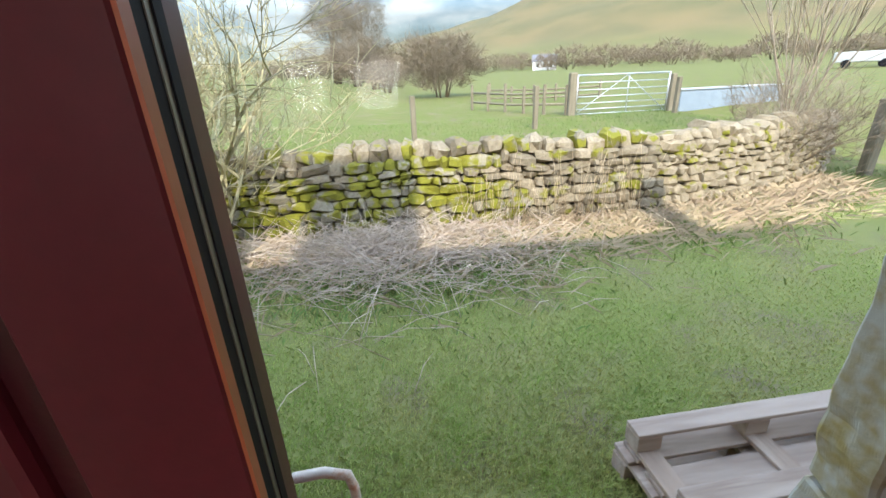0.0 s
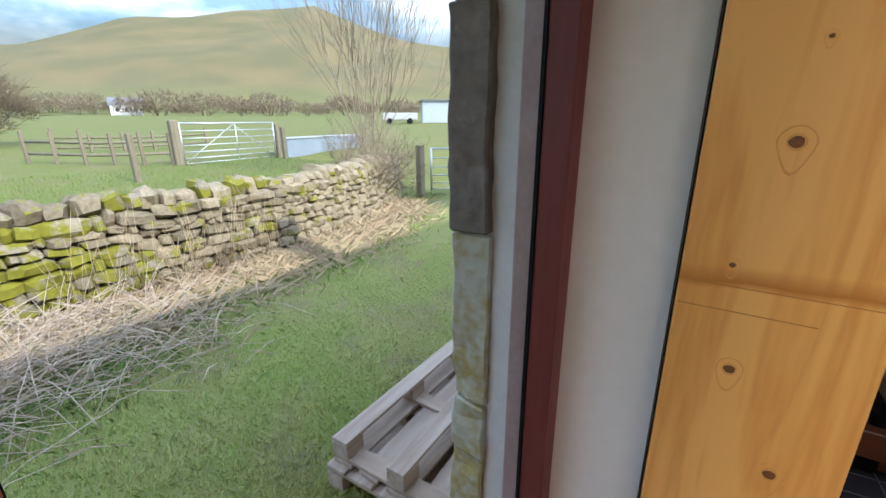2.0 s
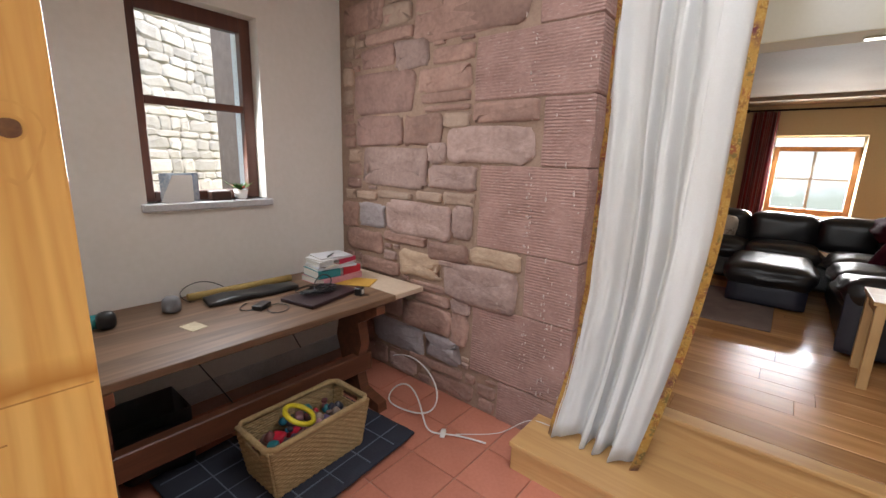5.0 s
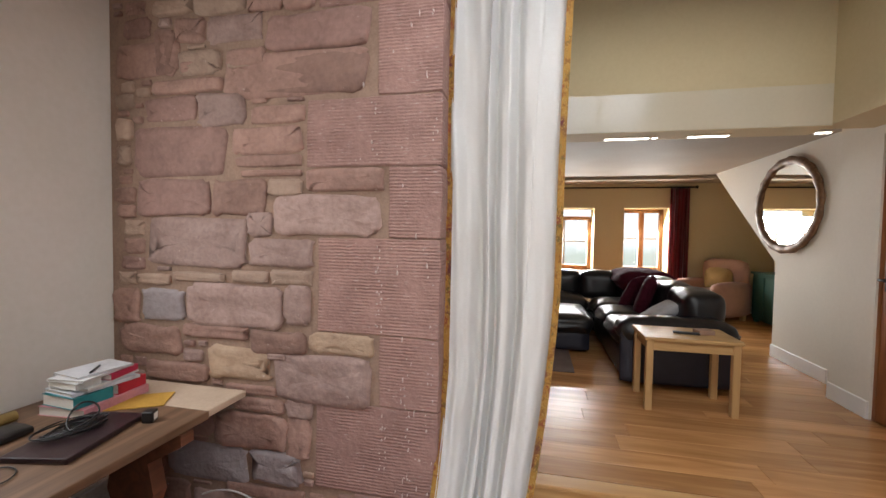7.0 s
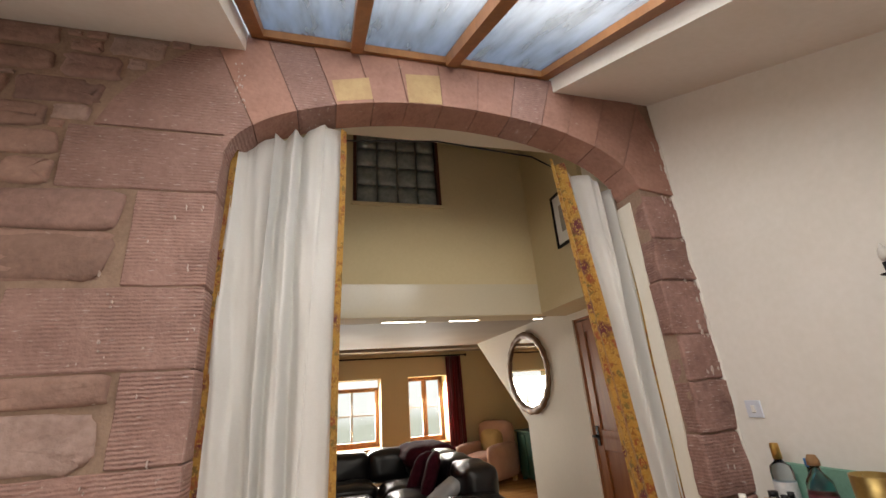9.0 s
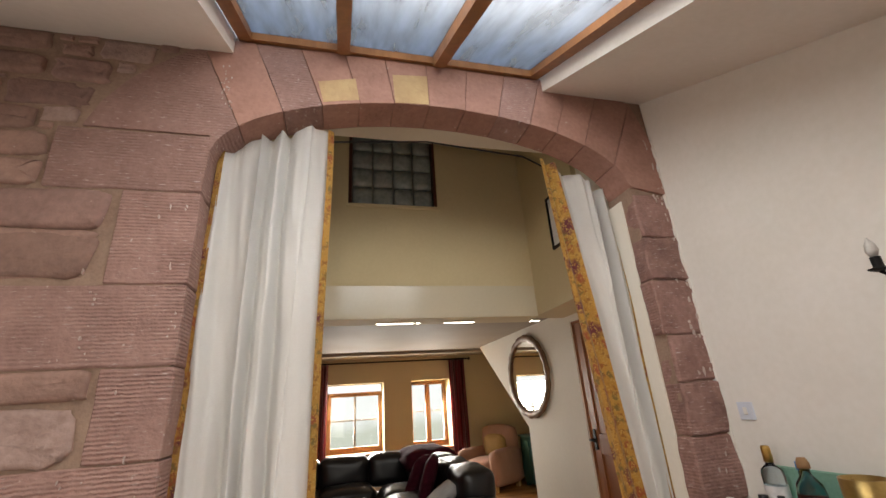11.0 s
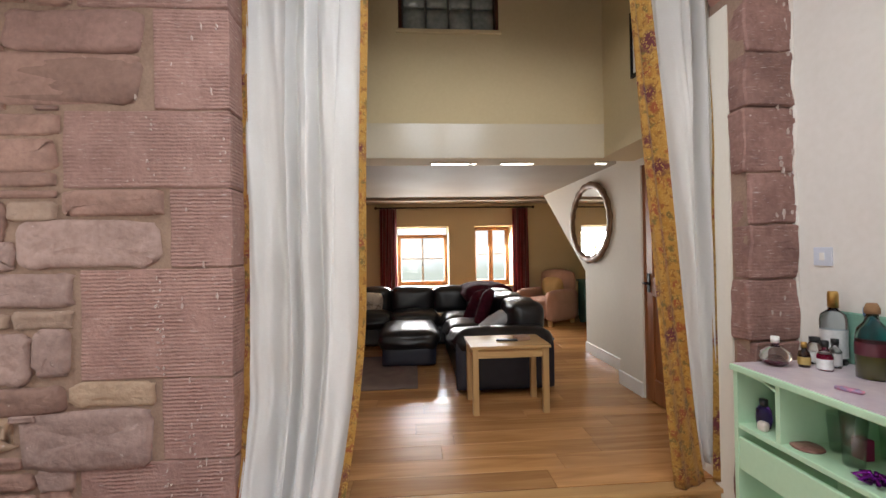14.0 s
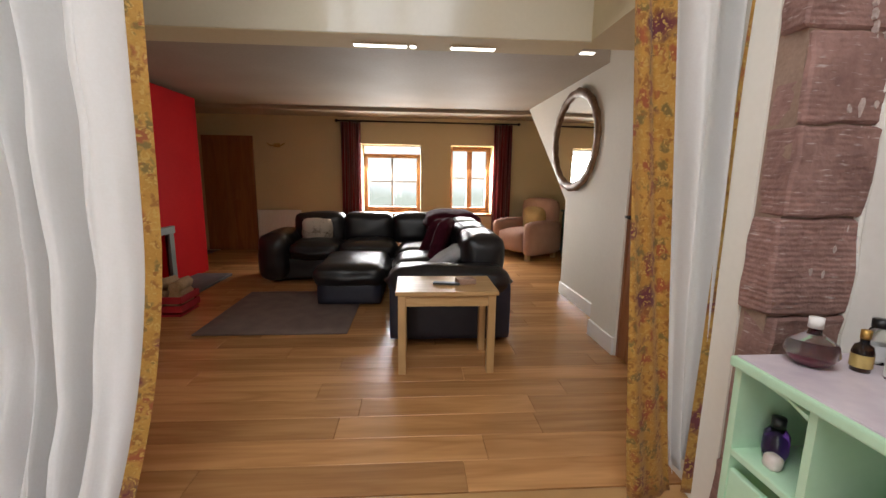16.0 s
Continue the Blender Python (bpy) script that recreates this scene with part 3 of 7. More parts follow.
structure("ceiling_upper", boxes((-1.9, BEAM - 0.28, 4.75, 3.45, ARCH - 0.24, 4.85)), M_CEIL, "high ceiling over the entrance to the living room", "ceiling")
structure("roof_main", join(prism([(-2.15, 5.03), (-5.3, 7.2), (-9.0, 2.9), (-9.0, 2.75), (-5.3, 7.0), (-2.15, 4.93)], -6.5, 6.5, 0), boxes((-1.1, -3.4, 5.3, 0.15, -2.75, 7.15))), mat("dark_slate_roof", (0.09, 0.09, 0.10), rough=0.7), "slate roof of the house with a stone chimney", "roof")
# added blocks, never in view, that close the flanks under the roof
structure("gable_fill", boxes((-6.5, -8.5, -0.2, -3.5, -2.2, 3.2), (4.4, -8.5, -0.2, 6.1, -2.2, 3.2), (-6.5, -5.6, 3.2, -1.95, -2.2, 4.9), (3.5, -5.6, 3.2, 6.1, -2.2, 4.9)), M_MORTAR, "unseen plain flanks added to close the house", "wall")

# the two steps
structure("step_1", boxes((ARCH_X - ARCH_A + 0.02, -2.26, -0.01, 1.46, -1.655, TREAD - 0.028)), M_STEP, "golden oak lower step riser in the arch", "step")
structure("step_1_tread", boxes((ARCH_X - ARCH_A - 0.12, -2.22, TREAD - 0.028, 1.47, -1.64, TREAD), bevel=0.008, seg=2), M_STEP, "golden oak tread of the lower step", "step")
structure("step_2", boxes((ARCH_X - ARCH_A - 0.03, -2.215, TREAD, ARCH_X + ARCH_A + 0.03, -2.19, FLOOR2 - 0.022)), M_STEP, "golden oak riser up to the living room", "step")
structure("step_2_nosing", boxes((ARCH_X - ARCH_A - 0.03, -2.27, FLOOR2 - 0.022, ARCH_X + ARCH_A + 0.03, -2.17, FLOOR2 + 0.002), bevel=0.006, seg=2), M_STEP, "golden oak nosing at the edge of the boards", "step")

# ---- garden door and windows ----
GY = 0.53                                   # plane of the garden door's panes
door = thing("garden_door", (0, GY, 0), "maroon painted glazed garden door with black gaskets", "door")
part("stile", boxes((0.268, -0.035, 0.02, 0.359, 0.03, 2.28), bevel=0.002), M_MAROON, door)
part("stile", boxes((-0.74, -0.035, 0.02, 0.243, 0.03, 2.28), bevel=0.008, seg=2), M_MAROON, door)
part("groove", boxes((0.242, -0.022, 0.02, 0.269, 0.02, 2.28)), mat("dark_maroon_groove", (0.035, 0.002, 0.006), rough=0.4), door)
part("glazing_bead", boxes((0.359, -0.034, 0.08, 0.3612, -0.0245, 2.24)), wood("orange_brown_bead", (0.34, 0.10, 0.045), (0.24, 0.065, 0.03), rough=0.4, axis=2, ring=10), door, "red-brown timber glazing bead")
part("gasket", boxes((0.359, -0.0245, 0.08, 0.3612, -0.014, 2.24), (0.359, -0.009, 0.08, 0.3632, 0.0, 2.24)), M_RUBBER, door, "black rubber gasket")
part("spacer", boxes((0.359, -0.014, 0.08, 0.362, -0.009, 2.24)), M_ALU, door, "dull grey metal spacer bar")
part("stile", boxes((1.118, -0.050, 0.02, 1.186, 0.006, 2.28), bevel=0.004, seg=2), M_MAROONEDGE, door)
part("gasket", boxes((1.115, 0.007, 0.08, 1.15, 0.014, 2.24)), M_RUBBER, door, "black rubber gasket")
# dusty paint, its colour also lightened to carry the sky's reflection
part("outer_frame", boxes((1.125, 0.014, 0.02, 1.186, 0.056, 2.28), bevel=0.004), mat("dusty_maroon_sky_sheen", (0.26, 0.17, 0.165), (0.34, 0.25, 0.24), rough=0.4, scale=14), door, "dusty weathered maroon outer frame, paled by painted sky reflection")
part("rail", boxes((0.352, -0.035, 0.02, 1.118, 0.03, 0.08), bevel=0.005), M_MAROON, door)
part("rail", boxes((0.352, -0.035, 2.22, 1.118, 0.03, 2.28), bevel=0.005), M_MAROON, door)
pane = part("pane", boxes((0.358, 0.0, 0.07, 1.1175, 0.006, 2.23)), M_DOORGLASS, door, "clear glass pane")
pane.visible_shadow = False

# rough stone jamb outside the door


def rough_block(x0, y0, z0, x1, y1, z1, cuts=10, amp=0.014, bevel=0.012, soft=True):
    """A worn block of stone with chipped edges."""
    bm = boxes((x0, y0, z0, x1, y1, z1), bevel=bevel)
    bmesh.ops.subdivide_edges(bm, edges=[e for e in bm.edges if e.calc_length() > 0.12], cuts=cuts, use_grid_fill=True)
    for v in bm.verts:
        v.co += noise.noise_vector(v.co * 6) * amp + noise.noise_vector(v.co * 19) * amp * 0.35
    for f in bm.faces:
        f.smooth = soft
    return bm


M_JAMB = mat("lichened_sandstone", (0.40, 0.39, 0.33), (0.30, 0.235, 0.085), rough=0.9, scale=4, fine=34, bump=1.0, contrast=(0.42, 0.58))
M_JAMBD = sandstone("dark_weathered_sandstone", (0.23, 0.195, 0.165), (0.13, 0.11, 0.095))
jamb = tagged(thing("stone_jamb", (0, 0, 0), "weathered lichened stone jamb outside the garden door", "jamb"), kind="structure")
for z0, z1, x0, y0 in ((-0.25, 0.42, 1.185, 0.668), (0.425, 0.86, 1.172, 0.672), (0.865, 1.335, 1.178, 0.668), (1.338, 1.83, 1.166, 0.672), (1.834, 2.40, 1.172, 0.664)):
    bm = boxes((x0, y0, z0, 1.75, 0.775, z1), bevel=0.006)
    bmesh.ops.subdivide_edges(bm, edges=[e for e in bm.edges if e.calc_length() > 0.09], cuts=18, use_grid_fill=True)
    for v in bm.verts:
        k = v.co.copy()
        v.co += noise.noise_vector(k * 4) * 0.006 + noise.noise_vector(k * 15) * 0.0045 + noise.noise_vector(k * 40) * 0.002
        chip = noise.noise(Vector((k.x * 9, k.y * 9, k.z * 11 + 3)))
        if chip > 0.25 and k.x < x0 + 0.05:
            v.co.x += (chip - 0.25) * 0.04
        v.co.z = min(max(v.co.z, z0 + 0.001), z1 - 0.001)
    part("stone", bm, M_JAMBD if z0 > 1 else M_JAMB, jamb)

# pine post boarding at the inner corner of the reveal
pine = thing("pine_post", (1.19, 0.0, 0), "varnished knotty pine post lining the door reveal", "post")
board = part("board", boxes((-0.03, -0.006, 0.0, 0.008, 0.279, 2.32), bevel=0.004, seg=2), M_PINE, pine)
for ky, kz, kr in ((0.160, 1.56, 0.012), (0.178, 1.17, 0.011), (0.035, 1.62, 0.014), (0.088, 0.985, 0.012), (0.228, 1.85, 0.017), (0.095, 1.86, 0.015), (0.205, 1.36, 0.006), (0.15, 1.70, 0.004), (0.18, 0.75, 0.012), (0.06, 0.5, 0.013), (0.2, 0.3, 0.012), (0.12, 2.15, 0.013)):
    bm = bmesh.new()
    N = 20
    for lo, hi, tail in ((1.75, 1.95, 1.1), (0.82, 1.02, 0.0)):
        ra, rb = [], []
        for i in range(N):
            a = 2 * math.pi * i / N
            drop = tail * max(0.0, -math.sin(a)) ** 3
            for k_, out in ((lo, ra), (hi, rb)):
                out.append(bm.verts.new((-0.0306, ky + kr * k_ * math.cos(a) * (1 + 0.06 * math.sin(2 * a + kz * 9)), kz + kr * k_ * (math.sin(a) * 1.05 - drop))))
        for i in range(N):
            bm.faces.new((ra[i], ra[(i + 1) % N], rb[(i + 1) % N], rb[i]))
    part("knot_ring", bm, M_KNOTRIM, board)
    bm = bmesh.new()
    ring = [bm.verts.new((-0.0306, ky + kr * 0.80 * math.cos(a) * (1 + 0.1 * math.sin(3 * a + kz)), kz + kr * 0.72 * math.sin(a))) for a in [2 * math.pi * i / 18 for i in range(18)]]
    cen = bm.verts.new((-0.0314, ky, kz))
    for i in range(18):
        bm.faces.new((cen, ring[(i + 1) % 18], ring[i]))
    part("knot", bm, M_KNOT, board)
part("stain_mark", boxes((-0.0304, 0.0, 1.3215, -0.029, 0.275, 1.3235), (-0.0304, 0.08, 1.277, -0.029, 0.275, 1.279)), M_STAIN, board, "dark orange varnish drip line")

# near-black strip paints the shade of the gap by the reveal
part("backing_strip", boxes((-0.029, 0.281, 0.0, 0.008, 0.285, 2.32)), mat("painted_gap_shade", (0.03, 0.014, 0.008), rough=0.8), pine, "dark strip painted as the shadow gap beside the board")

# small window in the east wall
win = tagged(thing("window_1", (EAST + 0.10, (wy0 + wy1) / 2, wz0), "small dark brown sash window in a deep plastered reveal", "window"), kind="structure")
hw = (wy1 - wy0) / 2
hz = wz1 - wz0
part("window_frame", boxes((0, -hw, 0, 0.06, -hw + 0.07, hz), (0, hw - 0.07, 0, 0.06, hw, hz), (0, -hw + 0.07, 0, 0.06, hw - 0.07, 0.06), (0, -hw + 0.07, hz - 0.09, 0.06, hw - 0.07, hz), bevel=0.004), M_DKWIN, win)
part("sash_bar", boxes((0.005, -hw + 0.07, hz * 0.49, 0.05, hw - 0.07, hz * 0.49 + 0.045), bevel=0.004), M_DKWIN, win)
for a, b in ((0.06, hz * 0.49), (hz * 0.49 + 0.045, hz - 0.09)):
    g = part("pane", boxes((0.025, -hw + 0.07, a, 0.03, hw - 0.07, b)), M_GLASS, win)
    g.visible_shadow = False
part("window_sill", boxes((-0.14, -hw - 0.03, -0.045, 0.0, hw + 0.03, 0.0), bevel=0.006), mat("grey_white_sill", (0.62, 0.62, 0.64), rough=0.5), win, "pale grey painted sill")

# living room windows
# white bars coloured grey-brown, so their backlit shade is in the paint
M_BACKLITBAR = mat("backlit_shade_glazing_bar", (0.30, 0.25, 0.20), (0.24, 0.20, 0.16), rough=0.6, bump=0.02)
for k, (a, b) in enumerate((WX0, WX1)):
    w2 = tagged(thing("window_%d" % (k + 2), ((a + b) / 2, SOUTH - 0.36, WZ[0]), "orange-brown timber casement window with white daylight behind", "window"), kind="structure")
    h, z = (b - a) / 2, WZ[1] - WZ[0] - (0.14 if k == 0 else 0)
    part("window_frame", boxes((-h, -0.05, 0, -h + 0.07, 0.02, z), (h - 0.07, -0.05, 0, h, 0.02, z), (-h + 0.07, -0.05, 0, h - 0.07, 0.02, 0.1), (-h + 0.07, -0.05, z - 0.07, h - 0.07, 0.02, z), bevel=0.004), M_WINW, w2)
    part("glazing_bar", boxes((-0.018 if k == 0 else -0.045, -0.04, 0.1, 0.018 if k == 0 else 0.045, 0.015, z - 0.07)), M_WINW if k else M_BACKLITBAR, w2)
    part("glazing_bar", boxes((-h + 0.07, -0.03, z * 0.52, h - 0.07, 0.012, z * 0.52 + 0.028)), M_BACKLITBAR, w2)
    for px0, px1 in ((-h + 0.07, -0.01), (0.01, h - 0.07)):
        g = part("pane", boxes((px0, -0.02, 0.1, px1, -0.016, z - 0.07)), M_GLASS, w2)
        g.visible_shadow = False
    part("window_sill", boxes((-h + 0.003, 0.02, -0.03, h - 0.003, 0.37, 0.005), bevel=0.006), M_WINW, w2)

# skylight over the arch
skl = tagged(thing("skylight", (0, ARCH, 0), "timber skylight with weathered glass and three panes", "skylight"), kind="structure")


def sloped(x0, x1, y0, y1, lift, thick):
    b = slope_slab(x0, x1, y0, y1, lift, thick)
    for v in b.verts:
        v.co.y -= ARCH
    return b


part("frame", join(sloped(SKX0 + 0.02, SKX0 + 0.09, ARCH - 0.01, SKY1, 0.10, 0.07), sloped(SKX1 - 0.09, SKX1 - 0.02, ARCH - 0.01, SKY1, 0.10, 0.07), sloped(SKX0 + 0.09, SKX1 - 0.09, ARCH - 0.01, ARCH + 0.05, 0.10, 0.07), sloped(SKX0 + 0.09, SKX1 - 0.09, SKY1 - 0.06, SKY1, 0.10, 0.07)), M_WINW, skl)
for bx in (0.66, 0.08):
    part("rafter", sloped(bx - 0.035, bx + 0.035, ARCH + 0.05, SKY1 - 0.06, 0.07, 0.10), M_WINW, skl)
for a, b in ((SKX0 + 0.09, 0.045), (0.115, 0.625), (0.695, SKX1 - 0.09)):
    g = part("pane", sloped(a, b, ARCH + 0.05, SKY1 - 0.06, 0.15, 0.006), M_DIRTYGLASS, skl)
    g.visible_shadow = False

# glass block window in the upper wall
gbw = tagged(thing("window_4", (0.175, BEAM, 3.47), "square glass block window with a thin brown frame", "window"), kind="structure")
M_BLOCK = mat("ribbed_glass_block", (0.34, 0.37, 0.35), (0.20, 0.23, 0.22), rough=0.08, scale=9, fine=30, bump=0.5, spec=0.8)
part("backing", boxes((-0.415, -0.15, 0.0, 0.415, -0.11, 0.85)), mat("dim_grout", (0.22, 0.21, 0.19), rough=0.8), gbw)
part("window_frame", boxes((-0.418, -0.11, 0.0, -0.39, 0.004, 0.85), (0.39, -0.11, 0, 0.418, 0.004, 0.85), (-0.39, -0.11, 0.82, 0.39, 0.004, 0.85)), M_DKWIN, gbw)
part("window_sill", boxes((-0.44, -0.10, -0.02, 0.44, 0.02, 0.012), bevel=0.004), M_CREAM, gbw)
for i in range(4):
    for j in range(4):
        part("glass_block", soft_box(-0.386 + i * 0.194, -0.10, 0.02 + j * 0.2, -0.386 + i * 0.194 + 0.184, -0.03, 0.02 + j * 0.2 + 0.19, r=0.02, cuts=2), M_BLOCK, gbw)

# ---- doors ----


def panel_door(name, at, turn, w, h, label):
    d = thing(name, at, label, "door", turn=turn)
    tagged(d, kind="structure")
    part("leaf", boxes((0, -0.04, 0.005, w, 0, h)), M_DOORW, d)
    for x0, x1 in ((0.0, 0.1), (w - 0.1, w), (w / 2 - 0.05, w / 2 + 0.05)):
        part("stile", boxes((x0, 0, 0.005, x1, 0.012, h), bevel=0.003), M_DOORW, d)
    for z0, z1 in ((0.005, 0.2), (h * 0.45, h * 0.45 + 0.16), (h - 0.1, h)):
        for x0, x1 in ((0.1, w / 2 - 0.05), (w / 2 + 0.05, w - 0.1)):
            part("rail", boxes((x0, 0, z0, x1, 0.012, z1), bevel=0.003), M_DOORW, d)
    return d


sd = panel_door("door_1", (DW - 0.03, SD1 - 0.03, FLOOR2), -90, SD1 - SD0 - 0.06, 2.0, "red-brown panelled timber side door, shut")
hd = part("door_handle", boxes((0.71, 0.012, 0.93, 0.75, 0.022, 1.09), bevel=0.004), M_IRON, sd, "black iron lever handle")
bm = bmesh.new()
tube(bm, [(0.73, 0.02, 1.01), (0.73, 0.07, 1.01), (0.69, 0.075, 1.01), (0.63, 0.07, 1.005)], 0.009)
part("lever", bm, M_IRON, hd)
part("door_frame", boxes((-0.03, -0.05, 0, 0.0, 0.014, 2.03), (SD1 - SD0 - 0.06, -0.05, 0, SD1 - SD0 - 0.03, 0.014, 2.03), (-0.03, -0.05, 2.005, SD1 - SD0 - 0.03, 0.014, 2.03)), M_DOORW, sd)
bd = panel_door("door_2", (2.58, SOUTH + 0.05, FLOOR2), 0, 0.80, 1.88, "dark red-brown timber door beside the red chimney breast")

# ---- trim ----
for nm, r in (("baseboard", (MIR, -5.2, FLOOR2, MIR + 0.018, -4.3, FLOOR2 + 0.13)), ("baseboard", (DW, -3.95, FLOOR2, DW + 0.018, SD0 - 0.002, FLOOR2 + 0.13)), ("baseboard", (MIR + 0.018, -4.3 + 0.351, FLOOR2, DW + 0.0, -3.95 + 0.018, FLOOR2 + 0.13)), ("baseboard", (-3.05, SOUTH, FLOOR2, 2.5, SOUTH + 0.018, FLOOR2 + 0.13)), ("baseboard", (-1.18, -2.55, TREAD, -1.16, -2.27, TREAD + 0.14))):
    if nm == "baseboard" and r[3] - r[0] < 0 or r[4] - r[1] < 0:
        continue
    structure(nm, boxes(r, bevel=0.004), M_PAINTW, "white painted skirting board", "skirting")

# ---- curtains ----


def gold_cloth():
    m = mat("gold_floral_brocade", (0.66, 0.40, 0.10), (0.54, 0.30, 0.06), rough=0.8, scale=12, fine=150, bump=0.2, sheen=0.2)
    n, l = m.node_tree.nodes, m.node_tree.links
    p = n["Principled BSDF"]
    tc = next(x for x in n if x.type == "TEX_COORD")
    old = p.inputs["Base Color"].links[0].from_socket
    for sc, lo, col, sd_ in ((24.0, 0.30, (0.40, 0.19, 0.045, 1), 3.0), (15.0, 0.24, (0.28, 0.20, 0.06, 1), 7.0), (10.0, 0.22, (0.42, 0.13, 0.05, 1), 1.5), (5.2, 0.22, (0.20, 0.05, 0.06, 1), 0.0), (48.0, 0.28, (0.66, 0.44, 0.13, 1), 5.0)):
        v = n.new("ShaderNodeTexVoronoi")
        v.inputs["Scale"].default_value = sc
        mp = n.new("ShaderNodeMapping")
        mp.inputs["Location"].default_value = (sd_, sd_, sd_)
        wob = n.new("ShaderNodeTexNoise")
        wob.inputs["Scale"].default_value = 30.0
        ad = n.new("ShaderNodeVectorMath")
        ad.operation = "MULTIPLY_ADD"
        ad.inputs[1].default_value = (0.09, 0.09, 0.09)
        l.new(tc.outputs["Object"], wob.inputs["Vector"])
        l.new(wob.outputs["Color"], ad.inputs[0])
        l.new(tc.outputs["Object"], ad.inputs[2])
        l.new(ad.outputs[0], mp.inputs[0])
        l.new(mp.outputs[0], v.inputs["Vector"])
        r = n.new("ShaderNodeMapRange")
        r.inputs["From Min"].default_value, r.inputs["From Max"].default_value = lo + 0.12, lo - 0.04
        l.new(v.outputs["Distance"], r.inputs["Value"])
        x = n.new("ShaderNodeMix")
        x.data_type = "RGBA"
        l.new(r.outputs[0], x.inputs["Factor"])
        l.new(old, x.inputs["A"])
        x.inputs["B"].default_value = col
        old = x.outputs["Result"]
    l.new(old, p.inputs["Base Color"])
    return m


M_GOLD = gold_cloth()


def sheet(path, z0, top, nz=40, thick=0.006, flare=None):
    """A hanging cloth: path(u, v) gives (x, y) across the width u at height fraction v; top(u) its upper edge."""
    nu = 90
    bm = bmesh.new()
    grid = []
    for j in range(nz + 1):
        v = j / nz
        row = []
        for i in range(nu + 1):
            u = i / nu
            x, y = path(u, v)
            zt = top(u)
            row.append(bm.verts.new((x, y, z0(u) + (zt - z0(u)) * v)))
        grid.append(row)
    for A, B in zip(grid, grid[1:]):
        for i in range(nu):
            f = bm.faces.new((A[i], A[i + 1], B[i + 1], B[i]))
            f.smooth = True
    bmesh.ops.solidify(bm, geom=list(bm.faces), thickness=thick)
    return bm


def folds(u, v, k, ph):
    s = u * k + 0.55 * noise.noise((u * 2.6 + ph, v * 1.1, ph)) + 0.10 * noise.noise((u * 5, v * 4, ph + 5))
    deep = 0.75 + 0.6 * noise.noise((u * 3.1, v * 0.8, ph + 9))
    return deep * (math.sin(s * 6.283 + ph) + 0.35 * math.sin(s * 12.566 + 2.1 + 1.5 * v)) + 0.22 * noise.noise((u * 16 + 2 * v, v * 3.0, ph))


def left_path(u, v):
    # u 0 at the jamb, 1 at the free edge; pools towards the step at the foot
    foot = max(0.0, 1 - v * 2.6)
    e0 = 1.262 + 0.03 * math.sin(3 * v) + 0.05 * foot ** 2
    e1 = 0.735 + 0.02 * math.sin(4 * v) + 0.17 * foot ** 1.6
    amp = 0.056 + 0.016 * (1 - v)
    x = e0 + (e1 - e0) * u + 0.012 * folds(u, v, 2.2, 1.7)
    y = -2.125 + amp * folds(u, v, 3.9, 0.4) + 0.26 * foot ** 2.2 + ((0.02 + 0.03 * foot) * noise.noise((u * 7, v * 13, 3)) + 0.012 * noise.noise((u * 19 + 4 * v, v * 6, 8))) * (1 - u ** 6)
    return x, y


cl = thing("curtain", (0, 0, 0), "white lined curtain gathered in the arch and pooling on the step", "curtain", "arch curtains")
top_l = lambda u: arch_z(1.235 - 0.5 * u) - 0.035
part("lining", sheet(left_path, lambda u: TREAD + 0.004 + 0.02 * abs(math.sin(u * 9)), top_l), M_CURT, cl)
part("gold_border", sheet(lambda u, v: (left_path(0, v)[0] + 0.022 - 0.035 * u, left_path(0, v)[1] - 0.012 + 0.02 * u), lambda u: TREAD + 0.006, lambda u: top_l(0) - 0.01, thick=0.004), M_GOLD, cl, "gold floral brocade border")
part("gold_border", sheet(lambda u, v: (left_path(1, v)[0] + 0.024 - 0.034 * u, left_path(1, v)[1] + 0.034 - 0.03 * u), lambda u: TREAD + 0.01, lambda u: top_l(1) - 0.01, thick=0.004), M_GOLD, cl, "gold floral brocade border")


def right_path(u, v):
    # u 0 at the free edge, 1 at the wall
    e0 = -0.95 + 0.21 * v ** 0.8
    e1 = -1.155 - 0.04 * v
    w0 = e0 - 0.13 + 0.05 * v
    x = w0 + (e1 - w0) * u + 0.008 * folds(u, v, 2.0, 0.3)
    y = -2.24 + (0.036 + 0.014 * v) * folds(u, v, 2.4, 2.1)
    return x, y


cr = thing("curtain", (0, 0, 0), "gold floral brocade curtain with a white lining folded back", "curtain", "arch curtains")
top_r = lambda u: arch_z(-0.86 - 0.3 * u) - 0.035
part("lining", sheet(right_path, lambda u: FLOOR2 + 0.1 + 0.05 * u, top_r), M_CURT, cr)


def gold_path(u, v):
    e0 = -0.895 + 0.225 * v ** 0.8
    w0 = e0 - 0.195 + 0.085 * v
    x = e0 + (w0 - e0) * u
    y = -2.20 + 0.025 * math.sin(u * 5.5 + 2 * v) + 0.012 * math.sin(u * 11 + 5 * v)
    return x, y


part("gold_panel", sheet(gold_path, lambda u: FLOOR2 + 0.008, lambda u: arch_z(-0.73 - 0.1 * u) - 0.035), M_GOLD, cr, "gold floral brocade panel")
part("gold_border", sheet(lambda u, v: (right_path(1, v)[0] + 0.045 * (1 - u), right_path(1, v)[1] + 0.06 + 0.01 * u), lambda u: FLOOR2 + 0.03, lambda u: top_r(1) - 0.02, thick=0.004), M_GOLD, cr, "gold floral brocade border")
rail = thing("curtain_rail", (0, -2.30, 3.36), "thin dark metal curtain rail under the arch", "curtain rail")
bm = bmesh.new()
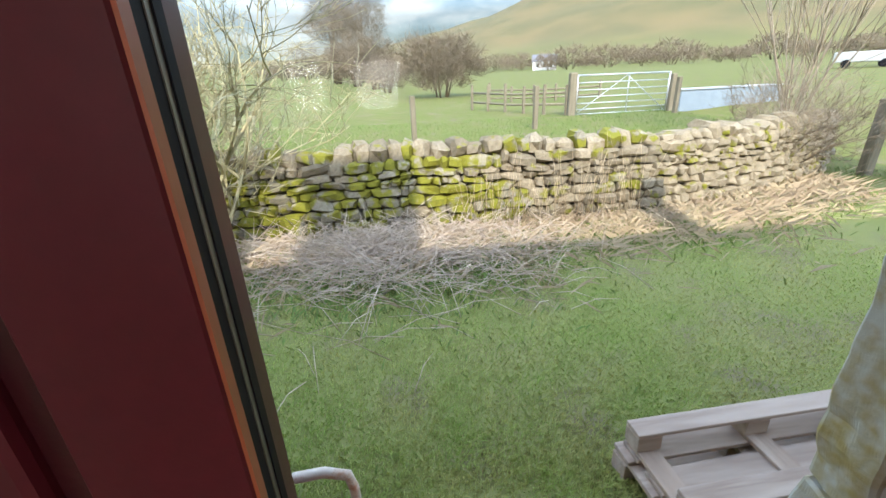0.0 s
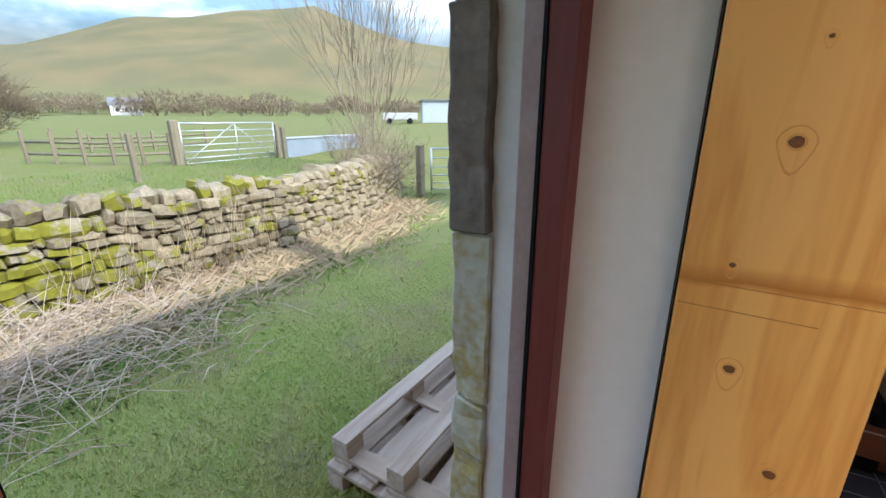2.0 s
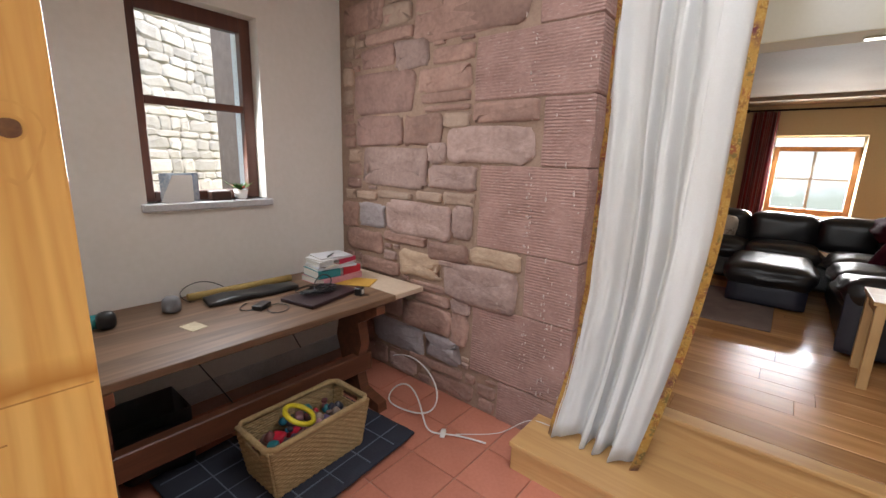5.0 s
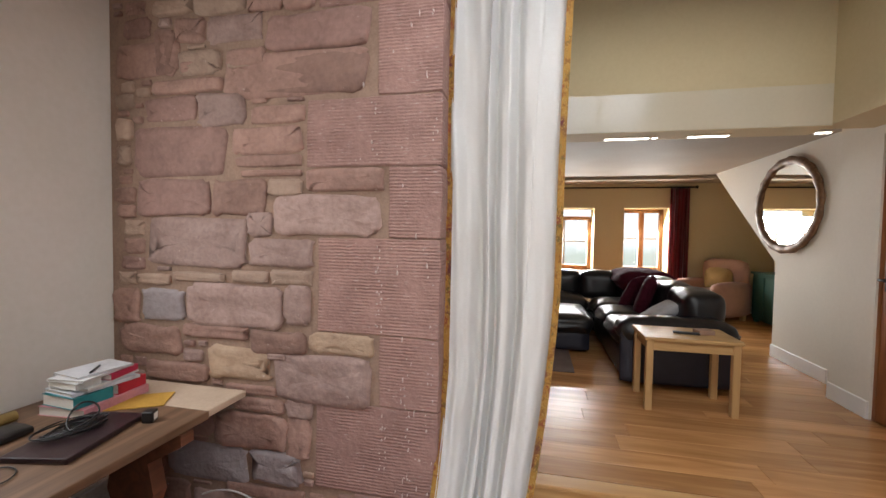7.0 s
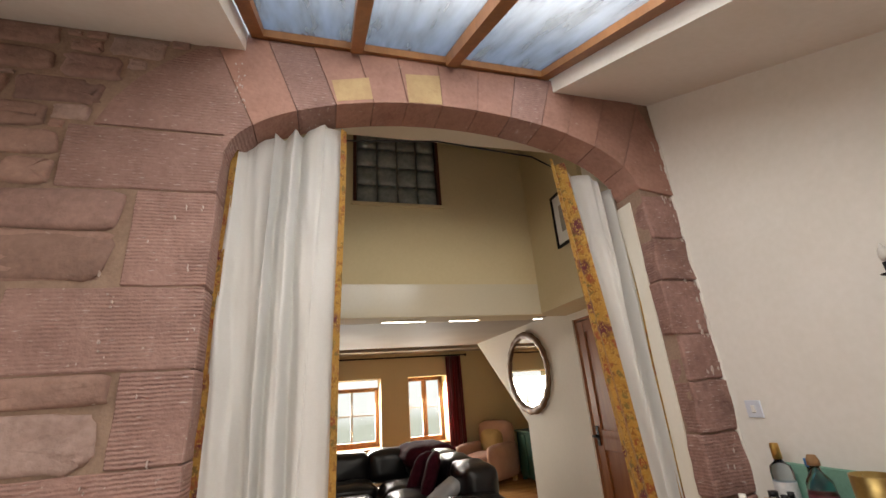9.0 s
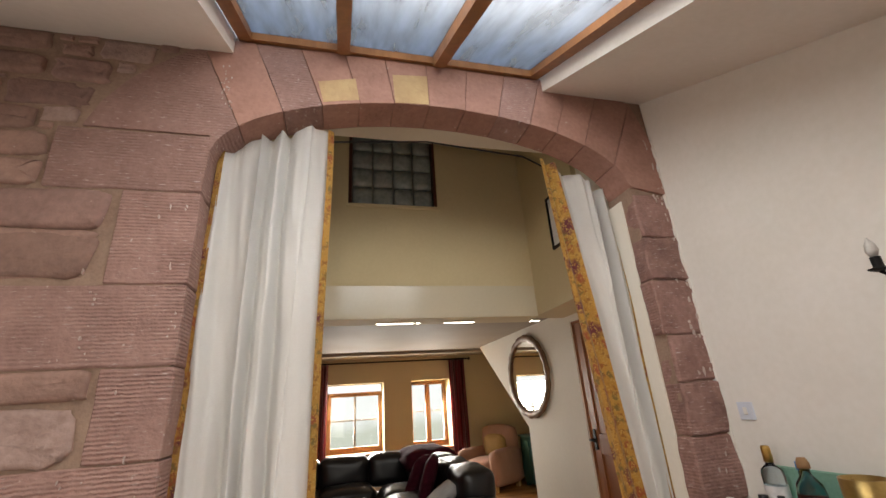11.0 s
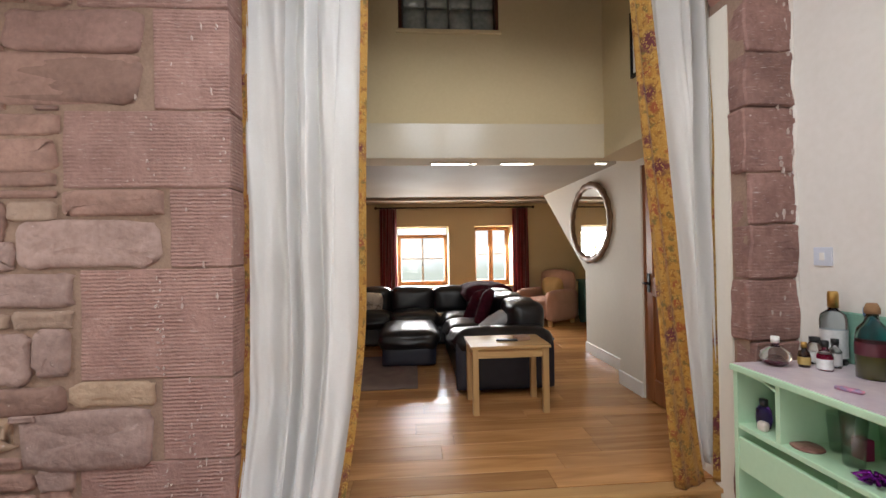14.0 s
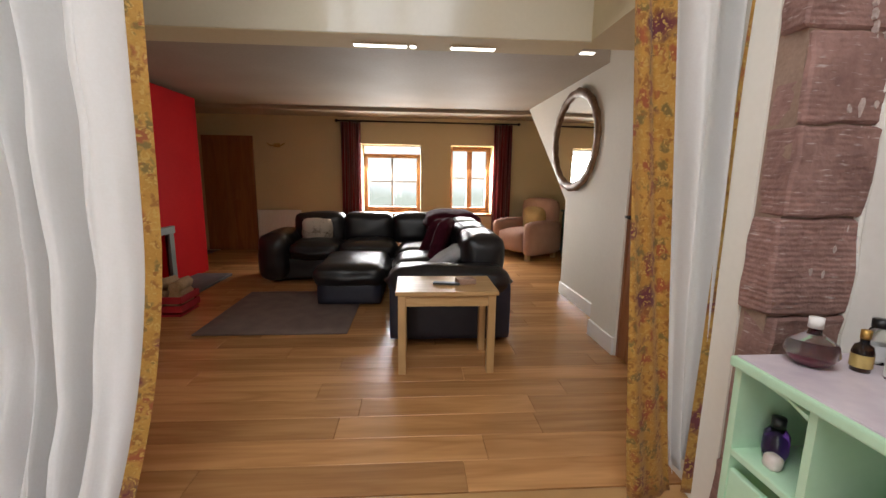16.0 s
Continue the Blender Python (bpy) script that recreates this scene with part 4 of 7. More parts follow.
tube(bm, [(-1.02, 0, -0.22), (-0.6, 0, -0.02), (0.1, 0, 0.035), (0.75, 0, -0.03), (1.2, 0, -0.22)], 0.006)
part("rod", bm, M_IRON, rail)

# ---- living room furniture ----
F2 = FLOOR2
tab = thing("side_table", (-0.262, -3.50, F2), "small light oak side table with square legs", "table")
part("tabletop", boxes((-0.325, -0.215, 0.525, 0.325, 0.215, 0.55), bevel=0.005, seg=2), M_OAKT, tab)
for sx in (-1, 1):
    for sy in (-1, 1):
        part("leg", boxes((sx * 0.285 - 0.024, sy * 0.18 - 0.024, 0, sx * 0.285 + 0.024, sy * 0.18 + 0.024, 0.525), bevel=0.003), M_OAKV, tab)
for sy in (-1, 1):
    part("apron", boxes((-0.261, sy * 0.18 - 0.01, 0.45, 0.261, sy * 0.18 + 0.01, 0.525)), M_OAKT, tab)
for sx in (-1, 1):
    part("apron", boxes((sx * 0.285 - 0.01, -0.156, 0.45, sx * 0.285 + 0.01, 0.156, 0.525)), M_OAKT, tab)
rc = thing("remote_control", (-0.27, -3.47, F2 + 0.55), "black remote control lying on the side table", "remote", turn=80)
part("case", boxes((-0.022, -0.09, 0, 0.022, 0.09, 0.016), bevel=0.005, seg=2), M_BLACK, rc)
cb = thing("cardboard_box", (-0.40, -3.50, F2 + 0.55), "small brown box lying on the side table", "box", turn=12)
part("body", boxes((-0.06, -0.045, 0, 0.06, 0.045, 0.035), bevel=0.003), mat("brown_card", (0.36, 0.22, 0.15), rough=0.8), cb)

sofa = thing("corner_sofa", (0.5, -5.2, F2), "black leather corner sofa with plump cushions", "sofa")


def sp(name, b, m=M_LEATHER, label="", **k):
    x0, y0, z0, x1, y1, z1 = b
    kw = dict(r=0.06, puff=0.025, wrinkle=0.012, cuts=9)
    kw.update(k)
    return part(name, soft_box(x0 - 0.5, y0 + 5.2, z0, x1 - 0.5, y1 + 5.2, z1, **kw), m, sofa, label)


sp("base", (-0.8, -6.55, 0.03, 1.72, -5.72, 0.30), r=0.03, puff=0)
sp("base", (-0.8, -5.72, 0.03, 0.10, -3.84, 0.30), r=0.03, puff=0)
sp("arm", (1.42, -6.5, 0.03, 1.76, -5.62, 0.57), r=0.1)
sp("arm_panel", (-0.79, -3.86, 0.03, 0.13, -3.80, 0.47), M_NAVY, "dark navy side panel", r=0.02, puff=0, wrinkle=0.004)
sp("arm", (-0.80, -4.08, 0.36, 0.15, -3.78, 0.57), r=0.1)
for a, b in ((0.83, 1.42), (0.18, 0.83)):
    sp("seat_cushion", (a, -6.25, 0.27, b, -5.66, 0.46), r=0.07, puff=0.04)
for a, b in ((0.86, 1.48), (0.22, 0.86), (-0.35, 0.22)):
    sp("back_cushion", (a, -6.56, 0.38, b, -6.22, 0.77), r=0.075, puff=0.02)
for a, b in ((-5.9, -5.3), (-5.3, -4.68), (-4.68, -4.08)):
    sp("seat_cushion", (-0.48, a, 0.27, 0.13, b, 0.46), r=0.07, puff=0.04)
    sp("back_cushion", (-0.80, a, 0.38, -0.46, b, 0.78), r=0.075, puff=0.02)
sp("back_cushion", (-0.80, -6.5, 0.38, -0.3, -5.9, 0.78), r=0.12, puff=0.03)
ott = thing("footstool", (0.57, -5.2, F2), "black leather footstool in front of the corner sofa", "footstool")
part("base", soft_box(-0.31, -0.42, 0.02, 0.31, 0.48, 0.24, r=0.03, wrinkle=0.005), M_NAVY, ott)
part("cushion", soft_box(-0.34, -0.46, 0.20, 0.34, 0.53, 0.40, r=0.08, puff=0.035, wrinkle=0.015, cuts=9), M_LEATHER, ott)


def cushion(at, turn, tilt, size, m, label):
    c = thing("cushion", at, label, "cushion")
    c.matrix_basis = pose(*at, tilt, 0, turn)
    s = size / 2
    part("cover", soft_box(-s, -0.055, -s, s, 0.055, s, r=0.04, puff=0.022, wrinkle=0.014, cuts=7), m, c)
    return c


cushion((1.14, -6.02, F2 + 0.575), 14, -30, 0.33, mat("beige_printed_cotton", (0.60, 0.51, 0.40), (0.20, 0.14, 0.10), rough=0.9, scale=9, contrast=(0.5, 0.62)), "beige printed cushion leaning on the black sofa")
cushion((-0.33, -4.95, F2 + 0.62), 75, -18, 0.44, M_THROW, "plum fleece cushion on the black sofa")
cushion((-0.30, -5.35, F2 + 0.60), 60, -26, 0.42, M_THROW, "plum fleece cushion on the black sofa")
cushion((-0.32, -4.40, F2 + 0.53), 80, -55, 0.36, mat("grey_knit", (0.46, 0.45, 0.44), (0.34, 0.33, 0.33), rough=0.95, fine=150, bump=0.4), "grey knitted cushion lying on the sofa")
thr = thing("throw", (-0.5, -6.15, F2 + 0.70), "plum fleece throw draped over the sofa corner", "throw")
part("cloth", soft_box(-0.36, -0.46, -0.12, 0.30, 0.52, 0.115, r=0.1, puff=0.03, wrinkle=0.03, cuts=10), M_THROW, thr)

rug = thing("rug", (1.1, -4.62, F2), "grey-brown short pile rug on the oak floor", "rug")
part("carpet", soft_box(-0.62, -0.62, 0.001, 0.58, 0.62, 0.018, r=0.008, wrinkle=0.003, cuts=8), mat("grey_brown_pile", (0.20, 0.145, 0.12), (0.14, 0.10, 0.085), rough=0.98, scale=8, fine=220, bump=0.6), rug)

# mirror
mir = thing("wall_mirror", (MIR + 0.024, -4.97, 1.96), "large oval wall mirror in an ornate dark gilt frame", "mirror", turn=2.6)
for name, r0, r1, m in (("glass", 0, 0.44, None), ("frame", 0.43, 0.52, M_BRASS)):
    if m is None:
        mm = bpy.data.materials.new("silvered_mirror")
        mm.use_nodes = True
        pp = mm.node_tree.nodes["Principled BSDF"]
        pp.inputs["Metallic"].default_value, pp.inputs["Roughness"].default_value = 1.0, 0.015
        pp.inputs["Base Color"].default_value = (0.88, 0.9, 0.88, 1)
        bm = prism([(0.46 * math.cos(a), 0.435 * math.sin(a)) for a in [2 * math.pi * i / 48 for i in range(48)]], 0.0, 0.012, 0)
        part(name, bm, mm, mir)
    else:
        bm = bmesh.new()
        tube(bm, [(0.016, 0.49 * math.cos(a), 0.455 * math.sin(a)) for a in [2 * math.pi * i / 72 for i in range(72)]], [0.045 + 0.006 * math.sin(i * math.pi / 2) for i in range(72)], n=10, closed=True)
        for v in bm.verts:
            v.co.x = max(0.0, v.co.x * 0.6 + 0.006)
        part(name, bm, mat("dark_antique_gilt", (0.13, 0.065, 0.035), (0.26, 0.15, 0.075), rough=0.5, metal=0.15, scale=30), mir)

# armchair by the window
arm = thing("armchair", (-1.88, -7.38, F2), "dusty pink upholstered armchair with a cushion", "armchair", turn=-58)
M_PINK = mat("dusty_pink_upholstery", (0.42, 0.25, 0.19), (0.35, 0.20, 0.15), rough=0.95, fine=160, bump=0.3)
part("seat", soft_box(-0.27, -0.3, 0.12, 0.27, 0.38, 0.45, r=0.06, puff=0.03), M_PINK, arm)
part("backrest", soft_box(-0.36, -0.42, 0.2, 0.36, -0.22, 0.92, r=0.09, puff=0.03), M_PINK, arm)
for s in (-1, 1):
    part("armrest", soft_box(s * 0.34 - 0.09, -0.38, 0.08, s * 0.34 + 0.09, 0.38, 0.60, r=0.08, puff=0.015), M_PINK, arm)
    for q in (-0.3, 0.3):
        part("foot", boxes((s * 0.32 - 0.03, q - 0.03, 0, s * 0.32 + 0.03, q + 0.03, 0.09)), M_OAKV, arm)
part("loose_cushion", soft_box(-0.2, -0.24, 0.44, 0.2, -0.1, 0.78, r=0.05, puff=0.03), mat("yellow_ochre_cotton", (0.45, 0.30, 0.12), rough=0.9), arm, "ochre loose cushion")
gc = thing("green_cabinet", (-2.72, -6.95, F2), "dark green painted low cabinet in the alcove", "cabinet")
M_DKGREEN = mat("dark_green_paint", (0.03, 0.11, 0.085), (0.025, 0.09, 0.07), rough=0.5)
part("body", boxes((-0.28, -0.35, 0.05, 0.28, 0.35, 0.74), bevel=0.005), M_DKGREEN, gc)
part("top", boxes((-0.31, -0.38, 0.74, 0.31, 0.38, 0.77), bevel=0.006), M_DKGREEN, gc)
for s in (-1, 1):
    part("door", boxes((0.28, s * 0.17 - 0.155, 0.1, 0.297, s * 0.17 + 0.155, 0.7), bevel=0.004), M_DKGREEN, gc)
    part("leg", boxes((-0.26, s * 0.32 - 0.03, 0, -0.2, s * 0.32 + 0.03, 0.05)), M_DKGREEN, gc)
    part("leg", boxes((0.2, s * 0.32 - 0.03, 0, 0.26, s * 0.32 + 0.03, 0.05)), M_DKGREEN, gc)

# red curtains at the south windows
# upright bright red streaks paint highlights into the dark cloth
M_REDC = mat("dark_red_velvet_highlights", (0.34, 0.010, 0.020), (0.05, 0.004, 0.012), rough=0.8, sheen=0.6, scale=3, stretch=(6, 6, 0.4))
for cx in (0.98, -1.55):
    c = thing("window_curtain", (cx, SOUTH + 0.10, 0), "dark red full-length window curtain drawn aside", "curtain", "window curtains")
    part("cloth", sheet(lambda u, v: (-0.16 + 0.32 * u, 0.035 * math.sin(u * 26) + 0.01 * math.sin(u * 60 + 4 * v)), lambda u: F2 + 0.03, lambda u: 2.46), M_REDC, c)
pole = thing("curtain_pole", (-0.3, SOUTH + 0.1, 2.475), "dark metal curtain pole above the south windows", "curtain pole")
bm = bmesh.new()
tube(bm, [(-1.5, 0, 0), (1.5, 0, 0)], 0.013)
part("rod", bm, M_IRON, pole)
for s in (-1, 1):
    part("finial", lathe([(0.001, -0.03), (0.024, -0.012), (0.028, 0.0), (0.024, 0.012), (0.001, 0.03)], 12, (s * 1.51, 0, 0)), M_IRON, pole)
    part("bracket", boxes((s * 1.3 - 0.012, -0.1, -0.012, s * 1.3 + 0.012, 0.012, 0.012)), M_IRON, pole)

rad = thing("radiator", (2.2, SOUTH + 0.02, F2 + 0.12), "white panel radiator on the cream wall", "radiator")
part("panel", boxes((-0.36, 0.03, 0, 0.36, 0.05, 0.56), bevel=0.006), M_PAINTW, rad)
for i in range(17):
    part("flute", boxes((-0.345 + i * 0.042, 0.05, 0.03, -0.325 + i * 0.042, 0.062, 0.53), bevel=0.004), M_PAINTW, rad)
for bx in (-0.3, 0.26):
    part("bracket", boxes((bx, 0.0, 0.1, bx + 0.04, 0.03, 0.45)), M_PAINTW, rad)

wl = thing("wall_light", (2.2, SOUTH, 2.07), "small brass wall light with two unlit arms", "wall light")
part("backplate", boxes((-0.05, 0, -0.03, 0.05, 0.015, 0.03), bevel=0.005), M_BRASS, wl)
bm = bmesh.new()
tube(bm, [(-0.14, 0.07, 0.03), (-0.08, 0.08, -0.01), (0, 0.05, 0), (0.08, 0.08, -0.01), (0.14, 0.07, 0.03)], 0.01)
part("arm", bm, M_BRASS, wl)

# fireplace
fp = thing("stove_surround", (RED, -5.31, F2), "grey stone fireplace surround with a dark hearth opening", "fireplace")
M_HEARTH = mat("grey_slate_hearth", (0.16, 0.155, 0.15), (0.10, 0.10, 0.10), rough=0.7, scale=6)
part("jamb", boxes((-0.03, -0.27, 0.02, 0.02, -0.19, 0.60)), mat("grey_green_surround", (0.22, 0.23, 0.21), rough=0.5), fp)
part("jamb", boxes((-0.03, 0.19, 0.02, 0.02, 0.27, 0.60)), M_HEARTH, fp)
part("lintel", boxes((-0.04, -0.29, 0.60, 0.02, 0.29, 0.68), bevel=0.006), mat("grey_green_lintel", (0.24, 0.25, 0.23), rough=0.5), fp)
part("hearth", boxes((-0.42, -0.75, 0.0, 0.0, 1.2, 0.03), bevel=0.005), M_HEARTH, fp)
lb = thing("log_basket", (2.2, -4.62, F2 + 0.001), "red crate with split firewood logs", "log basket")
M_CRATE = mat("red_crate", (0.45, 0.02, 0.03), rough=0.5)
part("base", boxes((-0.2, -0.15, 0.0, 0.2, 0.15, 0.02)), M_CRATE, lb)
for z in (0.04, 0.12):
    part("slat", boxes((-0.21, -0.16, z, 0.21, -0.145, z + 0.06)), M_CRATE, lb)
    part("slat", boxes((-0.21, 0.145, z, 0.21, 0.16, z + 0.06)), M_CRATE, lb)
    part("slat", boxes((-0.21, -0.145, z, -0.195, 0.145, z + 0.06)), M_CRATE, lb)
    part("slat", boxes((0.195, -0.145, z, 0.21, 0.145, z + 0.06)), M_CRATE, lb)
M_LOG = mat("split_birch_log", (0.48, 0.32, 0.17), (0.30, 0.18, 0.09), rough=0.9, scale=12, bump=0.5)
rl = random.Random(5)
for i in range(9):
    bm = bmesh.new()
    x, z = -0.13 + 0.13 * (i % 3), 0.08 + 0.09 * (i // 3)
    tube(bm, [(x, -0.13 + rl.uniform(-0.02, 0.02), z), (x + rl.uniform(-0.03, 0.03), 0.14, z + rl.uniform(0, 0.03))], rl.uniform(0.04, 0.055), n=6)
    part("log", bm, M_LOG, lb)

# sun glints on the ceiling as glowing strips, and wall fittings
M_GLINT = glowing("warm_glint_glow", (1.0, 0.93, 0.82), 1.2)
# streaks of reflected sun, put in as added glowing strips
for x0, x1 in ((-0.0, 0.33), (-0.06, -0.03), (-0.57, -0.29), (-1.24, -1.15)):
    li = thing("recessed_ceiling_light", ((x0 + x1) / 2, -3.655, BEAM_Z), "slim glowing strip added for a sun glint on the low ceiling", "ceiling light", "ceiling lights")
    h = (x1 - x0) / 2
    part("trim", boxes((-h - 0.008, -0.026, -0.006, h + 0.008, 0.026, 0.0)), M_PAINTW, li)
    part("diffuser", boxes((-h, -0.02, -0.009, h, 0.02, -0.006)), M_GLINT, li)
pic = thing("framed_picture", (-1.139, -2.78, 3.13), "small framed picture with a white mount", "picture")
part("frame", boxes((0, -0.2, -0.24, 0.02, -0.18, 0.24), (0, 0.18, -0.24, 0.02, 0.2, 0.24), (0, -0.18, 0.22, 0.02, 0.18, 0.24), (0, -0.18, -0.24, 0.02, 0.18, -0.22)), M_IRON, pic)
part("mount", boxes((0, -0.18, -0.22, 0.008, 0.18, 0.22)), M_PAINTW, pic)
part("print", boxes((0.008, -0.1, -0.12, 0.011, 0.1, 0.12)), mat("faded_print", (0.40, 0.36, 0.28), (0.25, 0.22, 0.2), rough=0.7, scale=14), pic)
sw = thing("light_switch", (WEST, -1.84, 1.585), "white square light switch on the white wall", "switch")
part("plate", boxes((0, -0.043, -0.043, 0.009, 0.043, 0.043), bevel=0.003, seg=2), mat("cool_white_plastic", (0.66, 0.70, 0.78), (0.62, 0.66, 0.74), rough=0.4, bump=0.02), sw)
part("rocker", boxes((0.009, -0.012, -0.018, 0.014, 0.012, 0.018), bevel=0.002), M_PAINTW, sw)

# ---- garden room furniture ----
desk = thing("trestle_desk", (2.84, -1.02, 0), "long worn dark wooden trestle desk against the white wall", "desk")
part("tabletop", boxes((-0.47, -0.66, 0.71, 0.42, 0.93, 0.75), bevel=0.008, seg=2), M_DESKTOP, desk)
part("tabletop_end", boxes((-0.46, -0.93, 0.712, 0.42, -0.66, 0.748), bevel=0.008, seg=2), M_PELE, desk, "pale limed end board")
for y in (-0.52, 0.84):
    prof = [(-0.30, 0.0), (0.30, 0.0), (0.29, 0.06), (0.12, 0.10), (0.07, 0.25), (0.13, 0.42), (0.10, 0.56), (0.28, 0.66), (0.28, 0.71), (-0.28, 0.71), (-0.28, 0.66), (-0.10, 0.56), (-0.13, 0.42), (-0.07, 0.25), (-0.12, 0.10), (-0.29, 0.06)]
    part("trestle", prism([(a - 0.20, b) for a, b in prof], y - 0.035, y + 0.035, 1), M_DARKW, desk)
part("stretcher", boxes((-0.30, -0.60, 0.20, -0.235, 0.92, 0.33), bevel=0.006), M_DARKW, desk)

floor_mat = thing("floor_mat", (2.32, -0.9, 0), "dark navy checked mat on the terracotta floor", "mat", turn=4)
part("fold", soft_box(-0.33, -0.585, 0.0005, 0.445, 0.50, 0.026, r=0.012, wrinkle=0.006, cuts=12), mat("navy_check_underside", (0.016, 0.018, 0.03), (0.03, 0.033, 0.045), rough=0.95, fine=120, bump=0.4), floor_mat)
part("cloth", soft_box(-0.36, -0.56, 0.024, 0.42, 0.52, 0.050, r=0.012, wrinkle=0.005, cuts=12), mat("navy_check_cloth", (0.018, 0.02, 0.035), (0.03, 0.035, 0.05), rough=0.9, fine=120, bump=0.4), floor_mat)
for x in (-0.24, -0.1, 0.05, 0.19, 0.33):
    part("check_stripe", boxes((x, -0.54, 0.049, x + 0.006, 0.5, 0.0535)), mat("pale_check", (0.13, 0.15, 0.20), rough=0.9), floor_mat)
for y in (-0.4, -0.22, -0.04, 0.14, 0.32):
    part("check_stripe", boxes((-0.34, y, 0.0492, 0.40, y + 0.006, 0.0540)), mat("pale_check", (0.13, 0.15, 0.20), rough=0.9), floor_mat)

bk = thing("toy_basket", (2.27, -0.95, 0.051), "woven seagrass basket full of bright toys", "basket", turn=2)
M_WICK = mat("woven_seagrass", (0.46, 0.33, 0.16), (0.30, 0.20, 0.09), rough=0.9, scale=30, fine=140, bump=0.8, stretch=(1, 1, 4))
for side in range(4):
    bm = bmesh.new()
    for k in range(20):
        z = 0.008 + k * 0.0132
        g = 0.87 + 0.13 * k / 19
        w, d = 0.150 * g, 0.290 * g
        A, B = ((w, -d), (w, d)) if side == 0 else ((w, d), (-w, d)) if side == 1 else ((-w, d), (-w, -d)) if side == 2 else ((-w, -d), (w, -d))
        N = 26 if side % 2 == 0 else 14
        pts = []
        for i in range(N + 1):
            s = i / N
            off = 0.0028 * (1 if (i + k) % 2 else -1)
            nx, ny = ((1, 0), (0, 1), (-1, 0), (0, -1))[side]
            pts.append((A[0] + (B[0] - A[0]) * s + nx * off, A[1] + (B[1] - A[1]) * s + ny * off, z))
        if side % 2 and 15 <= k <= 17:
            tube(bm, pts[:5], 0.0072, n=5)
            tube(bm, pts[10:], 0.0072, n=5)
        else:
            tube(bm, pts, 0.0072, n=5)
    tagged(part("side", bm, M_WICK, bk), kind="stuff")
bm = bmesh.new()
tube(bm, [(x, y, 0.268) for x, y in ((0.15, 0.26), (0.12, 0.29), (-0.12, 0.29), (-0.15, 0.26), (-0.15, -0.26), (-0.12, -0.29), (0.12, -0.29), (0.15, -0.26))], 0.016, n=8, closed=True)
part("rim", bm, M_WICK, bk)
part("bottom", boxes((-0.12, -0.24, 0, 0.12, 0.24, 0.01)), M_WICK, bk)
rt = random.Random(8)
TOYC = [(0.55, 0.02, 0.05), (0.02, 0.22, 0.36), (0.22, 0.14, 0.12), (0.42, 0.22, 0.26), (0.30, 0.22, 0.18), (0.14, 0.10, 0.22), (0.40, 0.32, 0.26), (0.05, 0.05, 0.07), (0.16, 0.05, 0.05), (0.03, 0.20, 0.22)]
TOYM = [mat("toy_plastic", c, rough=0.4, bump=0.05) for c in TOYC]
for i in range(60):
    x, y, z = rt.uniform(-0.1, 0.1), rt.uniform(-0.22, 0.22), rt.uniform(0.13, 0.215)
    s = rt.uniform(0.015, 0.036)
    toy = thing("toy", (2.27 + x, -0.95 + y, 0.051 + z), "small bright plastic toy in the woven basket", "toy", "toys in the basket", turn=rt.uniform(0, 360))
    b = soft_box(-s, -s * rt.uniform(0.5, 1.4), -s * 0.6, s, s * 0.9, s * 0.6, r=s * 0.4, cuts=3, wrinkle=0.004) if i % 3 else lathe([(0.001, -s * 0.8), (s * 0.7, -s * 0.5), (s * 0.9, 0), (s * 0.5, s * 0.6), (0.001, s)], 12)
    part("piece", b, TOYM[i % len(TOYM)], toy)
ring = thing("toy_ring", (2.30, -0.93, 0.30), "yellow plastic ring lying on the toys", "toy")
ring.matrix_basis = pose(2.25, -0.90, 0.334, 22, -14, 0)
bm = bmesh.new()
tube(bm, [(0.075 * math.cos(a), 0.075 * math.sin(a), 0) for a in [2 * math.pi * i / 28 for i in range(28)]], 0.013, n=8, closed=True)
part("hoop", bm, mat("yellow_plastic", (0.75, 0.62, 0.03), rough=0.4, bump=0.02), ring)

# books and gadgets on the desk
DZ = 0.75
M_PAPER = mat("book_pages", (0.75, 0.72, 0.66), (0.65, 0.62, 0.56), rough=0.9, stretch=(1, 1, 20))
z = DZ
for w, d, h, col, a, dy, up in ((0.25, 0.34, 0.042, (0.66, 0.30, 0.34), 4, 0.0, 1), (0.21, 0.17, 0.052, (0.02, 0.22, 0.24), -4, 0.085, 0), (0.21, 0.16, 0.052, (0.52, 0.02, 0.04), 5, -0.088, 1), (0.20, 0.30, 0.016, (0.62, 0.64, 0.68), -7, 0.01, 1), (0.19, 0.29, 0.012, (0.72, 0.72, 0.70), 9, 0.0, 1), (0.19, 0.17, 0.030, (0.50, 0.03, 0.08), 12, -0.05, 0), (0.18, 0.11, 0.028, (0.70, 0.70, 0.68), -3, 0.10, 1), (0.19, 0.27, 0.012, (0.70, 0.70, 0.70), 6, 0.02, 1), (0.185, 0.24, 0.010, (0.60, 0.60, 0.62), -8, 0.01, 1)):
    b = thing("book", (2.97, -1.62 + dy, z), "stacked paperback book with a coloured cover on the desk", "book", "stack of books", turn=a)
    mc = mat("book_cover", col, rough=0.5, bump=0.03)
    part("cover", boxes((-w / 2, -d / 2, 0, w / 2, d / 2, 0.002), (-w / 2, -d / 2, h - 0.002, w / 2, d / 2, h), (-w / 2, -d / 2, 0.002, -w / 2 + 0.003, d / 2, h - 0.002)), mc, b)
    part("page_block", boxes((-w / 2 + 0.003, -d / 2 + 0.004, 0.002, w / 2 - 0.004, d / 2 - 0.004, h - 0.002)), M_PAPER, b)
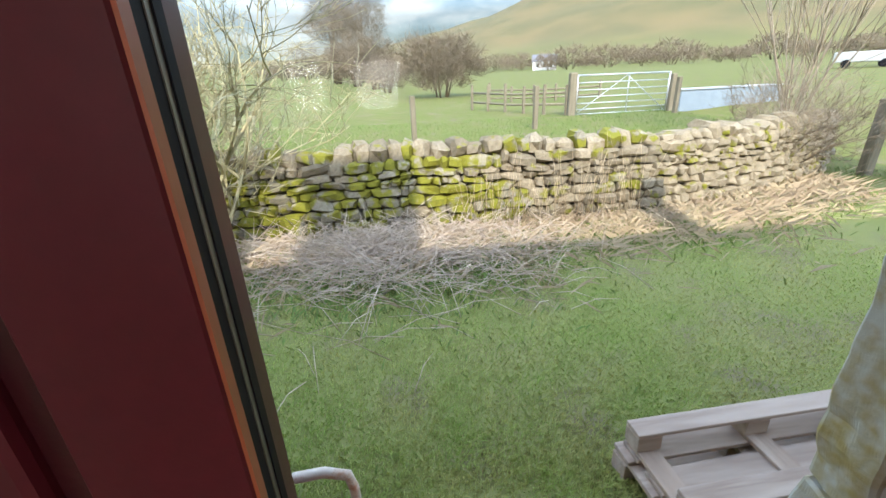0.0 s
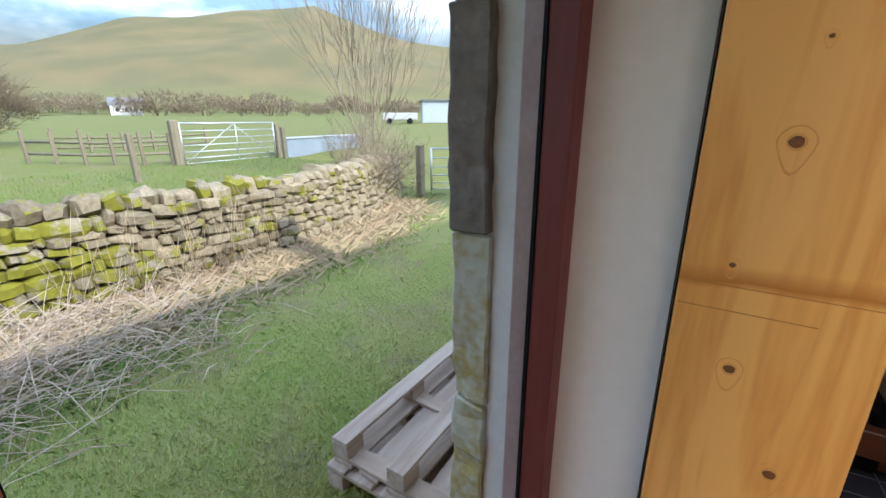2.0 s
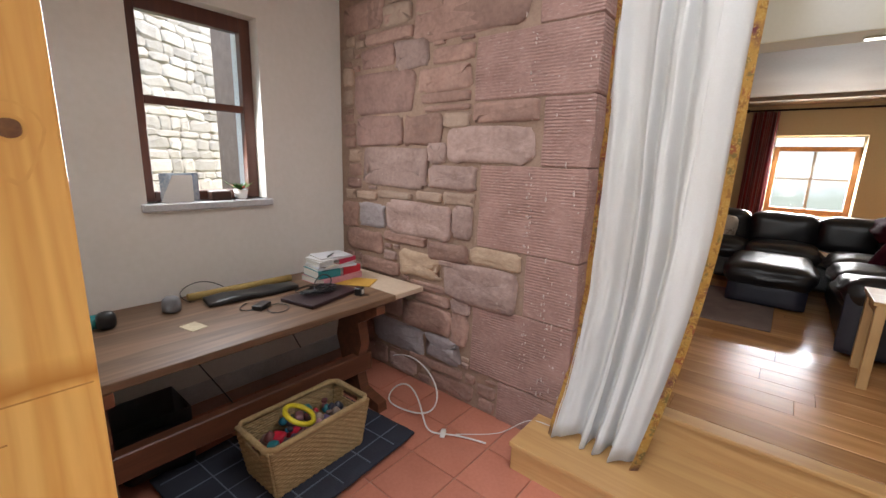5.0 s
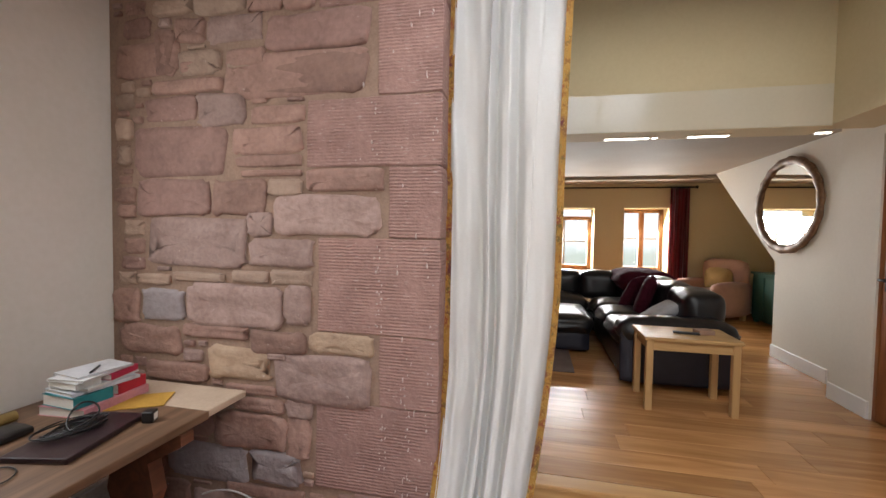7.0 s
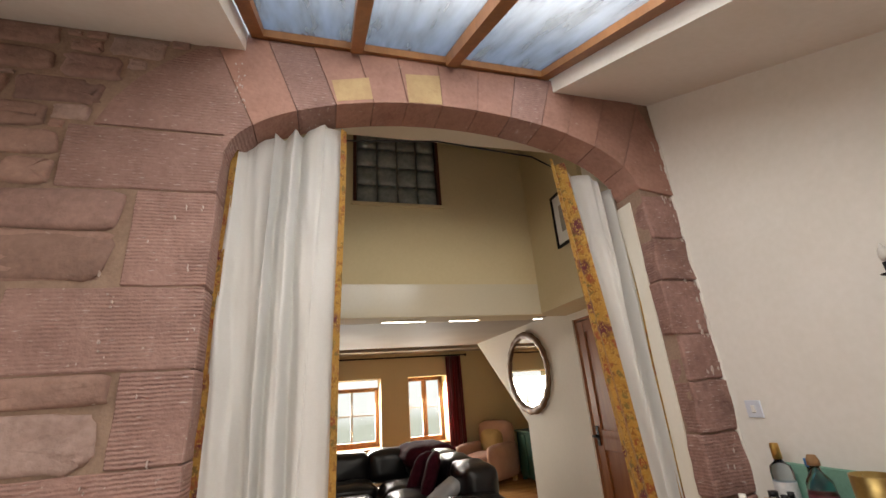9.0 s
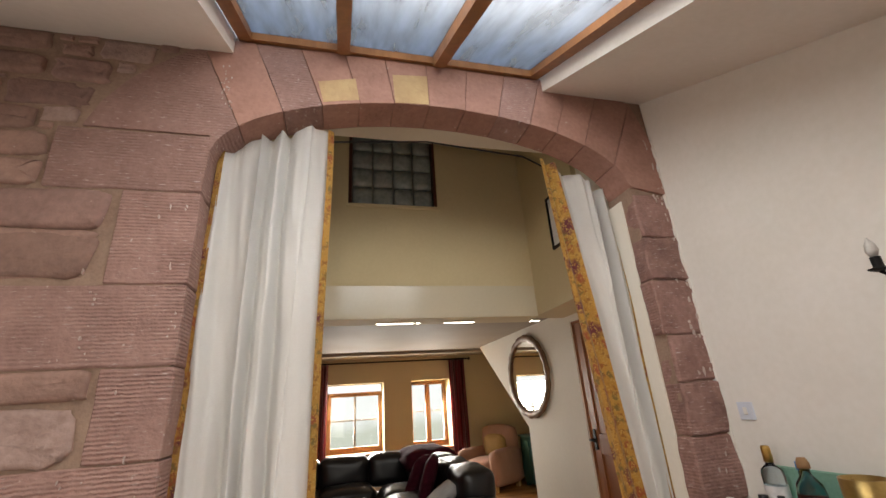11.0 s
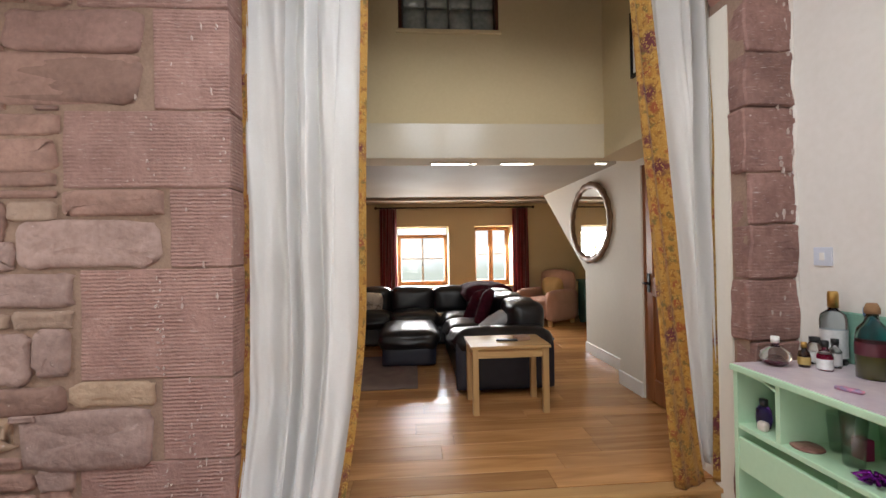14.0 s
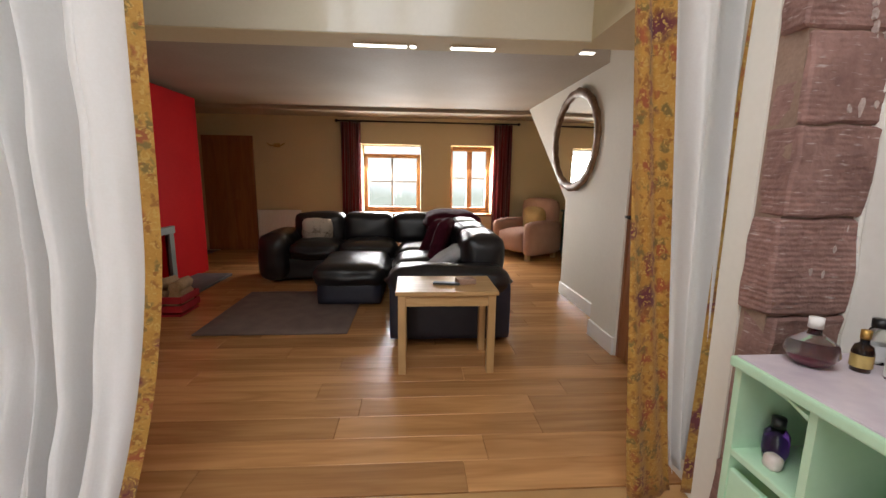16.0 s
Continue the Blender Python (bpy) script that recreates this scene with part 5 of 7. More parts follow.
    z += (h + 0.001) * up
pen = thing("pen", (2.93, -1.58, z), "short black pen lying on the stacked books", "pen", turn=35)
bm = bmesh.new()
tube(bm, [(0, -0.06, 0.005), (0, 0.05, 0.005), (0, 0.06, 0.005)], [0.005, 0.005, 0.002], n=8)
part("barrel", bm, M_BLACK, pen)
env = thing("envelope", (2.78, -1.68, DZ + 0.001), "yellow envelope lying on the pale desk end", "envelope", turn=30)
part("paper", boxes((-0.13, -0.09, 0, 0.13, 0.09, 0.004)), mat("manila_paper", (0.62, 0.36, 0.06), rough=0.8), env)
lap = thing("laptop", (2.68, -1.33, DZ), "closed dark laptop covered with cables on the desk", "laptop", turn=12)
part("body", boxes((-0.13, -0.20, 0.0, 0.13, 0.20, 0.022), bevel=0.006, seg=2), mat("dark_red_black_lid", (0.03, 0.015, 0.018), rough=0.3), lap)
kb = thing("keyboard_case", (2.98, -1.05, DZ), "long black cloth case lying beside a yellow tube", "case", turn=-4)
part("case", soft_box(-0.07, -0.27, 0.0, 0.07, 0.27, 0.035, r=0.015, wrinkle=0.012, cuts=8), M_BLACK, kb)
pt = thing("poster_tube", (3.13, -1.06, DZ + 0.022), "rolled yellow paper tube lying against the wall", "paper roll", turn=-2)
bm = bmesh.new()
tube(bm, [(0, -0.32, 0), (0, 0.32, 0)], 0.022, n=14)
part("roll", bm, mat("kraft_yellow_paper", (0.42, 0.30, 0.10), rough=0.8), pt)
cube = thing("timer_cube", (2.54, -1.52, DZ), "small black cube with a white display on the desk", "clock", turn=20)
part("case", boxes((-0.024, -0.024, 0, 0.024, 0.024, 0.05), bevel=0.004), M_BLACK, cube)
part("display", boxes((-0.0252, -0.014, 0.012, -0.024, 0.014, 0.04)), M_PAINTW, cube)
dot = thing("smart_speaker", (3.02, -0.62, DZ), "small round grey speaker on the desk", "speaker")
part("body", lathe([(0.03, 0), (0.045, 0.01), (0.047, 0.04), (0.042, 0.07), (0.028, 0.085), (0.001, 0.09)], 20), mat("grey_mesh_cloth", (0.20, 0.20, 0.21), rough=0.9, fine=300, bump=0.4), dot)
nt = thing("note_card", (2.72, -0.62, DZ), "small cream card lying on the desk", "card", turn=12)
part("paper", boxes((-0.055, -0.04, 0, 0.055, 0.04, 0.003)), mat("cream_card", (0.6, 0.52, 0.36), rough=0.8), nt)
gl = thing("dark_figure_lamp", (2.98, -0.33, DZ), "small dark rounded gadget on the desk", "gadget")
part("body", soft_box(-0.035, -0.04, 0, 0.035, 0.04, 0.09, r=0.03, cuts=4), M_BLACK, gl)
tl = thing("teal_box", (3.05, -0.28, DZ), "small teal plastic pot on the desk", "pot")
part("body", lathe([(0.035, 0), (0.04, 0.05), (0.038, 0.05), (0.032, 0.006)], 16), mat("teal_plastic", (0.03, 0.28, 0.30), rough=0.4), tl)


def cable(name, pts, r, m, label):
    """A smooth lead through a few points."""
    cu = bpy.data.curves.new(name, "CURVE")
    cu.dimensions, cu.bevel_depth, cu.bevel_resolution = "3D", r, 2
    s = cu.splines.new("NURBS")
    s.points.add(len(pts) - 1)
    for q, p in zip(s.points, pts):
        q.co = (*p, 1)
    s.use_endpoint_u, s.order_u, s.resolution_u = True, 4, 8
    cu.materials.append(m)
    return tagged(new(name, cu), label, "cable")


cable("black_cable", [(2.72, -1.25, 0.785), (2.66, -1.38, 0.80), (2.70, -1.45, 0.84), (2.78, -1.40, 0.88), (2.74, -1.30, 0.80), (2.62, -1.28, 0.785), (2.66, -1.45, 0.79), (2.75, -1.42, 0.785)], 0.004, M_BLACK, "tangled black charger lead on the laptop")
cable("black_cable", [(2.72, -1.0, 0.756), (2.62, -0.95, 0.756), (2.56, -1.03, 0.757), (2.66, -1.12, 0.757), (2.76, -1.06, 0.757), (2.7, -0.9, 0.757), (2.8, -0.85, 0.757), (2.86, -0.95, 0.757)], 0.003, M_BLACK, "thin black lead looped on the desk")
cable("black_cable", [(3.1, -0.74, 0.755), (3.24, -0.70, 0.76), (3.27, -0.78, 0.83), (3.24, -0.90, 0.83), (3.16, -0.95, 0.79)], 0.003, M_BLACK, "black lead curling beside the paper tube")
brick = thing("charger", (2.74, -0.98, DZ), "black power adapter lying on the desk", "charger", turn=30)
part("body", boxes((-0.03, -0.05, 0, 0.03, 0.05, 0.028), bevel=0.006, seg=2), M_BLACK, brick)
M_WCAB = mat("white_cable", (0.75, 0.73, 0.70), rough=0.5, bump=0.02)
cable("white_cable", [(2.6, -1.88, 0.18), (2.45, -1.86, 0.26), (2.2, -1.80, 0.28), (2.02, -1.74, 0.16), (2.05, -1.68, 0.02), (2.25, -1.62, 0.012), (2.42, -1.62, 0.012), (2.40, -1.72, 0.10), (2.25, -1.70, 0.17), (2.08, -1.62, 0.13), (1.98, -1.55, 0.012), (1.9, -1.62, 0.010), (1.80, -1.68, 0.010), (1.66, -1.72, 0.010)], 0.005, M_WCAB, "white lead looping down to the terracotta floor")
cable("white_cable", [(1.84, -1.67, 0.008), (1.72, -1.78, 0.006), (1.62, -1.86, 0.008), (1.50, -1.90, 0.172), (1.40, -1.90, 0.172), (1.28, -1.89, 0.18)], 0.0025, M_WCAB, "thin white lead along the wall to the step")
plug = thing("plug_socket", (1.90, -1.62, 0.002), "white inline switch on the lead", "plug", turn=30)
part("body", soft_box(-0.016, -0.035, 0, 0.016, 0.035, 0.02, r=0.006, cuts=2), M_WCAB, plug)
cable("black_cable", [(3.2, -0.62, 0.70), (3.15, -0.7, 0.4), (3.0, -0.85, 0.2), (2.9, -0.9, 0.015)], 0.004, M_BLACK, "black lead hanging under the desk")
wb = thing("storage_box", (3.03, -0.42, 0.001), "clear plastic box of dark odds and ends under the desk", "box")
part("box", boxes((-0.15, -0.2, 0.0, 0.15, 0.2, 0.012), (-0.15, -0.2, 0.012, -0.146, 0.2, 0.24), (0.146, -0.2, 0.012, 0.15, 0.2, 0.24), (-0.146, -0.2, 0.012, 0.146, -0.196, 0.24), (-0.146, 0.196, 0.012, 0.146, 0.2, 0.24)), M_DIRTYGLASS, wb)
bag = thing("dark_bag", (2.80, -0.42, 0.022), "dark soft bag lying under the desk", "bag")
part("cloth", soft_box(-0.12, -0.16, 0.0, 0.12, 0.16, 0.16, r=0.06, wrinkle=0.03, cuts=8), M_BLACK, bag)

structure("baseboard", boxes((EAST - 0.016, ARCH + 0.03, 0.0, EAST, -0.02, 0.13), bevel=0.004), mat("grey_white_skirting", (0.60, 0.60, 0.60), rough=0.5), "pale grey painted skirting behind the desk", "skirting")
cable("black_cable", [(3.29, -1.32, 0.70), (3.285, -1.38, 0.5), (3.28, -1.45, 0.3), (3.26, -1.52, 0.15)], 0.004, M_BLACK, "dark lead running down the wall behind the desk")

# things on the small window sill
pot = thing("plant_pot", (EAST + 0.03, -1.18, wz0), "small white pot with a green and red plant", "plant")
part("pot", lathe([(0.034, 0), (0.045, 0.065), (0.04, 0.065), (0.033, 0.01)], 18), M_PAINTW, pot)
M_LEAF = mat("fresh_leaf", (0.10, 0.22, 0.03), (0.06, 0.14, 0.02), rough=0.6)
for i in range(16):
    a, q = i * 2.4, 0.02 + 0.014 * (i % 3)
    bm = bmesh.new()
    c, s = math.cos(a), math.sin(a)
    pts = [(0, 0, 0.06), (q * c - 0.012 * s, q * s + 0.012 * c, 0.085), (2 * q * c, 2 * q * s, 0.095 + 0.008 * (i % 4)), (q * c + 0.012 * s, q * s - 0.012 * c, 0.083)]
    bm.faces.new([bm.verts.new(p) for p in pts])
    bmesh.ops.solidify(bm, geom=list(bm.faces), thickness=0.002)
    part("leaf", bm, M_LEAF if i % 4 else mat("red_petal", (0.4, 0.03, 0.02), rough=0.6), pot)
card = thing("greeting_card", (EAST + 0.05, -0.83, wz0), "folded pale photo card leaning on the sill", "card", turn=8)
part("front", prism([(-0.11, 0.0), (0.11, 0.0), (0.11, 0.17), (-0.11, 0.17)], 0.0, 0.003, 0), mat("blue_photo_print", (0.10, 0.16, 0.24), (0.5, 0.5, 0.5), rough=0.5, scale=7), card)
card2 = thing("leaflet", (EAST + 0.0, -0.80, wz0), "white leaflet propped on the window sill", "leaflet", turn=-10)
part("paper", prism([(-0.08, 0.0), (0.09, 0.0), (0.02, 0.16), (-0.08, 0.16)], 0.0, 0.003, 0), M_PAINTW, card2)
tray = thing("dark_pot", (EAST + 0.04, -1.05, wz0), "small dark brown pot on the sill", "pot")
part("body", boxes((-0.04, -0.06, 0, 0.04, 0.06, 0.06), bevel=0.006), mat("dark_brown_glaze", (0.06, 0.03, 0.02), rough=0.35), tray)

# ---- mint dresser ----
DRX0, DRX1, DRY0, DRY1, DRT = -1.395, -0.92, -1.80, -0.40, 1.12
dr = thing("mint_sideboard", ((DRX0 + DRX1) / 2, (DRY0 + DRY1) / 2, 0), "mint green painted open sideboard with a marbled top", "sideboard")
hx, hy = (DRX1 - DRX0) / 2, (DRY1 - DRY0) / 2
part("top", boxes((-hx - 0.01, -hy - 0.01, DRT - 0.032, hx + 0.012, hy + 0.01, DRT - 0.004), bevel=0.006, seg=2), M_MINT, dr)
part("marble_top", boxes((-hx, -hy, DRT - 0.004, hx, hy, DRT)), M_MARBLE, dr, "pink and grey marble-effect top")
part("back_panel", boxes((-hx, -hy + 0.02, 0.02, -hx + 0.012, hy - 0.02, DRT - 0.032)), M_MINT, dr)
for y in (-hy, hy - 0.022):
    part("side_panel", boxes((-hx + 0.012, y, 0.0, hx, y + 0.022, DRT - 0.032)), M_MINT, dr)
part("divider", boxes((-hx + 0.012, -hy + 0.21, 0.86, hx - 0.004, -hy + 0.23, DRT - 0.032)), M_MINT, dr)
part("divider", boxes((-hx + 0.012, 0.28, 0.06, hx - 0.004, 0.30, DRT - 0.032)), M_MINT, dr)
part("shelf", boxes((-hx + 0.012, -hy + 0.022, 0.838, hx, hy - 0.022, 0.86), bevel=0.003), M_MINT, dr)
part("shelf", boxes((-hx + 0.012, -hy + 0.022, 0.42, hx - 0.01, hy - 0.022, 0.44)), M_MINT, dr)
part("plinth", boxes((-hx + 0.012, -hy + 0.022, 0.0, hx - 0.01, hy - 0.022, 0.06)), M_MINT, dr)
part("drawer_rail", boxes((hx - 0.02, -hy + 0.022, 0.66, hx - 0.002, 0.28, 0.80), bevel=0.003), M_MINT, dr)
part("corner_bracket", prism([(-hy + 0.022, DRT - 0.032), (-hy + 0.14, DRT - 0.032), (-hy + 0.21, DRT - 0.05), (-hy + 0.21, DRT - 0.032 - 0.03), (-hy + 0.16, DRT - 0.044)], hx - 0.018, hx - 0.002, 0), M_MINT, dr)
part("splash_board", boxes((-hx, -hy + 0.03, DRT, -hx + 0.012, hy, DRT + 0.225), bevel=0.006), mat("sea_green_board", (0.22, 0.42, 0.32), rough=0.4), dr, "darker green upright board at the back")


def bottle(at, prof, m, label, cap=None, cap_m=None, band=None, band_m=None, name="bottle", liquid=None, liquid_m=None):
    b = thing(name, at, label, "bottle", "bottles on the sideboard")
    part("glass", lathe(prof, 24), m, b)
    if liquid:
        part("liquid", lathe(liquid, 20), liquid_m, b)
    if cap:
        part("cap", lathe(cap, 18), cap_m, b)
    if band:
        part("paper_label", lathe(band, 24, cap=False), band_m, b)
    return b


G_CLEAR = solid_glass("clear_glass", (0.95, 0.98, 0.96))
G_THIN = glass("thin_clear_glass", gloss=0.10, tint=(0.93, 0.96, 0.94))
G_BLUE = solid_glass("pale_blue_glass", (0.70, 0.82, 0.88), 0.08)
G_BROWN = solid_glass("brown_glass", (0.10, 0.035, 0.01))
M_PLUM = mat("dark_plum_liquid", (0.16, 0.015, 0.04), rough=0.15, bump=0.0)
M_OLIVEL = mat("olive_liquid", (0.17, 0.16, 0.03), rough=0.15, bump=0.0)
M_GOLDCAP = mat("gold_foil_cap", (0.60, 0.36, 0.10), rough=0.3, metal=0.8)
M_LABEL = mat("white_paper_label", (0.80, 0.79, 0.78), rough=0.6)
T = DRT
flask = bottle((-1.066, -1.74, T), [(0.028, 0), (0.045, 0.012), (0.058, 0.035), (0.052, 0.06), (0.025, 0.078), (0.014, 0.085), (0.013, 0.10)], G_CLEAR, "round glass perfume flask with dark plum liquid", [(0.016, 0.098), (0.016, 0.125), (0.001, 0.126)], M_PAINTW, name="perfume_flask", liquid=[(0.03, 0.004), (0.042, 0.014), (0.048, 0.026), (0.001, 0.027)], liquid_m=M_PLUM)
bottle((-1.16, -1.70, T), [(0.02, 0), (0.022, 0.05), (0.018, 0.065), (0.009, 0.072), (0.009, 0.085)], G_BROWN, "small brown glass bottle with a gold cap", [(0.011, 0.083), (0.011, 0.105), (0.001, 0.106)], M_GOLDCAP, [(0.0225, 0.012), (0.0225, 0.045)], mat("gold_label", (0.5, 0.36, 0.12), rough=0.4))
bottle((-1.255, -1.745, T), [(0.026, 0), (0.028, 0.07), (0.02, 0.09), (0.014, 0.095)], G_CLEAR, "small clear jar with a dark lid", [(0.02, 0.094), (0.02, 0.115), (0.001, 0.116)], M_BLACK, [(0.0285, 0.01), (0.0285, 0.05)], M_LABEL)
bottle((-1.197, -1.645, T), [(0.026, 0), (0.027, 0.06), (0.02, 0.078), (0.011, 0.085), (0.011, 0.10)], G_CLEAR, "small bottle of red liquid with a white label", [(0.014, 0.098), (0.014, 0.122), (0.001, 0.123)], M_BLACK, [(0.0275, 0.006), (0.0275, 0.048)], M_LABEL, liquid=[(0.024, 0.003), (0.025, 0.062), (0.001, 0.063)], liquid_m=mat("crimson_liquid", (0.35, 0.01, 0.05), rough=0.15, bump=0))
bottle((-1.275, -1.675, T), [(0.022, 0), (0.022, 0.07), (0.012, 0.085), (0.011, 0.1)], G_CLEAR, "small clear bottle with a black cap", [(0.014, 0.098), (0.014, 0.12), (0.001, 0.121)], M_BLACK, [(0.0225, 0.01), (0.0225, 0.06)], M_LABEL)
bottle((-1.335, -1.735, T), [(0.045, 0), (0.047, 0.19), (0.042, 0.215), (0.018, 0.235), (0.016, 0.25)], G_BLUE, "tall pale blue spirit bottle with a white label", [(0.02, 0.245), (0.02, 0.30), (0.017, 0.315), (0.001, 0.316)], M_GOLDCAP, [(0.048, 0.03), (0.048, 0.15)], M_LABEL, name="spirit_bottle")
bottle((-1.27, -1.525, T), [(0.05, 0), (0.052, 0.15), (0.046, 0.19), (0.02, 0.225), (0.018, 0.25)], G_CLEAR, "green spirit bottle with a dark red label", [(0.024, 0.25), (0.024, 0.27), (0.016, 0.29), (0.001, 0.291)], mat("cork_brown", (0.30, 0.17, 0.08), rough=0.8), [(0.053, 0.09), (0.053, 0.14)], mat("dark_red_label", (0.10, 0.02, 0.03), rough=0.5), name="spirit_bottle", liquid=[(0.047, 0.004), (0.049, 0.10), (0.001, 0.101)], liquid_m=M_OLIVEL)
bottle((-1.345, -1.60, T), [(0.035, 0), (0.036, 0.16), (0.015, 0.20), (0.014, 0.23)], solid_glass("teal_glass", (0.10, 0.45, 0.55)), "teal glass bottle behind the others", [(0.018, 0.228), (0.018, 0.26), (0.001, 0.261)], mat("blue_cap", (0.05, 0.2, 0.45), rough=0.4))
cyl = thing("brass_vase", (-1.28, -1.32, T), "tall open brass cylinder vase", "vase")
part("body", lathe([(0.075, 0), (0.075, 0.24), (0.071, 0.24), (0.071, 0.01)], 32), M_BRASS, cyl)
bottle((-1.27, -1.08, T), [(0.037, 0), (0.037, 0.17), (0.015, 0.24), (0.014, 0.29)], solid_glass("dark_green_glass", (0.05, 0.12, 0.03)), "dark green wine bottle with a black top", [(0.016, 0.26), (0.016, 0.31), (0.001, 0.311)], M_BLACK)
tie = thing("hair_clip", (-1.03, -1.40, T), "pink patterned hair clip lying on the marbled top", "clip", turn=20)
part("body", soft_box(-0.014, -0.04, 0, 0.014, 0.04, 0.014, r=0.008, cuts=3, wrinkle=0.004), mat("pink_plastic", (0.70, 0.20, 0.28), (0.25, 0.25, 0.4), rough=0.4, scale=60), tie)
# inside the sideboard
S2 = 0.86
bottle((-0.995, -1.725, S2), [(0.024, 0), (0.03, 0.03), (0.028, 0.075), (0.014, 0.095)], solid_glass("purple_glass", (0.22, 0.06, 0.5)), "small purple glass bottle on the sideboard shelf", [(0.016, 0.094), (0.016, 0.12), (0.001, 0.121)], M_BLACK, name="purple_bottle")
fl = thing("shell_ornament", (-0.965, -1.69, S2), "small cream shell ornament on the shelf", "ornament")
part("body", soft_box(-0.018, -0.022, 0, 0.018, 0.022, 0.045, r=0.015, cuts=5, wrinkle=0.012), mat("cream_shell", (0.70, 0.60, 0.55), rough=0.5), fl)
coast = thing("coaster", (-1.0, -1.535, S2), "round brown coaster on the sideboard shelf", "coaster")
part("disc", lathe([(0.05, 0), (0.054, 0.004), (0.05, 0.009), (0.001, 0.0095)], 28), mat("brown_leather", (0.20, 0.075, 0.055), (0.30, 0.16, 0.13), rough=0.5, scale=40), coast)
for i, (x, y, r, h) in enumerate(((-1.19, -1.53, 0.045, 0.13), (-1.10, -1.50, 0.042, 0.14), (-1.04, -1.40, 0.04, 0.19), (-1.20, -1.41, 0.038, 0.17), (-1.12, -1.31, 0.04, 0.14))):
    g = thing("drinking_glass", (x, y, S2), "clear drinking glass on the sideboard shelf", "glass", "glasses in the sideboard")
    part("bowl", lathe([(r * 0.75, 0), (r, h), (r - 0.002, h), (r * 0.73, 0.006)], 24), G_THIN, g)
pk = thing("wine_box", (-1.12, -1.44, S2), "small crimson box behind the glasses", "box")
part("body", boxes((-0.02, -0.025, 0, 0.02, 0.025, 0.075), bevel=0.003), mat("crimson_card", (0.30, 0.01, 0.09), rough=0.5), pk)
pb = thing("gift_bow", (-0.985, -1.29, S2), "shiny purple foil bow on the shelf", "bow")
M_FOIL = mat("purple_foil", (0.25, 0.02, 0.35), rough=0.2, metal=0.7)
for i in range(7):
    a = i * 0.9
    bm = bmesh.new()
    tube(bm, [(0, 0, 0.005), (0.02 * math.cos(a), 0.02 * math.sin(a), 0.03), (0.05 * math.cos(a), 0.05 * math.sin(a), 0.018), (0.02 * math.cos(a + 0.3), 0.02 * math.sin(a + 0.3), 0.006)], 0.007, n=5)
    part("loop", bm, M_FOIL, pb)

# tangle of black leads on the laptop
rk = random.Random(17)
for k in range(4):
    pts = []
    for i in range(16):
        a = i * 0.95 + k
        r = 0.035 + 0.03 * rk.random() + 0.008 * k
        pts.append((2.70 + 0.012 * k + r * math.cos(a), -1.36 + 0.05 * (k % 2) + 1.7 * r * math.sin(a), DZ + 0.028 + 0.012 * rk.random() + 0.004 * k))
    cable("power_lead", pts, 0.0032, M_BLACK, "tangled black power lead lying on the laptop")

# wall light on the west wall
wl2 = thing("wall_sconce", (WEST, -0.87, 2.05), "pewter wall sconce with an unlit candle bulb", "wall light")
part("backplate", lathe([(0.001, 0), (0.05, 0.0), (0.045, 0.012), (0.001, 0.02)], 20), M_IRON, wl2)
wl2.children[0].matrix_basis = pose(0, 0, 0, 0, 90, 0)
bm = bmesh.new()
tube(bm, [(0.01, 0, 0), (0.06, -0.03, -0.03), (0.11, -0.09, -0.02), (0.12, -0.14, 0.03)], 0.007)
part("arm", bm, M_IRON, wl2)
part("cup", lathe([(0.012, 0), (0.032, 0.008), (0.034, 0.012), (0.016, 0.016), (0.016, 0.055), (0.001, 0.056)], 16, (0.12, -0.14, 0.03)), M_IRON, wl2)
part("bulb", lathe([(0.012, 0), (0.02, 0.02), (0.017, 0.045), (0.001, 0.075)], 16, (0.12, -0.14, 0.088)), mat("pearl_bulb", (0.7, 0.68, 0.64), rough=0.3), wl2)

# ---- outdoors ----
M_GRASS = mat("short_meadow_grass", (0.155, 0.185, 0.045), (0.205, 0.195, 0.075), rough=0.95, scale=1.2, fine=45, bump=0.8, spec=0.15)
HILL = ((-180, 1.0), (-60, 1.6), (-12, 2.3), (-6, 3.0), (0, 3.6), (8, 5.2), (12, 6.3), (18.4, 8.0), (22, 9.2), (32.6, 11.1), (41, 11.9), (45.5, 10.4), (51.7, 9.0), (57.4, 8.1), (75, 5.0), (100, 2.5), (180, 1.0))


def hill_angle(a):
    for (a0, e0), (a1, e1) in zip(HILL, HILL[1:]):
        if a0 <= a <= a1:
            s = (a - a0) / (a1 - a0)
            return e0 + (e1 - e0) * s
    return 1.0


def wall_line(x):
    return 5.35 if x < 3.2 else 5.35 + 0.10 * (x - 3.2) ** 1.75


def smooth(a, b, v):
    s = max(0.0, min(1.0, (v - a) / (b - a)))
    return s * s * (3 - 2 * s)


def ground_z(x, y):
    d = math.hypot(x - 0.4, y - 0.3)
    behind = smooth(0.0, 0.35, y - wall_line(x) - 0.1) if x < 8.2 else 0.0
    if x >= 8.2:
        behind = smooth(0, 6, y - 7)
    base = GROUND + 0.6 * behind
    if behind > 0:
        base += max(0.0, d - 6) * 0.022
    az = math.degrees(math.atan2(x - 0.4, y - 0.3))
    if d > 150 and abs(az) < 100:
        top = math.tan(radians(hill_angle(az))) * 700 + 1.6
        base += (top - base) * smooth(150, 700, d) * 0.999
    bumpy = noise.noise((x * 0.5, y * 0.5, 0)) * 0.03 if d < 60 else noise.noise((x * 0.012, y * 0.012, 2)) * 6 * smooth(160, 400, d)
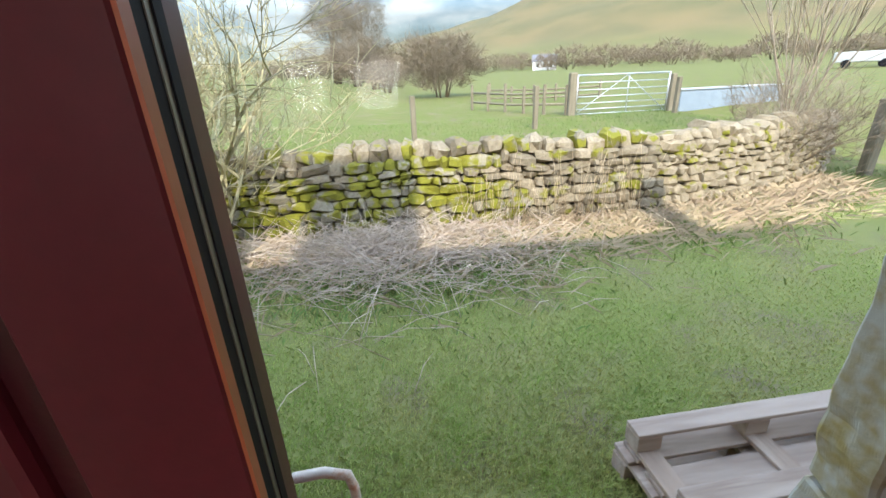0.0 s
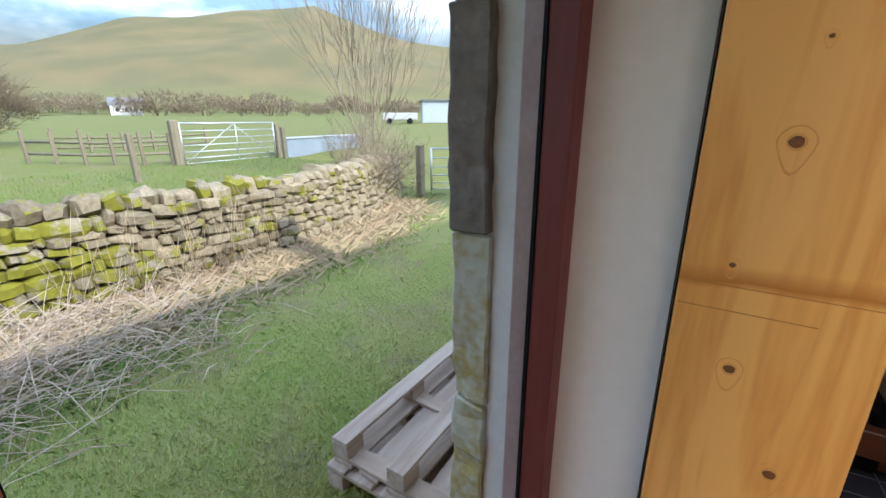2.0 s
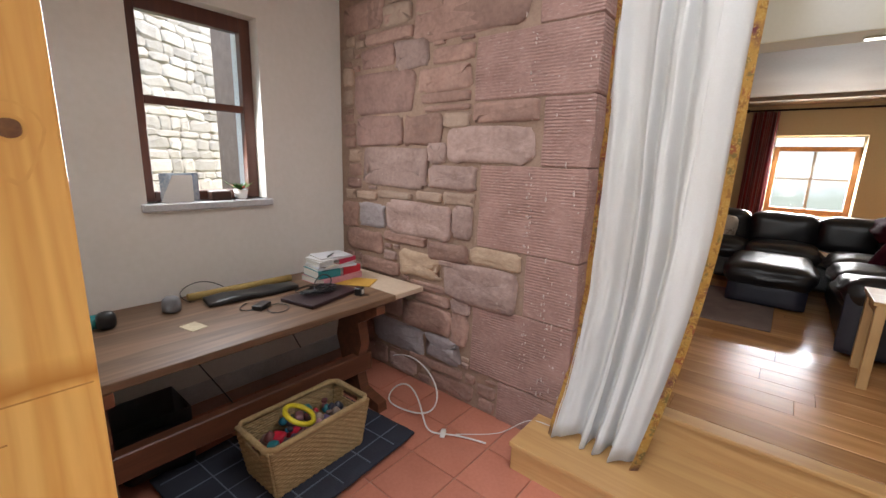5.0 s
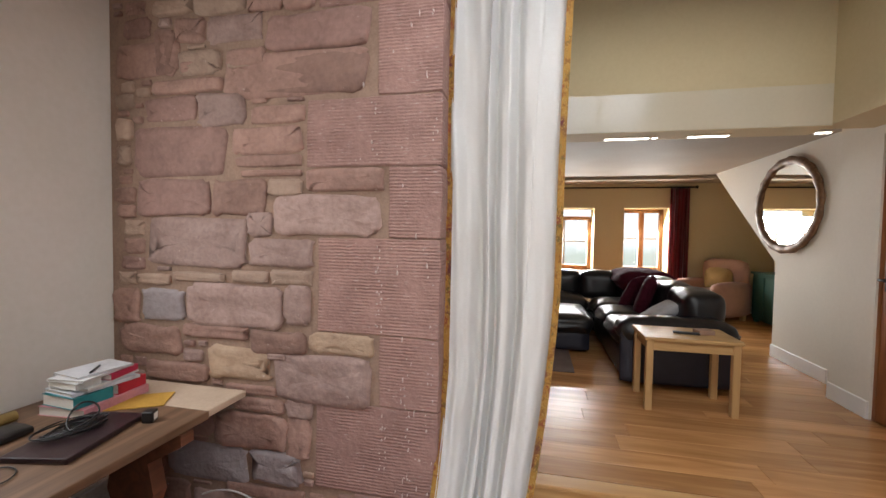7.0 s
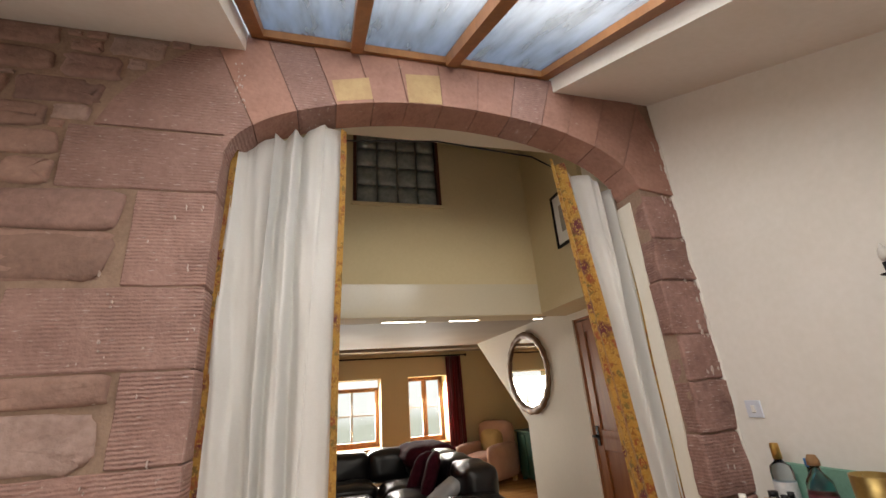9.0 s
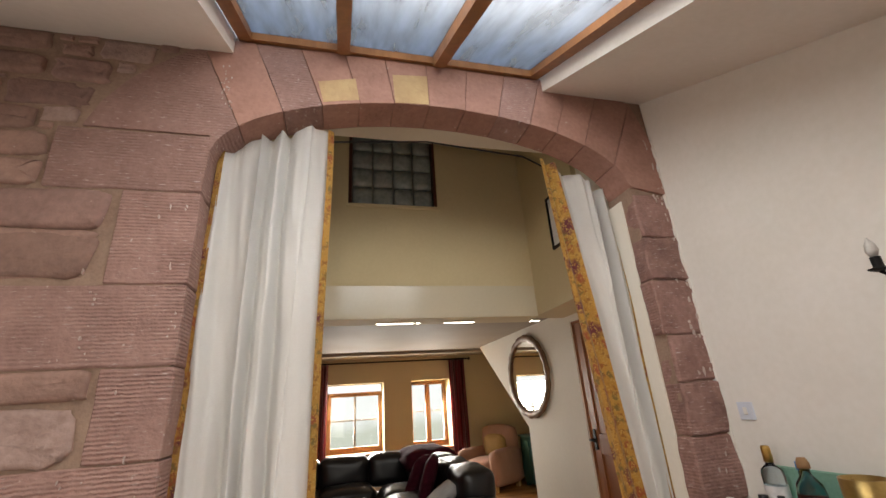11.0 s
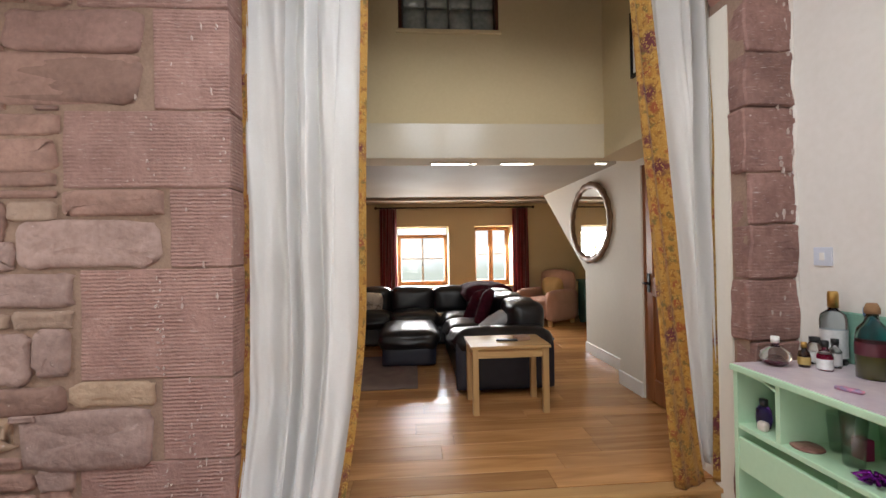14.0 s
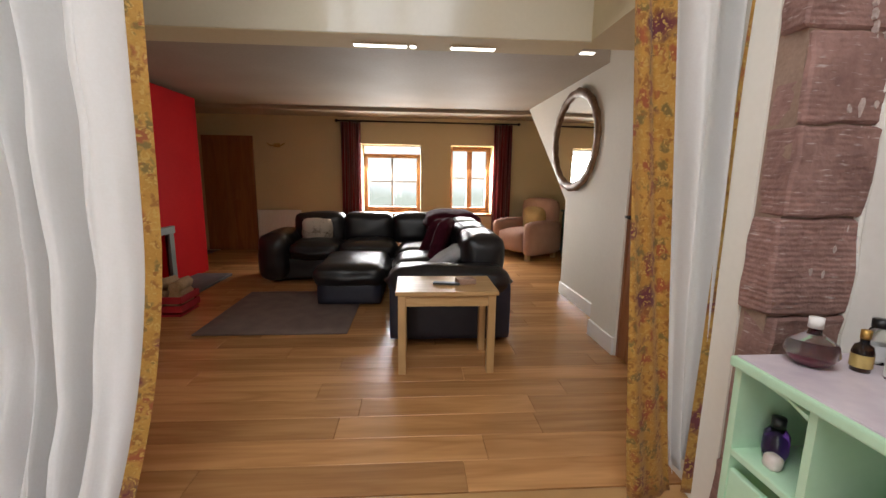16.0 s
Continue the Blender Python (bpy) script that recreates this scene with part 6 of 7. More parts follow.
    return base + bumpy * (1.0 if y > 1.2 or d > 20 else 0.2)


bm = bmesh.new()
radii = [0.0] + [0.7 * 1.085 ** i for i in range(106)]
radii = [r for r in radii if r < 3000]
NA = 220
prev = None
for r in radii:
    if r == 0:
        ringv = [bm.verts.new((0.4, 0.3, GROUND))]
    else:
        ringv = []
        for k in range(NA):
            a = 2 * math.pi * k / NA
            x, y = 0.4 + r * math.sin(a), 0.3 + r * math.cos(a)
            z = ground_z(x, y) if not (-7 < x < 9 and -9 < y < 0.95) else GROUND
            ringv.append(bm.verts.new((x, y, z)))
    if prev:
        for k in range(NA):
            if len(prev) == 1:
                bm.faces.new((prev[0], ringv[(k + 1) % NA], ringv[k])).smooth = True
            else:
                bm.faces.new((prev[k], prev[(k + 1) % NA], ringv[(k + 1) % NA], ringv[k])).smooth = True
    prev = ringv
bmesh.ops.recalc_face_normals(bm, faces=list(bm.faces))
gm = M_GRASS
n, l = gm.node_tree.nodes, gm.node_tree.links
p = n["Principled BSDF"]
tc = next(x for x in n if x.type == "TEX_COORD")
old = p.inputs["Base Color"].links[0].from_socket
sep = n.new("ShaderNodeSeparateXYZ")
l.new(tc.outputs["Object"], sep.inputs[0])
hr = n.new("ShaderNodeMapRange")
hr.inputs["From Min"].default_value, hr.inputs["From Max"].default_value = 2.5, 24.0
l.new(sep.outputs["Z"], hr.inputs["Value"])
moor = n.new("ShaderNodeTexNoise")
moor.inputs["Scale"].default_value, moor.inputs["Detail"].default_value = 0.028, 10
l.new(tc.outputs["Object"], moor.inputs["Vector"])
mr = n.new("ShaderNodeMix")
mr.data_type = "RGBA"
mr.inputs["A"].default_value, mr.inputs["B"].default_value = (0.15, 0.115, 0.052, 1), (0.105, 0.095, 0.042, 1)
mo = n.new("ShaderNodeMapRange")
mo.inputs["From Min"].default_value, mo.inputs["From Max"].default_value = 0.36, 0.62
l.new(moor.outputs[0], mo.inputs["Value"])
l.new(mo.outputs[0], mr.inputs["Factor"])
# the grazed meadow beyond the wall is a deeper green than the lawn
fy = n.new("ShaderNodeMapRange")
fy.inputs["From Min"].default_value, fy.inputs["From Max"].default_value = 5.4, 5.9
l.new(sep.outputs["Y"], fy.inputs["Value"])
hs = n.new("ShaderNodeHueSaturation")
hs.inputs["Value"].default_value, hs.inputs["Saturation"].default_value = 0.66, 1.05
l.new(fy.outputs[0], hs.inputs["Fac"])
l.new(old, hs.inputs["Color"])
old = hs.outputs[0]
mx = n.new("ShaderNodeMix")
mx.data_type = "RGBA"
l.new(hr.outputs[0], mx.inputs["Factor"])
l.new(old, mx.inputs["A"])
l.new(mr.outputs["Result"], mx.inputs["B"])
l.new(mx.outputs["Result"], p.inputs["Base Color"])
mud = n.new("ShaderNodeTexNoise")
mud.inputs["Scale"].default_value, mud.inputs["Detail"].default_value = 2.3, 6
l.new(tc.outputs["Object"], mud.inputs["Vector"])
mf = n.new("ShaderNodeMapRange")
mf.inputs["From Min"].default_value, mf.inputs["From Max"].default_value = 0.56, 0.70
mf.inputs["To Max"].default_value = 0.7
l.new(mud.outputs[0], mf.inputs["Value"])
mm_ = n.new("ShaderNodeMix")
mm_.data_type = "RGBA"
l.new(mf.outputs[0], mm_.inputs["Factor"])
l.new(mx.outputs["Result"], mm_.inputs["A"])
mm_.inputs["B"].default_value = (0.17, 0.13, 0.085, 1)
l.new(mm_.outputs["Result"], p.inputs["Base Color"])
tagged(part("ground", bm, gm), "green meadow rising to a brown moorland hill", "ground", kind="structure")

# glowing card for the bright distance south of the living room windows


def glowing_backdrop():
    """Self-lit pale sky over a dim line of hedges and fields, out of focus."""
    m = glowing("glowing_distance_card", (0.93, 0.96, 1.0), 0.19)
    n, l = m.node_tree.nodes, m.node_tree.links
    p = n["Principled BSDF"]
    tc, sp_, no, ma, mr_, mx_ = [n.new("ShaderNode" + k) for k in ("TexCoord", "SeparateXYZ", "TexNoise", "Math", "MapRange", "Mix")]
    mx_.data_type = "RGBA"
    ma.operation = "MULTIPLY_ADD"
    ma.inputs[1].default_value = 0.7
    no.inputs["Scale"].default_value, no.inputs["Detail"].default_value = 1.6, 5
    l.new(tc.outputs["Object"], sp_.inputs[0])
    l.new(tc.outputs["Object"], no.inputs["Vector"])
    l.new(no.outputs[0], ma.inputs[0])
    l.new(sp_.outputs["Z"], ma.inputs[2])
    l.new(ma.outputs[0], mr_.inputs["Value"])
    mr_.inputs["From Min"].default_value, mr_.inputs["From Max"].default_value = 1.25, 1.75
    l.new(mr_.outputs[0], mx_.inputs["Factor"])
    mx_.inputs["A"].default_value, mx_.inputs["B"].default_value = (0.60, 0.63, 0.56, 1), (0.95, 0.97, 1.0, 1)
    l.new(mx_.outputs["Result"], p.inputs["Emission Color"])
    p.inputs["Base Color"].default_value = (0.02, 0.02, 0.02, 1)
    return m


tagged(part("backdrop", boxes((-9, -16.05, -1, 9, -16.0, 7)), glowing_backdrop()), "glowing card standing in for the bright distance beyond the south windows", "backdrop", kind="structure")

rg = random.Random(21)


def lump(seed, sx=1.0, sy=1.0, sz=1.0):
    """An irregular stone of about unit size."""
    b = bmesh.new()
    bmesh.ops.create_cube(b, size=1.0)
    bmesh.ops.bevel(b, geom=list(b.edges), offset=0.24, segments=1, affect="EDGES")
    q = random.Random(seed)
    for v in b.verts:
        v.co += Vector((q.uniform(-1, 1), q.uniform(-1, 1), q.uniform(-1, 1))) * 0.095
    me = bpy.data.meshes.new("stone")
    b.to_mesh(me)
    b.free()
    return me


def outdoor_stone(name, a, b, moss):
    m = mat(name, a, b, rough=0.92, scale=7, fine=40, bump=0.7, random_tint=0.25, spec=0.2)
    n, l = m.node_tree.nodes, m.node_tree.links
    p = n["Principled BSDF"]
    tc = next(x for x in n if x.type == "TEX_COORD")
    old = p.inputs["Base Color"].links[0].from_socket
    oi = n.new("ShaderNodeObjectInfo")
    ge = n.new("ShaderNodeNewGeometry")
    no = n.new("ShaderNodeTexNoise")
    no.inputs["Scale"].default_value, no.inputs["Detail"].default_value = 6.5, 8
    l.new(ge.outputs["Position"], no.inputs["Vector"])
    r = n.new("ShaderNodeMapRange")
    r.inputs["From Min"].default_value, r.inputs["From Max"].default_value = moss, moss + 0.08
    l.new(no.outputs[0], r.inputs["Value"])
    mg = n.new("ShaderNodeMix")
    mg.data_type = "RGBA"
    mg.inputs["A"].default_value, mg.inputs["B"].default_value = (0.23, 0.21, 0.02, 1), (0.11, 0.11, 0.02, 1)
    n2 = n.new("ShaderNodeTexNoise")
    n2.inputs["Scale"].default_value = 30.0
    l.new(ge.outputs["Position"], n2.inputs["Vector"])
    l.new(n2.outputs[0], mg.inputs["Factor"])
    mx = n.new("ShaderNodeMix")
    mx.data_type = "RGBA"
    l.new(r.outputs[0], mx.inputs["Factor"])
    l.new(old, mx.inputs["A"])
    l.new(mg.outputs["Result"], mx.inputs["B"])
    l.new(mx.outputs["Result"], p.inputs["Base Color"])
    return m


M_DRY = outdoor_stone("dry_wall_stone", (0.26, 0.212, 0.142), (0.145, 0.115, 0.075), 0.58)
M_DRYM = outdoor_stone("mossy_dry_wall_stone", (0.26, 0.225, 0.16), (0.15, 0.13, 0.09), 0.42)
M_WALLCORE = mat("dark_wall_core", (0.07, 0.06, 0.045), rough=1.0)

# dry stone field wall
pts_f = [x * 0.5 for x in range(-24, 18)]
# one dark sheet behind the stones, seen through their gaps
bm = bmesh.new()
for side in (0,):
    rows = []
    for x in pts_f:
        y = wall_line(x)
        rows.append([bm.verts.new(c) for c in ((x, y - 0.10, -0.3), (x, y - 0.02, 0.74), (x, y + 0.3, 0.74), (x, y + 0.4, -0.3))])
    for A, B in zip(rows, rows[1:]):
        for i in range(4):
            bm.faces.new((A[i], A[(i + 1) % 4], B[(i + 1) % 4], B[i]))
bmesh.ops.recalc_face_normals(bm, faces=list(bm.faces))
fw = tagged(part("field_wall", bm, M_WALLCORE), "mossy dry stone field wall with rounded coping stones", "stone wall", kind="structure")
lumps, lumps_m = [lump(i) for i in range(8)], [lump(i) for i in range(8)]
for me in lumps:
    me.materials.append(M_DRY)
for me in lumps_m:
    me.materials.append(M_DRYM)
spare = []


def lay(x, y, z, w, d, h, turn, mossy):
    me = (lumps_m if mossy else lumps)[rg.randrange(8)]
    m = Matrix.LocRotScale((x, y, z), Euler((rg.uniform(-0.15, 0.15), rg.uniform(-0.16, 0.16), turn + rg.uniform(-0.2, 0.2))), (w, d, h))
    if -1.5 < x < 4.0:
        o = new("stone", me)
        o.parent = fw
        o.matrix_basis = m
    else:
        spare.append((me, m))


def wall_turn(x):
    return math.atan2(wall_line(x + 0.1) - wall_line(x - 0.1), 0.2)


z = GROUND
while z < 0.72:
    h = rg.uniform(0.08, 0.17)
    x = -7.0 + rg.uniform(0, 0.2)
    while x < 8.3:
        w = rg.choice((0.09, 0.13, 0.17, 0.21, 0.26, 0.33)) * rg.uniform(0.85, 1.15)
        mossy = noise.noise((x * 0.9, z * 2.2, 4)) > (-0.22 if x < 1.7 else 0.2)
        f = (z + h / 2 + 0.3) / 1.04 * 0.08
        t = wall_turn(x + w / 2)
        lay(x + w / 2 + math.sin(t) * 0.1, wall_line(x + w / 2) - 0.13 + f, z + h / 2 + rg.uniform(-0.02, 0.02), w * 1.06, 0.2 + rg.uniform(-0.03, 0.05), h * rg.uniform(0.92, 1.25), t, mossy)
        x += w * math.cos(t)
    z += h
x = -7.0
while x < 8.3:
    w = rg.uniform(0.12, 0.27)
    h = rg.uniform(0.12, 0.23)
    lay(x + w / 2, wall_line(x + w / 2) + 0.10, 0.70 + h / 2, w * 1.1, 0.42, h * 1.1, wall_turn(x) + rg.uniform(-0.1, 0.1), rg.random() < 0.22)
    x += w * math.cos(wall_turn(x))
if spare:
    V, Fc, off = [], [], 0
    for me, m in spare:
        for v in me.vertices:
            V.append(m @ v.co)
        for q in me.polygons:
            Fc.append([i + off for i in q.vertices])
        off += len(me.vertices)
    me = bpy.data.meshes.new("far_stones")
    me.from_pydata(V, [], Fc)
    me.materials.append(M_DRY)
    fs = new("far_stones", me)
    fs.parent = fw
    tagged(fs, kind="stuff")


# bare shrubs and trees
def twigs(bm, base, way, length, radius, depth, q, spread=0.6, up=0.15, sides=4):
    p, d = Vector(base), Vector(way).normalized()
    steps = 3 if depth > 0 else 2
    pts, rs = [p.copy()], [radius]
    for i in range(steps):
        d = (d + Vector((q.uniform(-1, 1), q.uniform(-1, 1), q.uniform(-1, 1) + up)) * 0.22).normalized()
        p = p + d * length / steps
        pts.append(p.copy())
        rs.append(radius * (1 - 0.5 * (i + 1) / steps))
    tube(bm, pts, rs, n=sides if depth > 1 else 3)
    if depth > 0:
        for i in range(q.randint(3, 5)):
            k = q.uniform(0.35, 1.0)
            j = min(len(pts) - 2, int(k * steps))
            at = pts[j].lerp(pts[j + 1], k * steps - j)
            nd = d + Vector((q.uniform(-1, 1), q.uniform(-1, 1), q.uniform(-0.6, 1))) * spread * 1.6
            twigs(bm, at, nd, length * q.uniform(0.5, 0.75), max(0.003, rs[j] * 0.66), depth - 1, q, spread, up, sides)


def bark(name, a, b):
    return mat(name, a, b, rough=0.95, scale=9, fine=60, bump=0.5)


M_BARK = bark("mossy_grey_bark", (0.50, 0.44, 0.24), (0.30, 0.25, 0.15))
M_TWIG = bark("pale_twig", (0.34, 0.27, 0.19), (0.22, 0.17, 0.12))
M_BRUSH = bark("brown_thicket_twig", (0.20, 0.15, 0.10), (0.13, 0.10, 0.065))


def shrub(name, at, stems, height, lean, radius, depth, seed, label, m, m2=None, spread=0.6, up=0.15, category="shrub"):
    q = random.Random(seed)
    t = thing(name, at, label, category)
    bm = bmesh.new()
    for i in range(stems):
        a = 2 * math.pi * i / stems + q.uniform(-0.4, 0.4)
        twigs(bm, (0.12 * math.cos(a) * lean, 0.12 * math.sin(a) * lean, -0.05), (math.cos(a) * lean, math.sin(a) * lean, 1), height * q.uniform(0.5, 0.66), radius * q.uniform(0.6, 1), depth, q, spread, up)
    part("branches", bm, m, t)
    return t


def thicket(name, at, rx, ry, h, n_, seed, label, m, category="bush", tree=False, wk=0.0034):
    """A dense bare bush: a trunk or stems and a cloud of crossing twigs with an uneven outline."""
    q = random.Random(seed)
    t = thing(name, at, label, category)
    bm = bmesh.new()
    for i in range(6 if not tree else 3):
        a = q.uniform(0, 6.28)
        k = 0.5 if not tree else 0.12
        tube(bm, [(0.1 * rx * math.cos(a), 0.1 * ry * math.sin(a), -0.2), (k * 0.5 * rx * math.cos(a), k * 0.5 * ry * math.sin(a), h * 0.4), (k * rx * math.cos(a), k * ry * math.sin(a), h * 0.8)], [h * 0.016, h * 0.011, h * 0.005], n=5)
    part("trunk", bm, m, t)
    crown(t, q, rx, ry, h, n_, seed, m, tree, wk)
    return t


def crown(t, q, rx, ry, h, n_, seed, m, tree, wk):
    V, Fc = [], []
    for i in range(n_):
        while True:
            u = Vector((q.uniform(-1, 1), q.uniform(-1, 1), q.uniform(-1, 1)))
            lim = 0.8 + 0.35 * noise.noise(u.normalized() * 2.3 + Vector((seed, 0, 0)))
            if u.length < lim:
                break
        z = h * (0.48 + 0.50 * u.z) if not tree else h * (0.66 + 0.36 * u.z)
        c = Vector((u.x * rx, u.y * ry, z))
        d = Vector((u.x * 0.7 + q.uniform(-0.7, 0.7), u.y * 0.7 + q.uniform(-0.7, 0.7), q.uniform(-0.1, 1.1))).normalized()
        ln, w = q.uniform(0.10, 0.28) * h, h * wk
        s = d.orthogonal().normalized() * w
        t2 = d.cross(s).normalized() * w
        e = c + d * ln
        k = len(V)
        V += [c + s, c - s * 0.5 + t2, c - s * 0.5 - t2, e]
        Fc += [(k, k + 1, k + 3), (k + 1, k + 2, k + 3), (k + 2, k, k + 3)]
    me = bpy.data.meshes.new("crown")
    me.from_pydata(V, [], Fc)
    me.materials.append(m)
    o = new("crown", me)
    o.parent = t


hw_ = shrub("hawthorn_bush", (-1.72, 4.95, GROUND), 10, 3.0, 0.5, 0.04, 4, 3, "bare lichened hawthorn bush in front of the field wall", M_BARK, spread=0.8)
crown(hw_, random.Random(5), 0.95, 0.6, 2.9, 700, 5, M_BARK, False, 0.0022)
sp_ = shrub("bare_sapling", (7.15, 6.7, 0.2), 13, 4.8, 0.035, 0.017, 3, 9, "cluster of tall bare saplings at the end of the wall", M_TWIG, spread=0.22, up=0.4)
br_ = shrub("bramble_thicket", (6.9, 6.4, 0.1), 14, 1.5, 1.0, 0.014, 3, 14, "tangled brown bramble thicket on the wall end", M_BRUSH, spread=0.8)
crown(br_, random.Random(6), 1.0, 0.8, 1.7, 1500, 6, M_TWIG, False, 0.0018)


def at_az(az, d):
    x, y = 0.4 + d * math.sin(radians(az)), 0.3 + d * math.cos(radians(az))
    return (x, y, ground_z(x, y))


thicket("hawthorn_bush", at_az(7.6, 23), 2.6, 2.0, 3.3, 4200, 31, "large bare brown hawthorn bush in the meadow", M_BRUSH)
for az, d, rx, h, sd in ((-3.2, 48, 3.2, 5.4, 41), (-1.0, 38, 2.6, 4.4, 42), (-5.5, 62, 3.0, 5.0, 43), (0.6, 30, 1.6, 2.3, 44)):
    thicket("hedge_bush", at_az(az, d), rx, rx, h, 2400, sd, "bare brown hedgerow bush along the meadow", M_BRUSH)
for az, d, rx, h, sd in ((-5.6, 70, 4.6, 12.5, 51), (-2.4, 64, 4.4, 12.0, 52), (-9.2, 120, 5, 9, 53)):
    thicket("bare_tree", at_az(az, d), rx, rx, h, 2000, sd, "tall bare winter tree behind the hedgerow", M_BRUSH, "tree", tree=True, wk=0.0013)
q = random.Random(77)
for i in range(44):
    az = -14 + i * 1.75 + q.uniform(-0.6, 0.6)
    d = 150 + q.uniform(-14, 24)
    h = q.uniform(4.0, 9.0)
    thicket("far_bush", at_az(az, d), h * 1.15, h * 0.7, h * 0.8, 620, 100 + i, "distant bare bush at the foot of the hill", M_BRUSH, wk=0.016)

# far cottage, shed and trailer
M_FARW = mat("whitewashed_wall", (0.78, 0.77, 0.74), rough=0.9)
M_FARR = mat("far_slate", (0.16, 0.16, 0.18), rough=0.8)
x, y, z = at_az(20.3, 145)
ct = thing("far_cottage", (x, y, z), "small distant whitewashed cottage with a slate roof", "house", turn=-20)
part("wall", boxes((-3.5, -2, -0.5, 3.5, 2, 2.6)), M_FARW, ct)
part("roof", prism([(-2.3, 2.5), (2.3, 2.5), (0, 4.6)], -3.8, 3.8, 0), M_FARR, ct)
for wx in (-2, 0, 2):
    part("window", boxes((wx - 0.4, -2.04, 0.9, wx + 0.4, -1.98, 1.9)), M_BLACK, ct)
x, y, z = at_az(50.6, 48)
tr = thing("white_trailer", (x, y, z), "long white trailer parked in the far field", "trailer", turn=-48)
part("body", boxes((-1.9, -0.8, 0.4, 1.9, 0.8, 1.15), bevel=0.05), mat("dull_white_panel", (0.46, 0.46, 0.45), rough=0.6), tr)
for s in (-1.1, 1.1):
    bm = bmesh.new()
    tube(bm, [(s, -0.85, 0.3), (s, 0.85, 0.3)], 0.3, n=14)
    part("wheel", bm, M_RUBBER, tr)
x, y, z = at_az(55.5, 52)
sh = thing("far_shed", (x, y, z), "grey metal shed in the far field", "shed", turn=-50)
part("wall", boxes((-1.8, -1.5, 0, 1.8, 1.5, 2.4)), mat("grey_sheeting", (0.42, 0.46, 0.50), rough=0.5, stretch=(8, 8, 0.3)), sh)
part("roof", boxes((-2.0, -1.7, 2.4, 2.0, 1.7, 2.55)), M_FARR, sh)

# gate, fences and trough
M_GALV = mat("galvanised_steel", (0.55, 0.56, 0.57), (0.46, 0.47, 0.48), rough=0.4, metal=0.7, bump=0.04)
M_POST = wood("weathered_fence_timber", (0.22, 0.185, 0.125), (0.14, 0.115, 0.075), rough=0.9, axis=2, ring=10)


def post(at, h, w, label="weathered timber fence post in the meadow"):
    o = thing("fence_post", at, label, "post", "fence posts", turn=rg.uniform(-10, 10))
    part("timber", boxes((-w / 2, -w / 2, -0.3, w / 2, w / 2, h), bevel=w * 0.12), M_POST, o)
    return o


def field_gate(p0, p1, z, h, bars, label, brace=True):
    p0, p1 = Vector((*p0, z)), Vector((*p1, z))
    ln = (p1 - p0).length
    a = math.degrees(math.atan2(p1.y - p0.y, p1.x - p0.x))
    g = thing("field_gate", tuple(p0), label, "gate", turn=a)
    for x in (0.04, ln - 0.04):
        bm = bmesh.new()
        tube(bm, [(x, 0, 0.08), (x, 0, h)], 0.024)
        part("upright", bm, M_GALV, g)
    for i in range(bars):
        zz = 0.12 + (h - 0.14) * (i / (bars - 1)) ** 1.15
        bm = bmesh.new()
        tube(bm, [(0.04, 0, zz), (ln - 0.04, 0, zz)], 0.022 if i == bars - 1 else 0.014)
        part("bar", bm, M_GALV, g)
    if brace:
        bm = bmesh.new()
        tube(bm, [(ln * 0.55, 0.01, 0.1), (ln * 0.55, 0.01, h - 0.02)], 0.014)
        part("brace", bm, M_GALV, g)
        for e in (0.08, ln - 0.1):
            bm = bmesh.new()
            tube(bm, [(e, 0.012, 0.14), (ln * 0.53, 0.012, h - 0.05)], 0.012)
            part("brace", bm, M_GALV, g)
    return g


field_gate((5.62, 11.75), (8.5, 11.95), 0.45, 1.14, 7, "galvanised steel field gate between timber posts")
post((5.5, 11.7, 0.45), 1.2, 0.2, "thick weathered timber gate post")
post((8.55, 11.9, 0.45), 1.08, 0.14)
post((8.1, 11.0, 0.45), 1.0, 0.11)
post((0.93, 8.0, 0.42), 0.93, 0.09)
post((3.75, 9.6, 0.45), 0.95, 0.1)
for x0, y0, x1, y1 in ((3.4, 15.0, 5.4, 11.8), (4.6, 17.5, 9.0, 17.0)):
    k = 6
    for i in range(k):
        s = i / (k - 1)
        post((x0 + (x1 - x0) * s, y0 + (y1 - y0) * s, 0.5), 0.85 + rg.uniform(-0.1, 0.1), 0.08)
    for zz in (0.35, 0.65):
        fr = thing("fence_rail", (x0, y0, 0.5), "weathered timber fence rail in the meadow", "fence", "fence rails")
        bm = bmesh.new()
        tube(bm, [(0, 0.05, zz), ((x1 - x0) * 0.5, (y1 - y0) * 0.5 + 0.05, zz - 0.05), (x1 - x0, y1 - y0 + 0.05, zz)], 0.035, n=5)
        part("timber", bm, M_POST, fr)
trg = thing("metal_trough", (10.6, 12.3, 0.45), "grey galvanised metal sheeting beside the gate", "trough", turn=9)
part("sheet", boxes((-1.9, -0.25, 0.0, 1.9, 0.25, 0.62), bevel=0.02), mat("dull_galvanised_sheet", (0.27, 0.32, 0.37), (0.22, 0.26, 0.31), rough=0.5, metal=0.3), trg)
part("rim", boxes((-1.93, -0.28, 0.62, 1.93, 0.28, 0.66), bevel=0.01), M_GALV, trg)
field_gate((8.75, 6.25), (9.6, 5.2), GROUND + 0.05, 1.12, 6, "small galvanised gate at the end of the garden", brace=False)
post((8.5, 6.35, GROUND), 1.25, 0.17, "broad lichened timber gate post at the wall end")

# pallets
M_PAL = wood("weathered_pallet_board", (0.46, 0.36, 0.28), (0.28, 0.20, 0.15), rough=0.9, axis=0, ring=9)
